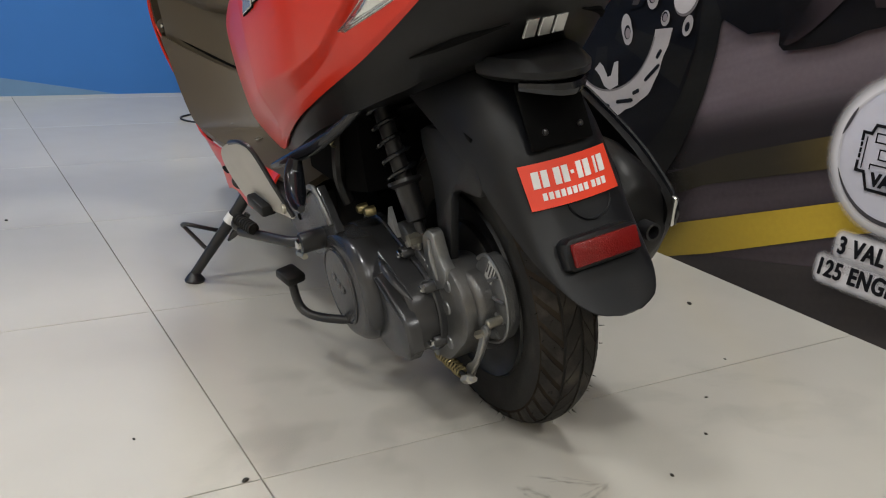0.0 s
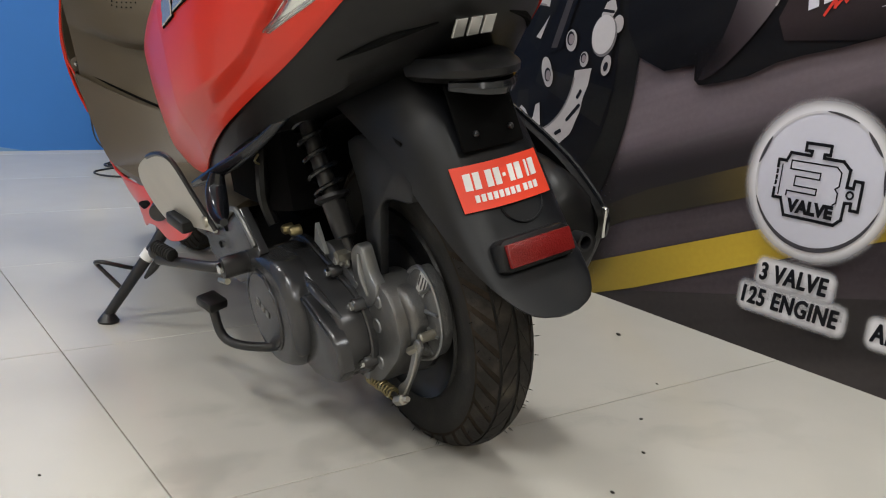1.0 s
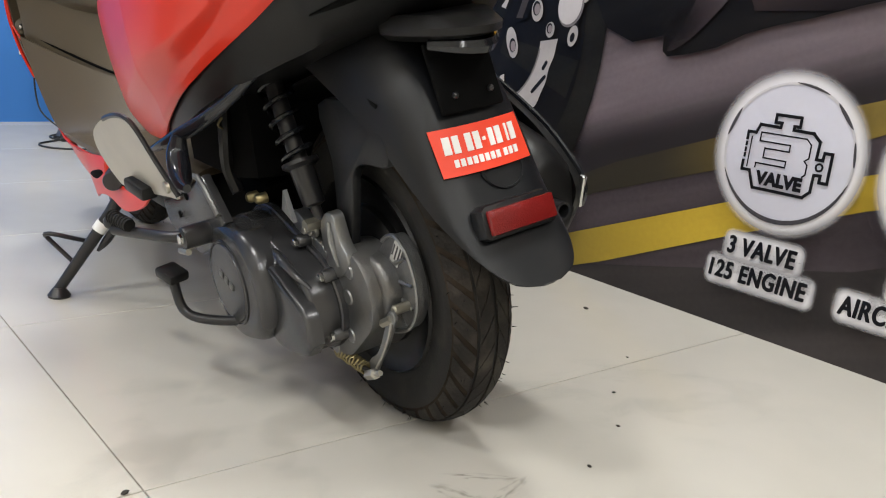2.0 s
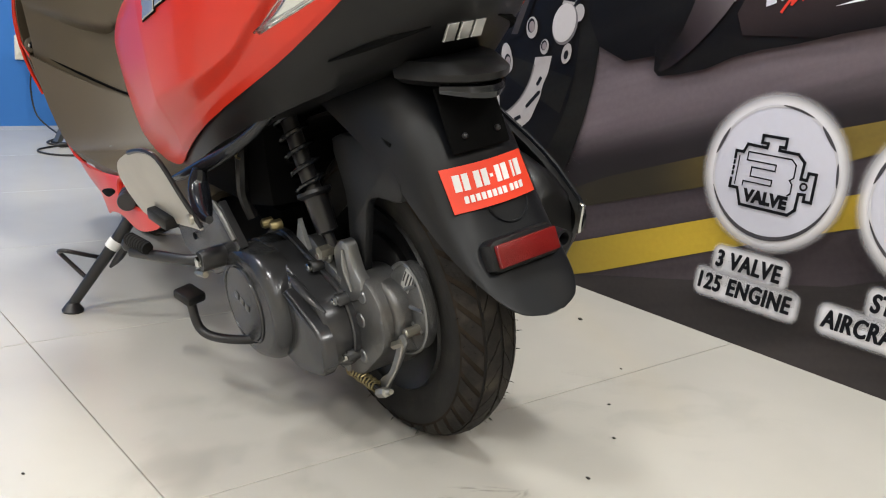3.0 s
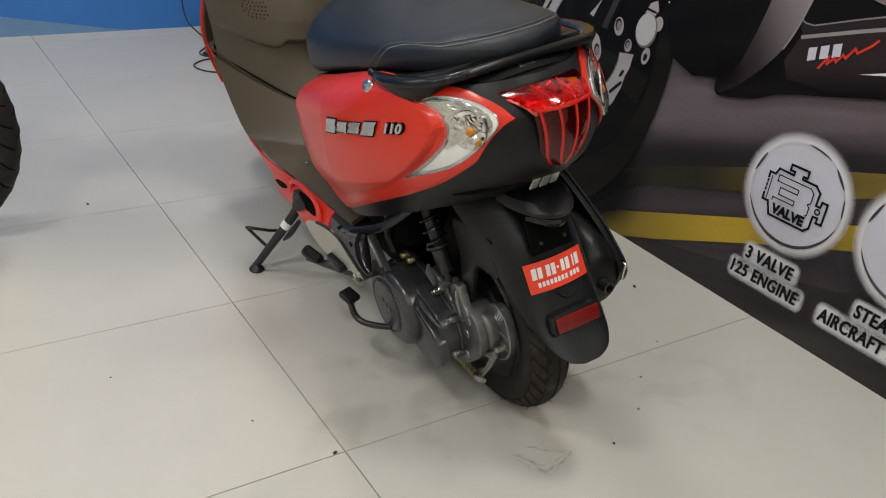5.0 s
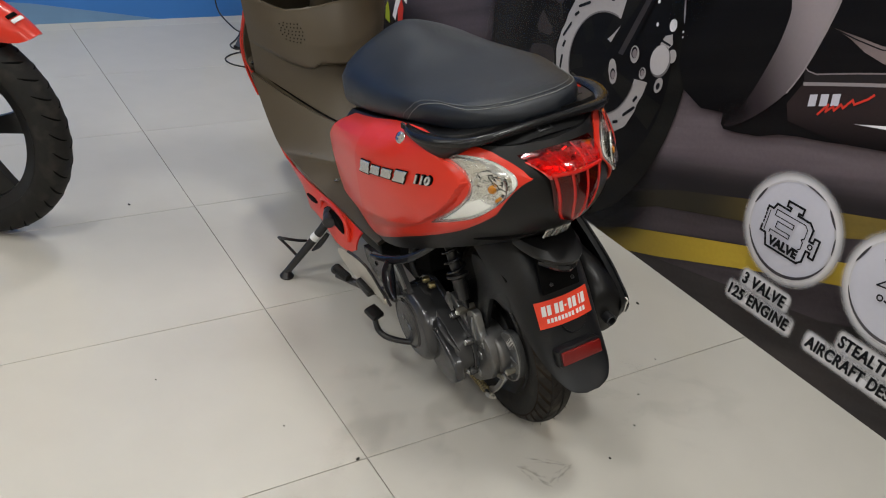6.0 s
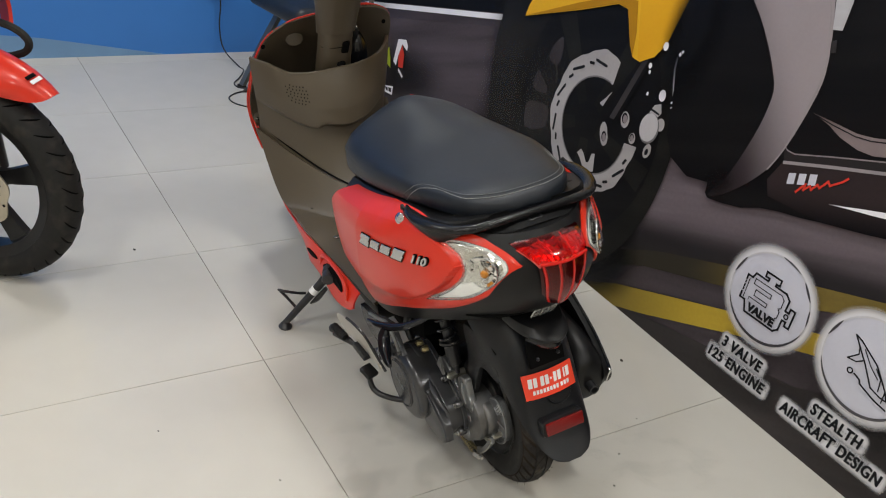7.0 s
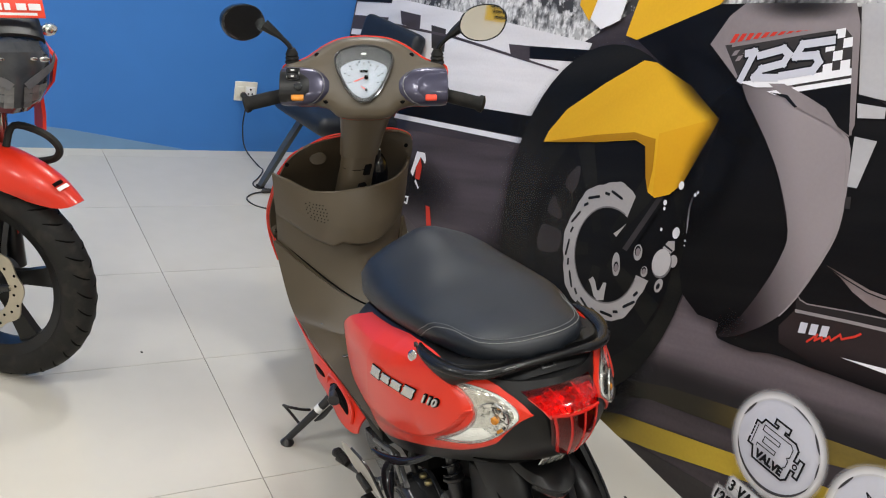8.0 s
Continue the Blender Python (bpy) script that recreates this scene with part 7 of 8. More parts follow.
def oval_ring(cx, cy, z, rx, ry, n=24, p=0.8):
    return [(cx + rx * math.copysign(abs(math.cos(2 * math.pi * k / n)) ** p, math.cos(2 * math.pi * k / n)), cy + ry * math.copysign(abs(math.sin(2 * math.pi * k / n)) ** p, math.sin(2 * math.pi * k / n)), z) for k in range(n)]


col = sp("column_cover", loft([oval_ring(x, y, z, rx, ry) for x, y, z, rx, ry in ((0.006, 1.065, 0.56, 0.056, 0.05), (0.006, 1.030, 0.65, 0.050, 0.048), (0.008, 0.985, 0.75, 0.047, 0.046), (0.008, 0.955, 0.82, 0.047, 0.044))]), BROWN, "brown steering column cover")
sp("key_switch", lathe([(0.013, 0), (0.013, 0.010), (0.007, 0.012)], 16, pose(0.012, 0.960, 0.705, 70, 0, 0)), DARK, "ignition switch", col)
sp("key_ring", lathe([(0.0135, 0), (0.0135, 0.003), (0.010, 0.004)], 16, pose(0.012, 0.955, 0.707, 70, 0, 0)), STEEL, "", col)
sp("column_slot", box(0.022, 0.012, 0.040, pose(0.022, 0.934, 0.765, 22, 6, 0), 0.005), DARK, "dark slot", col)
sp("hook_lid", lathe([(0.0, 0), (0.026, 0.0), (0.024, 0.003), (0.0, 0.004)], 20, Matrix.Translation((-0.085, 1.052, 0.77)) @ Euler((radians(75), 0, 0)).to_matrix().to_4x4() @ Matrix.Diagonal((1, 0.7, 1, 1)), False), BROWN, "small round lid", col)
sp("column_seam", sweep([(0.008 + 0.0480 * math.sin(radians(a)), 0.977 - 0.0475 * math.cos(radians(a)), 0.768) for a in range(-75, 76, 10)], 0.0011, 5, 1), DARK, "", col)
# black sheet added low in the pocket for the shade inside it
sp("pocket_floor", shell([[(p[0], y, p[2]) for p in [knee(k / 10, 0.70)] for y in (p[1] + 0.012, (p[1] + 1.135) / 2, 1.125)] for k in range(-8, 9)], 0.003), BLACK, "black sheet added to darken the glove pocket")
sp("wire_cover", ball(0.05, pose(0.098, 1.052, 0.700, -12, 0, 0) @ Matrix.Diagonal((0.62, 0.55, 1.25, 1)), 20, 14), BLACK_GLOSS, "glossy black cover over the wires")
harness = sp("wire_harness", sweep([(0.075, 1.03, 0.80), (0.085, 1.02, 0.77), (0.075, 1.04, 0.72), (0.09, 1.05, 0.66)], [0.010, 0.013, 0.011, 0.011], 8, 4), STEEL, "black wire harness")
for q in ((0.070, 1.016, 0.79), (0.088, 1.012, 0.785), (0.075, 1.010, 0.775)):
    sp("connector", ball(0.006, pose(*q), 8, 6), CHROME, "", harness)
FU = Vector((0, 0.62, 0.785))
FN = Vector((0, -0.785, 0.62))


def face(x, h, d=0.0):
    """Place on the dash: x across, h up the sloping face, d out of it towards the rider."""
    return Vector((x, -0.055, 0.016)) + FU * h + FN * d


HALF = [(0.0, 0.186), (0.035, 0.184), (0.070, 0.177), (0.105, 0.160), (0.130, 0.142), (0.152, 0.126), (0.180, 0.114), (0.206, 0.106), (0.213, 0.090), (0.208, 0.042), (0.196, 0.006), (0.165, -0.004), (0.125, -0.004), (0.090, -0.014), (0.070, -0.032), (0.035, -0.040), (0.0, -0.040)]
half = [(v.x, v.y) for v in spline([(a, b, 0) for a, b in HALF], 3)]
OUT = half + [(-a, b) for a, b in half[-2:0:-1]]


def out_ring(k, d, cy=0.075, up=0.0):
    return [face(a * k, cy + (b - cy) * k + up, d) for a, b in OUT]


cover = st("handlebar_cover", loft([out_ring(0.55, 0.012), out_ring(0.80, 0.009), out_ring(0.93, 0.002), out_ring(0.985, -0.008), out_ring(1.0, -0.022, up=0.003), out_ring(1.0, -0.045, up=0.010)]), BROWN, "brown handlebar cover", sharp=60)
st("front_rim", sweep([face(a * 1.012, b + 0.0135, -0.046) for a, b in [(-p, q) for p, q in half[27:0:-1]] + half[:28]], 0.0040, 8, 1), RED, "red front rim", cover)
st("front_cowl", loft([out_ring(1.0, -0.047, 0.15, 0.010), out_ring(0.94, -0.065, 0.16, 0.008), out_ring(0.72, -0.085, 0.15), out_ring(0.4, -0.10, 0.155), out_ring(0.1, -0.105, 0.155)]), RED, "red headlamp cowl", cover)
neck = [oval_ring(x, y, z, rx, ry) for x, y, z, rx, ry in ((-0.026, 0.078, -0.175, 0.054, 0.046), (-0.012, 0.042, -0.10, 0.060, 0.047), (-0.002, 0.014, -0.045, 0.068, 0.048), (0.0, -0.008, 0.0, 0.080, 0.040), (0.0, 0.0, 0.05, 0.084, 0.030))]
st("column_neck", loft(neck), BROWN, "brown handlebar neck")
# shield-shaped instrument
GX = Matrix(((1, 0, 0, 0), (0, FU.y, FN.y, 0), (0, FU.z, FN.z, 0), (0, 0, 0, 1)))
GM = Matrix.Translation(face(0, 0.072, 0.0145)) @ GX @ Matrix.Diagonal((1.05, 1.2, 1, 1))
g_out = [(-0.070, 0.030), (-0.062, 0.048), (-0.030, 0.060), (0.0, 0.063), (0.030, 0.060), (0.062, 0.048), (0.070, 0.030), (0.062, 0.002), (0.043, -0.034), (0.022, -0.056), (0.0, -0.064), (-0.022, -0.056), (-0.043, -0.034), (-0.062, 0.002)]
g_s = [(v.x, v.y) for v in spline([(a, b, 0) for a, b in g_out], 4, True)]
BEZEL = material("dark_chrome", (0.16, 0.16, 0.165), 0.14, metal=1.0, vary=0.1)
gauge = st("instrument", moved(prism(g_s, 0.006, Matrix(), 0.001), GM), DARK, "shield-shaped speedometer with a white dial", cover)
st("bezel", sweep([GM @ Vector((a, b, 0.006)) for a, b in g_s], 0.0030, 8, 1, True), BEZEL, "dark chrome bezel", gauge)
DIAL_INK = material("dial_white", (0.25, 0.275, 0.315), 0.6, vary=0.03, spec=0.2)
DIAL_TOP = material("dial_grey", (0.030, 0.033, 0.037), 0.28, vary=0.1)
DIAL = [(-0.060, 0.010), (-0.044, 0.026), (-0.016, 0.034), (0.016, 0.034), (0.044, 0.026), (0.060, 0.010), (0.042, -0.028), (0.021, -0.050), (0.0, -0.058), (-0.021, -0.050), (-0.042, -0.028)]
st("dial", moved(prism([(v.x, v.y) for v in spline([(a * 0.95, b * 0.92 - 0.002, 0) for a, b in DIAL], 4, True)], 0.0015, pose(0, 0, 0.0062)), GM), DIAL_INK, "white dial face", gauge)
st("dial_surround", moved(prism([(a * 0.96, b * 0.96) for a, b in g_s], 0.0010, pose(0, 0, 0.0055)), GM), DIAL_TOP, "grey dial surround", gauge)
st("maker_bar", moved(box(0.012, 0.0035, 0.0006, pose(0, 0.044, 0.0070)), GM), WHITE, "", gauge)
for k in range(8):
    a = radians(196 - 212 * k / 7)
    st("dial_figure", moved(box(0.0055, 0.0030, 0.0005, pose(0.047 * math.cos(a), -0.010 + 0.038 * math.sin(a) * 0.95, 0.0081)), GM), DIAL_TOP, "", gauge)
for k in range(9):
    a = radians(200 - 220 * k / 8)
    st("dial_tick", moved(box(0.006, 0.0016, 0.0006, pose(0.036 * math.cos(a), -0.010 + 0.032 * math.sin(a), 0.0081, 0, 0, math.degrees(a))), GM), DARK, "", gauge)
st("needle", moved(box(0.026, 0.0018, 0.0012, pose(-0.012, -0.015, 0.0090, 0, 0, 20)), GM), STICKER, "red needle", gauge)
st("needle", moved(box(0.014, 0.0014, 0.0012, pose(0.0, -0.034, 0.0090, 0, 0, -35)), GM), STICKER, "red needle", gauge)
st("odometer", moved(box(0.020, 0.005, 0.0008, pose(0, 0.004, 0.0081)), GM), DARK, "", gauge)
for q in ((0.006, -0.010, 0.005), (0.006, -0.038, 0.003)):
    st("hub", moved(lathe([(q[2], 0), (q[2], 0.003)], 12, pose(q[0], q[1], 0.0085)), GM), DARK, "", gauge)
glass_ob = st("glass", moved(prism([(a * 0.97, b * 0.97) for a, b in g_s], 0.0012, pose(0, 0, 0.0112)), GM), LENS_CLEAR, "clear instrument glass", gauge)
glass_ob.visible_shadow = False
for sx, sh in ((-0.122, 0.128), (0.122, 0.128), (-0.098, 0.004), (0.098, 0.004)):
    st("screw", moved(lathe([(0.0, 0.0), (0.0068, 0.0), (0.0068, 0.003), (0.0, 0.004)], 12, Matrix(), False), Matrix.Translation(face(sx, sh, 0.002)) @ GX), DARK, "", cover)
# switch pods, grips, levers, mirrors
POD = material("switch_pod_grey", (0.052, 0.050, 0.085), 0.33, metal=0.45, vary=0.12, coat=0.2)
ORANGE = material("orange_switch", (0.70, 0.26, 0.015), 0.4)
for sgn in (-1, 1):
    pod = st("switch_pod", loft([[face(sgn * x, 0.043 + k * 0.050 * math.copysign(abs(math.sin(t)) ** 0.8, math.sin(t)), 0.002 + k * 0.026 * math.copysign(abs(math.cos(t)) ** 0.7, math.cos(t))) for t in [2 * math.pi * q / 24 for q in range(24)]] for x, k in ((0.080, 0.06), (0.090, 0.42), (0.108, 0.74), (0.130, 0.93), (0.160, 1.0), (0.195, 1.0), (0.212, 0.94), (0.216, 0.6))]), POD, "grey handlebar switch pod", cover)
    tr = [face(sgn * (0.150 - 0.050 * math.cos(radians(a))), 0.040 + 0.048 * math.sin(radians(a)), 0.0285 - 0.020 * abs(math.sin(radians(a))) ** 3) for a in range(-80, 81, 16)]
    st("pod_trim", sweep(tr, 0.0011, 6, 2), FRAME, "bright edge", pod)
    blk = [[face(sgn * x, 0.040 + k * 0.044 * math.sin(t), 0.012 + k * 0.020 * math.cos(t)) for t in [2 * math.pi * q / 20 for q in range(20)]] for x, k in ((0.128, 0.30), (0.140, 0.80), (0.160, 0.98), (0.200, 1.0), (0.214, 0.95))]
    st("switch_panel", loft(blk), (BLACK if sgn < 0 else POD), "moulded switch block", pod)
    if sgn < 0:
        st("switch", moved(box(0.036, 0.034, 0.010, Matrix(), 0.004), Matrix.Translation(face(-0.180, 0.066, 0.030)) @ GX), BLACK_GLOSS, "", pod)
        for dh in (0.058, 0.074):
            st("switch", moved(box(0.026, 0.012, 0.006, Matrix(), 0.003), Matrix.Translation(face(-0.180, dh, 0.036)) @ GX), BLACK, "", pod)
            st("print_bar", moved(box(0.008, 0.003, 0.0008, Matrix()), Matrix.Translation(face(-0.180, dh, 0.0394)) @ GX), WHITE, "", pod)
        st("horn_button", moved(lathe([(0.011, 0), (0.011, 0.006), (0.008, 0.008)], 16), Matrix.Translation(face(-0.166, 0.032, 0.030)) @ GX), BLACK_GLOSS, "", pod)
        st("switch", moved(box(0.032, 0.015, 0.012, Matrix(), 0.004), Matrix.Translation(face(-0.168, 0.006, 0.024)) @ GX), ORANGE, "orange turn switch", pod)
    else:
        st("switch", moved(box(0.030, 0.016, 0.012, Matrix(), 0.004), Matrix.Translation(face(0.172, 0.006, 0.024)) @ GX), STICKER, "red starter switch", pod)
    st("grip", moved(lathe([(0.014, 0.0), (0.022, 0.003), (0.022, 0.008), (0.0175, 0.012), (0.0185, 0.05), (0.0180, 0.092), (0.0225, 0.098), (0.0225, 0.108), (0.012, 0.112)], 18), Matrix.Translation((sgn * 0.205, -0.014, 0.024)) @ Vector((sgn * 0.96, -0.24, -0.16)).to_track_quat("Z", "Y").to_matrix().to_4x4()), RUBBER, "black rubber handlebar grip")
    st("lever", sweep([(sgn * 0.20, 0.050, 0.000), (sgn * 0.235, 0.055, -0.006), (sgn * 0.28, 0.040, -0.016), (sgn * 0.30, 0.034, -0.020)], [0.008, 0.006, 0.005, 0.007], 8, 4), BLACK_GLOSS, "black brake lever")
    b0 = face(sgn * 0.190, 0.112, -0.040)
    st("mirror_boot", lathe([(0.014, -0.004), (0.0195, 0.002), (0.016, 0.008), (0.0195, 0.014), (0.016, 0.020), (0.018, 0.026), (0.015, 0.031), (0.017, 0.035), (0.010, 0.050)], 16, Matrix.Translation(b0)), RUBBER, "ribbed rubber boot")
    st("mirror_stalk", sweep([b0 + Vector((0, 0, 0.03)), b0 + Vector((sgn * 0.004, 0, 0.055)), b0 + Vector((sgn * 0.024, 0.0, 0.078)), b0 + Vector((sgn * 0.044, 0.002, 0.094)), b0 + Vector((sgn * 0.066, 0.006, 0.110))], [0.007, 0.007, 0.007, 0.012, 0.016], 8, 4), BLACK, "black mirror stalk")
    MM = Matrix.Translation(b0 + Vector((sgn * 0.112, -0.015, 0.124))) @ Euler((radians(MIRROR_TILT[sgn][0]), 0, radians(MIRROR_TILT[sgn][1]))).to_matrix().to_4x4()
    mo = [(sgn * a, b) for a, b in ((-0.058, -0.014), (-0.046, 0.022), (-0.012, 0.042), (0.034, 0.044), (0.062, 0.026), (0.064, -0.004), (0.044, -0.034), (0.004, -0.048), (-0.038, -0.040))]
    ms = [(v.x, v.y) for v in spline([(a, b, 0) for a, b in mo], 4, True)]
    mr_ = st("mirror", moved(loft([[(a * s, b * s, d) for a, b in ms] for s, d in ((0.5, -0.030), (0.85, -0.024), (1.0, -0.008), (1.0, 0.004), (0.96, 0.006))]), MM), BLACK_GLOSS, "black oval mirror housing")
    st("mirror_glass", moved(prism([(a * 0.93, b * 0.93) for a, b in ms], 0.002, pose(0, 0, 0.0055)), MM), MIRROR, "mirror glass", mr_)
# front mudguard over the front wheel
fg = []
for i in range(15):
    a = radians(20 + 140 * i / 14)
    fg.append([(0.062 * math.sin(radians(k * 12)) / math.sin(radians(72)), 1.25 + (0.20 + 0.045 * math.cos(radians(k * 12))) * math.cos(a), 0.217 + (0.20 + 0.045 * math.cos(radians(k * 12))) * math.sin(a)) for k in range(-6, 7)])
sp("front_mudguard", shell(fg, 0.004), RED, "red front mudguard")
sp("fork_leg", sweep([(-0.075, 1.25, 0.217), (-0.07, 1.17, 0.40), (-0.06, 1.05, 0.62)], 0.016, 10, 3), STEEL)
sp("fork_leg", sweep([(0.075, 1.25, 0.217), (0.07, 1.17, 0.40), (0.06, 1.05, 0.62)], 0.016, 10, 3), STEEL)

# ---- red motorcycle parked beside, front wheel turned to the room ----
BIKE = pose(-0.588, 1.262, 0.0, 0, 0, -42)
bike = thing("motorcycle", BIKE, "red sports motorcycle with a front disc brake", "motorcycle")
BR = 0.30
DISC_STEEL = material("disc_steel", (0.50, 0.45, 0.36), 0.32, metal=0.9, vary=0.12)
DARK_LENS = material("dark_lamp", (0.045, 0.048, 0.055), 0.10, vary=0.4, scale=25)


def bp(name, bm, mat, label="", parent=None, sharp=38):
    return part(name, bm, mat, parent or bike, label, sharp)


hubm = pose(0, 0, BR, 90, 0, 0)
prof = []
for k in range(-8, 9):
    a = radians(k * 14)
    prof.append((BR - 0.048 + 0.048 * math.cos(a), 0.050 * math.sin(a)))
prof = [(0.222, -0.036)] + prof + [(0.222, 0.036)]
bw = bp("front_wheel", lathe([(0.222, -0.038), (0.226, -0.040), (0.226, -0.032), (0.206, -0.026), (0.200, 0.0), (0.206, 0.026), (0.226, 0.032), (0.226, 0.040), (0.222, 0.038), (0.196, 0.028), (0.190, 0.0), (0.196, -0.028), (0.222, -0.038)], 56, hubm, False), RIM, "black five-spoke front wheel")
bp("tyre", lathe(prof + [prof[0]], 72, hubm, False), RUBBER, "black ribbed tyre", bw)
gr = []
for i in range(34):
    th = 2 * math.pi * i / 34
    for sgn in (-1, 1):
        pts = []
        for u in range(6):
            a = radians(sgn * (6 + 50 * u / 5))
            t2 = th + (0.09 if sgn > 0 else 0.0) + 0.10 * (u / 5) ** 1.6
            rr = BR - 0.048 + 0.0470 * math.cos(a)
            pts.append(hubm @ Vector((rr * math.cos(t2), rr * math.sin(t2), 0.0490 * math.sin(a))))
        gr.append(sweep(pts, [0.0016, 0.0028, 0.003, 0.003, 0.0026, 0.0014], 5, 1))
tagged(bp("tread_groove", join(*gr), DARK, "", bw), kind="stuff")
for i in range(5):
    a = 2 * math.pi * i / 5 + 0.30
    c, s = math.cos(a), math.sin(a)
    bp("spoke", loft([[hubm @ Vector((r * c - w * s * q, r * s + w * c * q, d)) for q, d in ((-1, -0.012), (1, -0.012), (1, 0.012), (-1, 0.012))] for r, w in ((0.03, 0.022), (0.10, 0.020), (0.17, 0.028), (0.203, 0.034))]), RIM, "", bw)
bp("hub", lathe([(0.030, -0.055), (0.045, -0.045), (0.045, 0.045), (0.030, 0.055)], 24, hubm), STEEL, "", bw)
dv = []
for k in range(72):
    a = 2 * math.pi * k / 72
    r = 0.128 + 0.005 * math.sin(a * 9)
    dv.append((r * math.cos(a), r * math.sin(a)))
dm = pose(0, -0.058, BR, 90, 0, 0)
inner_r = [(0.086 * math.cos(2 * math.pi * k / 72), 0.086 * math.sin(2 * math.pi * k / 72)) for k in range(72)]
verts = [(x, y, z) for z in (0, 0.004) for x, y in dv + inner_r]
faces = []
for k in range(72):
    n = (k + 1) % 72
    faces += [(k, n, 72 + n, 72 + k), (144 + k, 144 + 72 + k, 144 + 72 + n, 144 + n), (k, 144 + k, 144 + n, n), (72 + k, 72 + n, 216 + n, 216 + k)]
disc = bp("brake_disc", moved(from_faces(verts, faces), dm), DISC_STEEL, "wavy steel brake disc")
for k in range(24):
    a = 2 * math.pi * k / 24
    r = 0.100 + 0.008 * (k % 3)
    bp("disc_hole", lathe([(0.0, 0.0), (0.0042, 0.0), (0.0042, 0.001), (0.0, 0.001)], 8, dm @ pose(r * math.cos(a), r * math.sin(a), 0.0041), False), DARK, "", disc)
for k in range(5):
    a = 2 * math.pi * k / 5
    bp("carrier_arm", sweep([dm @ Vector((0.03 * math.cos(a), 0.03 * math.sin(a), 0.004)), dm @ Vector((0.09 * math.cos(a + 0.2), 0.09 * math.sin(a + 0.2), 0.003))], [0.014, 0.009], 8, 1), STEEL, "", disc)
    bp("rivet", lathe([(0.007, 0), (0.007, 0.004)], 10, dm @ pose(0.086 * math.cos(a + 0.2), 0.086 * math.sin(a + 0.2), 0.004)), ZINC, "", disc)
bp("sensor_ring", lathe([(0.030, 0.004), (0.052, 0.004), (0.052, 0.010), (0.030, 0.010)], 32, dm), CASE, "", disc)
# fork, mudguard
for sy in (-0.085, 0.085):
    fk = bp("fork_leg", sweep([(0.0, sy, BR), (-0.03, sy, 0.50), (-0.042, sy, 0.58)], [0.026, 0.027, 0.026], 14, 3), STEEL, "black fork slider")
    bp("fork_tube", sweep([(-0.038, sy, 0.56), (-0.070, sy, 0.92)], 0.0185, 14, 1), CHROME, "chrome fork tube", fk)
mg = []
for i in range(25):
    row = []
    for k in range(-8, 9):
        b = radians(k * 10.5)
        a = radians(48.5 + 106.5 * i / 24 + 16 * (k / 8) ** 4 * (1 - i / 24))
        tip = min(1, ((i + 2.8) / 6)) ** 0.5
        rr = BR - 0.022 + 0.098 * math.cos(b)
        row.append((rr * math.cos(a) * 1.02, 0.070 * math.sin(b) / math.sin(radians(84)) * tip, BR + 0.018 + rr * math.sin(a)))
    mg.append(row)
guard2 = bp("front_mudguard", shell(mg, 0.004), RED, "glossy red front mudguard")
for sgn in (-1, 1):
    bp("mudguard_leg", loft([[(x0, sgn * 0.075, z0), (x1, sgn * 0.075, z0), (x1, sgn * 0.083, z0), (x0, sgn * 0.083, z0)] for x0, x1, z0 in ((-0.13, 0.03, 0.56), (-0.11, 0.02, 0.46), (-0.06, 0.0, 0.36))]), RED, "red mudguard side leg", guard2)


def guard_at(deg, y, lift):
    a, rr = radians(deg), BR + 0.076 + lift - 4.0 * y * y
    return (rr * math.cos(a) * 1.02, y, BR + 0.018 + rr * math.sin(a))


for d0, d1, y0, y1, mat in ((56.0, 57.6, -0.036, 0.000, WHITE), (58.4, 59.9, -0.036, -0.006, DARK)):
    bp("badge_bar", loft([[guard_at(d, y, h) for d, h in ((d0, 0.001), (d1, 0.001), (d1, 0.004), (d0, 0.004))] for y in (y0, (y0 + y1) / 2, y1)]), mat, "", guard2)
bp("hose", sweep([(0.03, 0.0, 0.690), (0.03, 0.03, 0.742), (0.10, 0.05, 0.735), (0.145, 0.055, 0.706), (0.135, 0.055, 0.672), (0.07, 0.05, 0.645)], 0.010, 8, 5), RUBBER, "black brake hose loop")
# lamp unit with side cowls
HR = Matrix.Translation((-0.012, 0.018, 0)) @ Euler((0, 0, radians(-30))).to_matrix().to_4x4() @ Matrix.Translation((0, 0, 0.198)) @ Matrix.Diagonal((1, 1, 0.80, 1))


def bl(name, bm, mat, label="", parent=None, sharp=38):
    return bp(name, moved(bm, HR), mat, label, parent, sharp)


LAMP = [(0.0, 0.992), (0.085, 0.985), (0.128, 0.945), (0.150, 0.885), (0.140, 0.815), (0.095, 0.765), (0.045, 0.742), (0.0, 0.738)]
lamp_o = LAMP + [(-a, b) for a, b in LAMP[-2:0:-1]]
lampb = bl("headlamp", loft([[(x - 0.10 * (a * k / 0.15) ** 2, a * k, 0.87 + (b - 0.87) * k) for a, b in lamp_o] for x, k in ((-0.06, 1.0), (0.06, 1.0), (0.10, 0.90), (0.122, 0.70), (0.130, 0.40), (0.132, 0.08))]), DARK_LENS, "dark glossy headlamp unit", None, 24)


def lamp_x(y, z):
    return 0.136 - 0.10 * (y / 0.15) ** 2 - 0.9 * max(0, math.hypot(y * 0.9, z - 0.87) - 0.05) ** 1.6


def lamp_patch(name, pts, mat, lift=0.003):
    bl(name, loft([[(lamp_x(a, b) + d, a, b) for a, b in pts] for d in (0.0, lift)]), mat, "", lampb, 20)


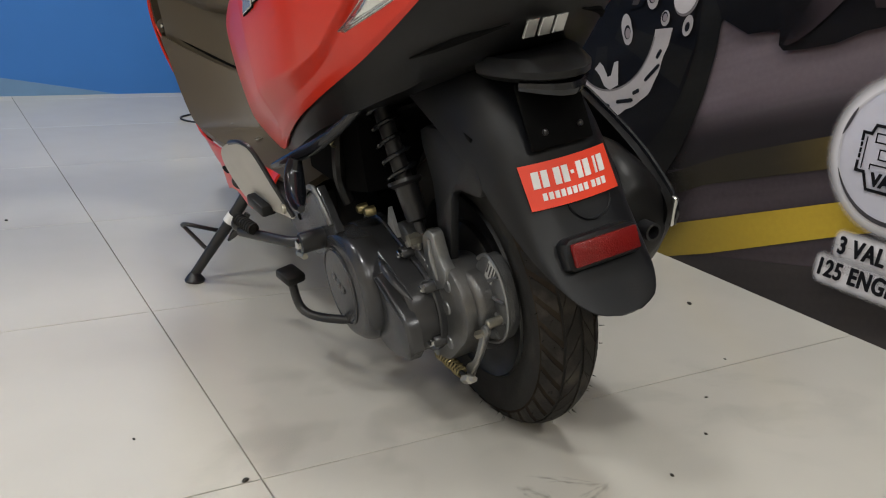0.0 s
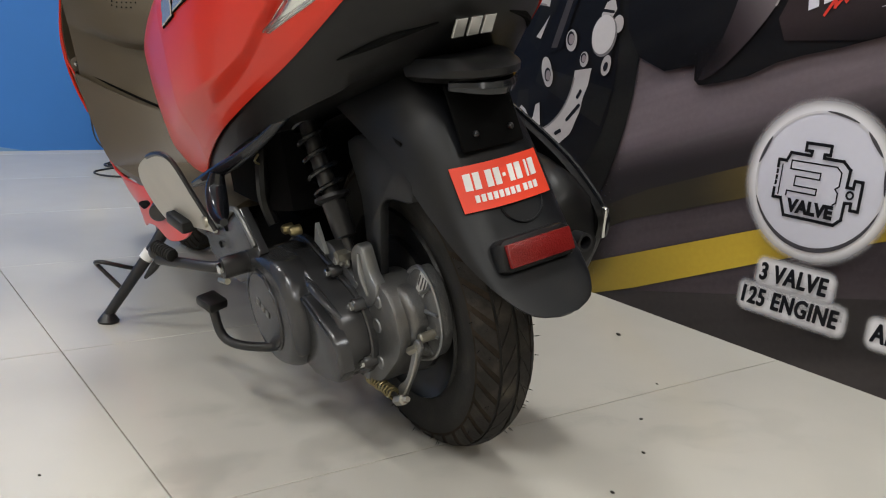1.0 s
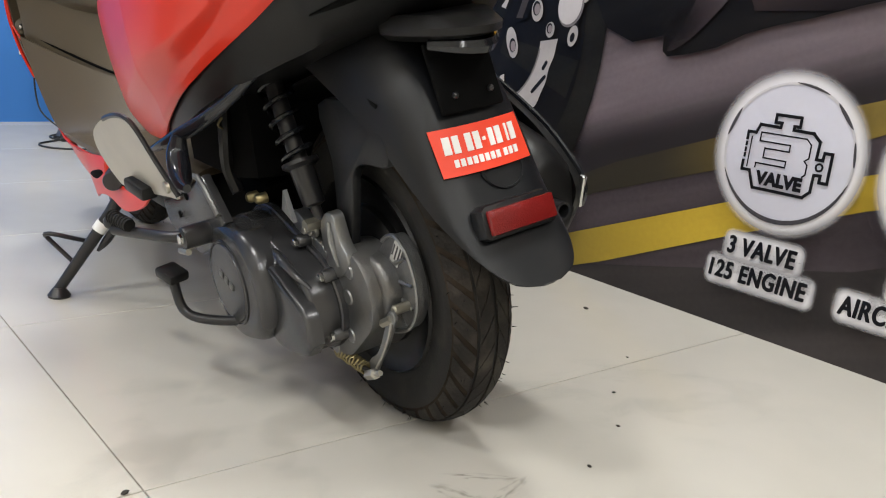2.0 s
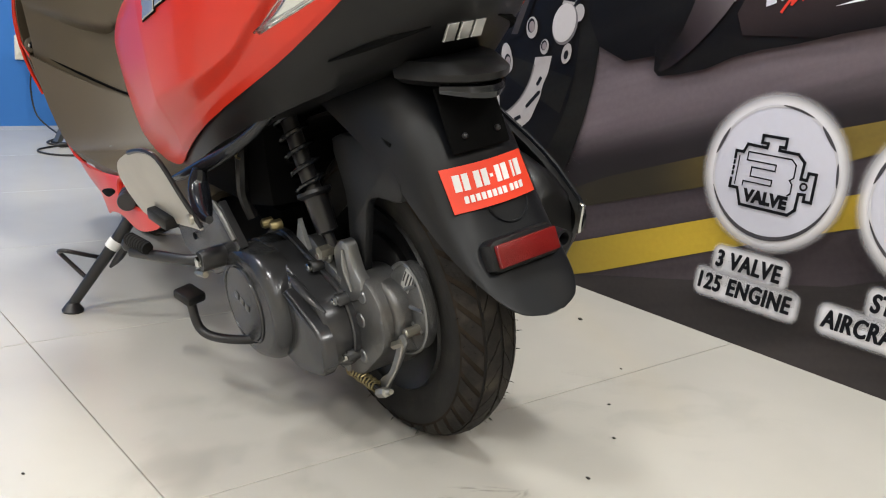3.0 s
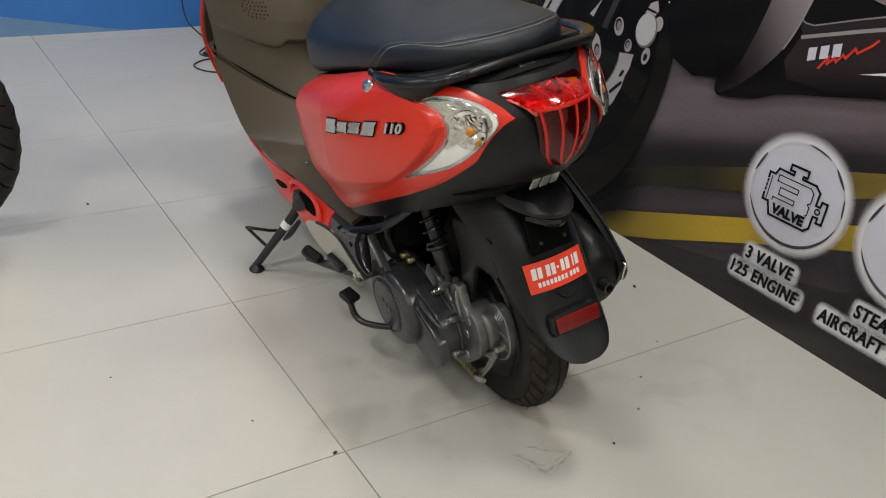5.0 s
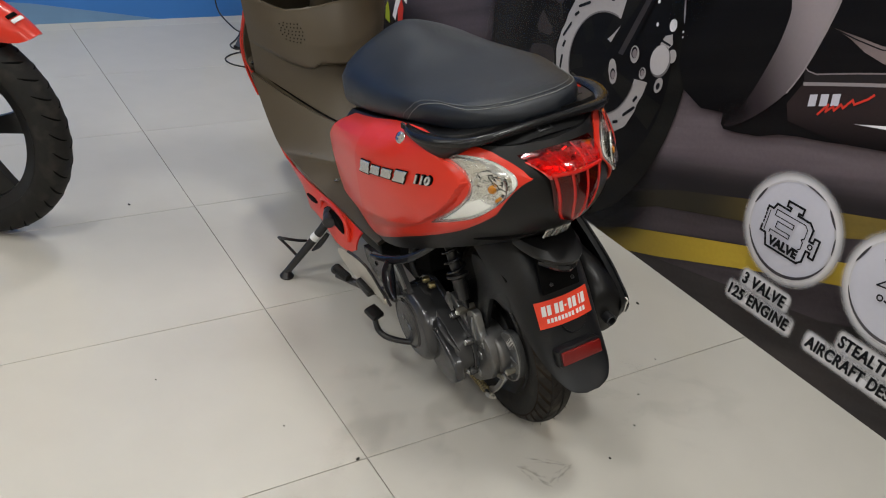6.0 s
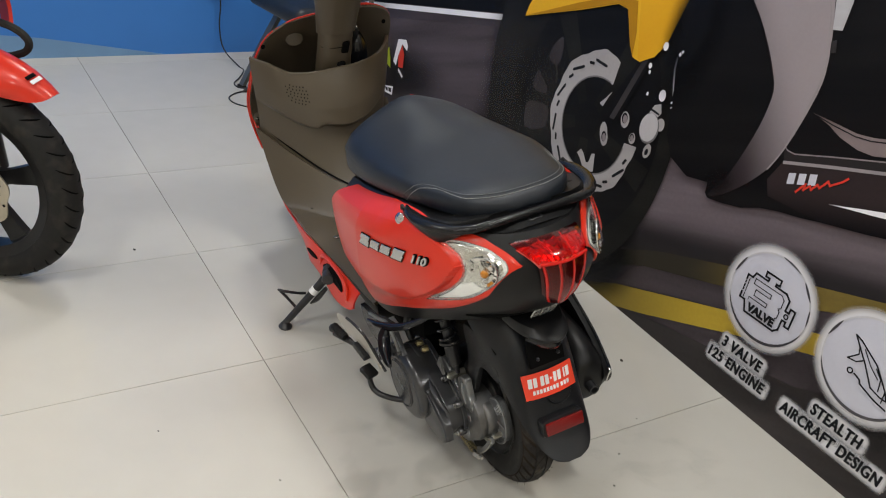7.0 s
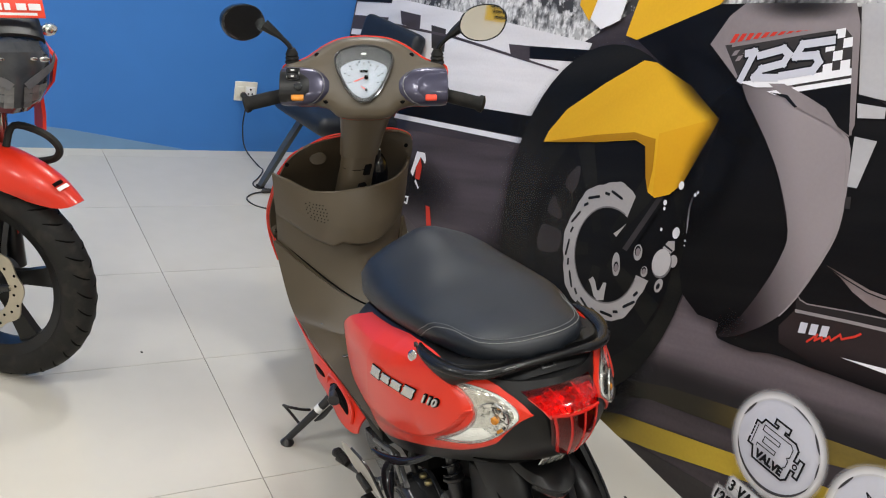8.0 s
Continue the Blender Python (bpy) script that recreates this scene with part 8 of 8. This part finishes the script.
PALE_LENS = material("pale_lamp", (0.15, 0.15, 0.155), 0.2, metal=0.3, vary=0.3, scale=60)
SMOKE = material("smoked_grey", (0.10, 0.10, 0.11), 0.16, vary=0.2, scale=30)
for sgn in (1, -1):
    lamp_patch("brow", [(sgn * a, b) for a, b in ((0.012, 0.862), (0.030, 0.878), (0.105, 0.905), (0.122, 0.935), (0.128, 0.905), (0.105, 0.880), (0.050, 0.858), (0.024, 0.842))], SMOKE)
    g = [[(lamp_x(sgn * y, z) + 0.001, sgn * y, z) for y in (0.012, 0.034, 0.056, 0.080)] for z in (0.852, 0.828, 0.802, 0.782)]
    for i in range(3):
        for j in range(3 - i):
            bl("reflector", facet_sheet([r[j:j + 2] for r in g[i:i + 2]], 7, 5 + sgn + 3 * i + j), PALE_LENS, "", lampb, 5)
    for y0, z0, r0 in ((0.075, 0.925, 0.010), (0.040, 0.935, 0.006)):
        bl("pilot_lamp", ball(r0, pose(lamp_x(y0, z0) - r0 * 0.2, sgn * y0, z0) @ Matrix.Diagonal((0.35, 1.5, 0.9, 1)), 12, 8), SIG_BASE, "", lampb)
    bl("side_cowl", loft([[(x + dx, sgn * (yy + t), z) for dx, t in ((0, -0.006), (0.030, -0.012), (0.030, -0.004), (0, 0.008))] for x, yy, z in ((-0.06, 0.136, 0.945), (-0.02, 0.158, 0.890), (-0.02, 0.152, 0.815), (-0.04, 0.122, 0.740))]), RED, "red lamp side cowl", lampb)
    bl("cowl_fin", loft([[(x, sgn * yy, z), (x + 0.05, sgn * yy, z), (x + 0.05, sgn * (yy + 0.010), z), (x, sgn * (yy + 0.010), z)] for x, yy, z in ((-0.05, 0.112, 0.765), (-0.04, 0.116, 0.70), (-0.02, 0.108, 0.655))]), RED, "red fin under the lamp", lampb)
bl("visor", loft([[(x, w * math.cos(math.pi * k / 10), z + 0.03 * math.sin(math.pi * k / 10)) for k in range(11)] + [(x, w * math.cos(math.pi * (10 - k) / 10) * 0.95, z - 0.006 + 0.026 * math.sin(math.pi * k / 10)) for k in range(11)] for x, z, w in ((0.08, 0.97, 0.09), (0.02, 1.02, 0.10), (-0.06, 1.08, 0.10))]), BLACK, "black fly screen", lampb)
num = bl("number_sticker", box(0.003, 0.14, 0.055, pose(0.045, 0.030, 1.064, 0, -25, 0), 0.001), STICKER, "orange red number sticker with white bars")
for dy, w in ((0.045, 0.030), (0.012, 0.024), (-0.022, 0.014), (-0.045, 0.020)):
    bl("print_bar", box(0.0015, w, 0.020, pose(0.048, dy + 0.03, 1.071, 0, -25, 0)), WHITE, "", num)
bl("print_bar", box(0.0015, 0.10, 0.008, pose(0.0525, 0.03, 1.050, 0, -25, 0)), WHITE, "", num)
# turn signal, lever, bars, tank and body behind
for sgn in (-1, 1):
    tsg = bp("turn_signal", ball(0.022, pose(0.02, sgn * 0.185, 0.972) @ Matrix.Diagonal((0.8, 1.3, 0.8, 1)), 14, 8), SIG_BASE, "clear turn signal on a black stalk")
    bp("stalk", sweep([(-0.02, sgn * 0.12, 0.965), (0.012, sgn * 0.168, 0.972)], 0.010, 8, 1), BLACK, "", tsg)
    bp("handlebar", sweep([(-0.24, 0, 1.10), (-0.24, sgn * 0.12, 1.11), (-0.30, sgn * 0.34, 1.12)], 0.011, 10, 4), STEEL, "black handlebar")
    bp("grip", sweep([(-0.272, sgn * 0.23, 1.116), (-0.303, sgn * 0.35, 1.121)], 0.017, 12, 1), RUBBER, "rubber grip")
    bp("lever", sweep([(-0.21, sgn * 0.19, 1.115), (-0.19, sgn * 0.24, 1.112), (-0.23, sgn * 0.36, 1.11)], [0.007, 0.006, 0.006], 8, 4), CHROME, "bright lever")
bp("tank", loft([[(x, w * math.cos(2 * math.pi * k / 20), z + h * math.sin(2 * math.pi * k / 20)) for k in range(20)] for x, z, w, h in ((-0.30, 0.90, 0.06, 0.08), (-0.36, 0.93, 0.14, 0.13), (-0.52, 0.94, 0.155, 0.145), (-0.72, 0.88, 0.11, 0.10), (-0.80, 0.84, 0.06, 0.06))]), RED, "red fuel tank")
bp("seat", loft([[(x, w * math.cos(2 * math.pi * k / 16), z + h * math.sin(2 * math.pi * k / 16)) for k in range(16)] for x, z, w, h in ((-0.76, 0.82, 0.08, 0.04), (-0.95, 0.80, 0.13, 0.05), (-1.25, 0.86, 0.12, 0.05), (-1.45, 0.90, 0.06, 0.03))]), SEAT, "black seat")
bp("engine", join(box(0.36, 0.30, 0.34, pose(-0.55, 0, 0.44), 0.05), box(0.16, 0.22, 0.22, pose(-0.42, 0, 0.64), 0.03)), CASE, "grey engine")
bp("rear_wheel", lathe([(0.21, -0.05), (0.25, -0.06), (0.29, -0.035), (0.30, 0.0), (0.29, 0.035), (0.25, 0.06), (0.21, 0.05), (0.21, -0.05)], 40, pose(-1.32, 0, 0.30, 90, 0, 0), False), RUBBER, "black rear wheel")
bp("swing_arm", sweep([(-0.75, -0.10, 0.38), (-1.32, -0.09, 0.30)], 0.025, 8, 1), STEEL)
bp("swing_arm", sweep([(-0.75, 0.10, 0.38), (-1.32, 0.09, 0.30)], 0.025, 8, 1), STEEL)

# ---- black padded chair by the blue wall ----
CH = pose(0.89, 2.44, 0.0, 0, 0, -80)
chair = thing("chair", CH, "black padded chair on grey tube legs", "chair")
TUBE = material("chair_tube", (0.13, 0.135, 0.13), 0.35, metal=0.6, vary=0.1)


def pad(sx, sy, sz, m):
    bm = box(sx, sy, sz, Matrix(), min(sx, sy, sz) * 0.42, 4)
    return moved(bm, m)


part("seat", pad(0.44, 0.42, 0.09, pose(0, 0, 0.44)), SEAT, chair, "black padded seat")
part("backrest", pad(0.42, 0.07, 0.25, pose(0, 0.235, 0.735, -12, 0, 0)), SEAT, chair, "black padded backrest")
for sx in (-0.20, 0.20):
    for y0, y1 in ((-0.03, -0.22), (0.06, 0.24)):
        leg = part("leg", loft([[(x + dx * w, y + dy * w * 0.62, z) for dx, dy in ((-1, -1), (1, -1), (1, 1), (-1, 1))] for x, y, z, w in ((sx * 0.88, y0, 0.40, 0.018), (sx * 0.96, (y0 + y1) / 2, 0.21, 0.019), (sx * 1.05, y1, 0.004, 0.016))]), TUBE, chair, "flat tapered grey leg")
        part("rubber_foot", box(0.040, 0.028, 0.012, pose(sx * 1.05, y1, 0.006), 0.003), RUBBER, leg)
    part("back_post", sweep([(sx * 0.8, 0.18, 0.40), (sx * 0.8, 0.245, 0.62), (sx * 0.8, 0.285, 0.80)], 0.011, 10, 3), TUBE, chair)

# ---- scuffs and grit on the floor ----
def scuff_material(name, color, amount, scale):
    mat = bpy.data.materials.new(name)
    mat.use_nodes = True
    nt = mat.node_tree
    b = nt.nodes["Principled BSDF"]
    b.inputs["Base Color"].default_value = (*color, 1)
    b.inputs["Roughness"].default_value = 0.6
    co = nt.nodes.new("ShaderNodeTexCoord")
    nz = nt.nodes.new("ShaderNodeTexNoise")
    nz.inputs["Scale"].default_value, nz.inputs["Detail"].default_value = scale, 6
    nt.links.new(co.outputs["Object"], nz.inputs["Vector"])
    mr = nt.nodes.new("ShaderNodeMapRange")
    mr.interpolation_type = "SMOOTHSTEP"
    mr.inputs["From Min"].default_value, mr.inputs["From Max"].default_value = 0.46, 0.66
    mr.inputs["To Max"].default_value = amount
    nt.links.new(nz.outputs["Fac"], mr.inputs["Value"])
    gr = nt.nodes.new("ShaderNodeVectorMath")
    gr.operation = "LENGTH"
    nt.links.new(co.outputs["Object"], gr.inputs[0])
    ed = nt.nodes.new("ShaderNodeMapRange")
    ed.interpolation_type = "SMOOTHSTEP"
    ed.inputs["From Min"].default_value, ed.inputs["From Max"].default_value = 0.4, 1.0
    ed.inputs["To Min"].default_value, ed.inputs["To Max"].default_value = 1.0, 0.0
    nt.links.new(gr.outputs["Value"], ed.inputs["Value"])
    ml = nt.nodes.new("ShaderNodeMath")
    ml.operation = "MULTIPLY"
    nt.links.new(mr.outputs[0], ml.inputs[0])
    nt.links.new(ed.outputs[0], ml.inputs[1])
    nt.links.new(ml.outputs[0], b.inputs["Alpha"])
    return mat


SCUFF = scuff_material("tyre_scuff", (0.36, 0.31, 0.24), 0.36, 2.2)
# brown dust colour that also paints the scooter's soft shadow on the floor
DUST_SHADE = scuff_material("dust_and_shade_film", (0.42, 0.38, 0.32), 0.17, 2.6)
FILM = scuff_material("faint_film", (0.45, 0.42, 0.36), 0.08, 2.6)


def floor_mark(name, mat, x, y, rx, ry, rot, label):
    bm = from_faces([(a, b, 0) for a, b in oval(0, 0, 1, 1, 0, 40)], [tuple(range(40))])
    ob = mesh_object(name, bm, mat)
    ob.matrix_world = pose(x, y, 0.0012, 0, 0, rot) @ Matrix.Diagonal((rx, ry, 1, 1))
    tagged(ob, label, "floor stain", kind="structure")


floor_mark("scuff_mark", SCUFF, 0.305, -0.195, 0.055, 0.022, 115, "brown tyre scuff on the cream tiles")
floor_mark("scuff_mark", SCUFF, 0.355, -0.215, 0.060, 0.014, 20, "curved brown scuff on the cream tiles")
floor_mark("scuff_mark", SCUFF, 0.352, -0.170, 0.060, 0.012, -35, "curved brown scuff on the cream tiles")
# under the scooter: dust together with painted soft shadow
floor_mark("film_patch", DUST_SHADE, 0.20, 0.10, 0.42, 0.30, 30, "dust and painted soft shadow on the tiles under the scooter")
floor_mark("film_patch", FILM, 0.72, -0.10, 0.36, 0.22, -20, "faint darker film on the tiles beside the wheel")
floor_mark("film_patch", FILM, -0.35, -0.25, 0.40, 0.25, 50, "faint dusty film on the cream tiles")
GRIT = material("grit", (0.03, 0.027, 0.022), 0.9)
rnd = random.Random(11)
for gx, gy, gs in ((0.988, 0.245, 0.0045), (-0.18, 1.268, 0.004), (0.708, -0.073, 0.0025), (0.493, -0.22, 0.0028), (0.62, -0.158, 0.0025), (-0.123, 0.162, 0.002), (-0.02, 0.004, 0.004), (0.85, 0.02, 0.002), (-0.33, 0.42, 0.002)):
    solo("grit_crumb", moved(ball(1.0, Matrix(), 6, 4), pose(gx, gy, gs * 0.45, 0, 0, rnd.uniform(0, 180)) @ Matrix.Diagonal((gs * 1.6, gs, gs * 0.5, 1))), GRIT, "tiny dark crumb of grit on the tiles", "grit", "floor grit")

# yellow notice on the wall behind, seen only in the scooter's mirror
notice = thing("wall_notice", pose(-1.57, YS + 0.004, 2.16, 90, 0, 180), "yellow wall notice with dark lines of writing", "notice")
part("board", box(0.42, 0.17, 0.01, Matrix(), 0.002), material("notice_yellow", (0.75, 0.48, 0.05), 0.5), notice)
for k in range(3):
    part("print_bar", box(0.34 - 0.05 * k, 0.030, 0.002, pose(0, 0.048 - 0.048 * k, 0.006)), INK_TEXT, notice)

# ---- floor tiles, one by one ----
TX, TY, JOINT = 1.2, 0.6, 0.0018


def tile_mesh():
    bm = box(TX - JOINT, TY - JOINT, 0.008, pose(0, 0, -0.004), 0.0006, 1)
    ob = mesh_object("tile", bm, TILE)
    me = ob.data
    bpy.data.objects.remove(ob)
    return me


TILE_ME = tile_mesh()
for i in range(-4, 2):
    for j in range(-8, 6):
        ob = new("tile", TILE_ME)
        ob.location = (i * TX + TX / 2, j * TY + TY / 2, 0)
        ob.parent = floor
        ob.matrix_parent_inverse = floor.matrix_world.inverted()
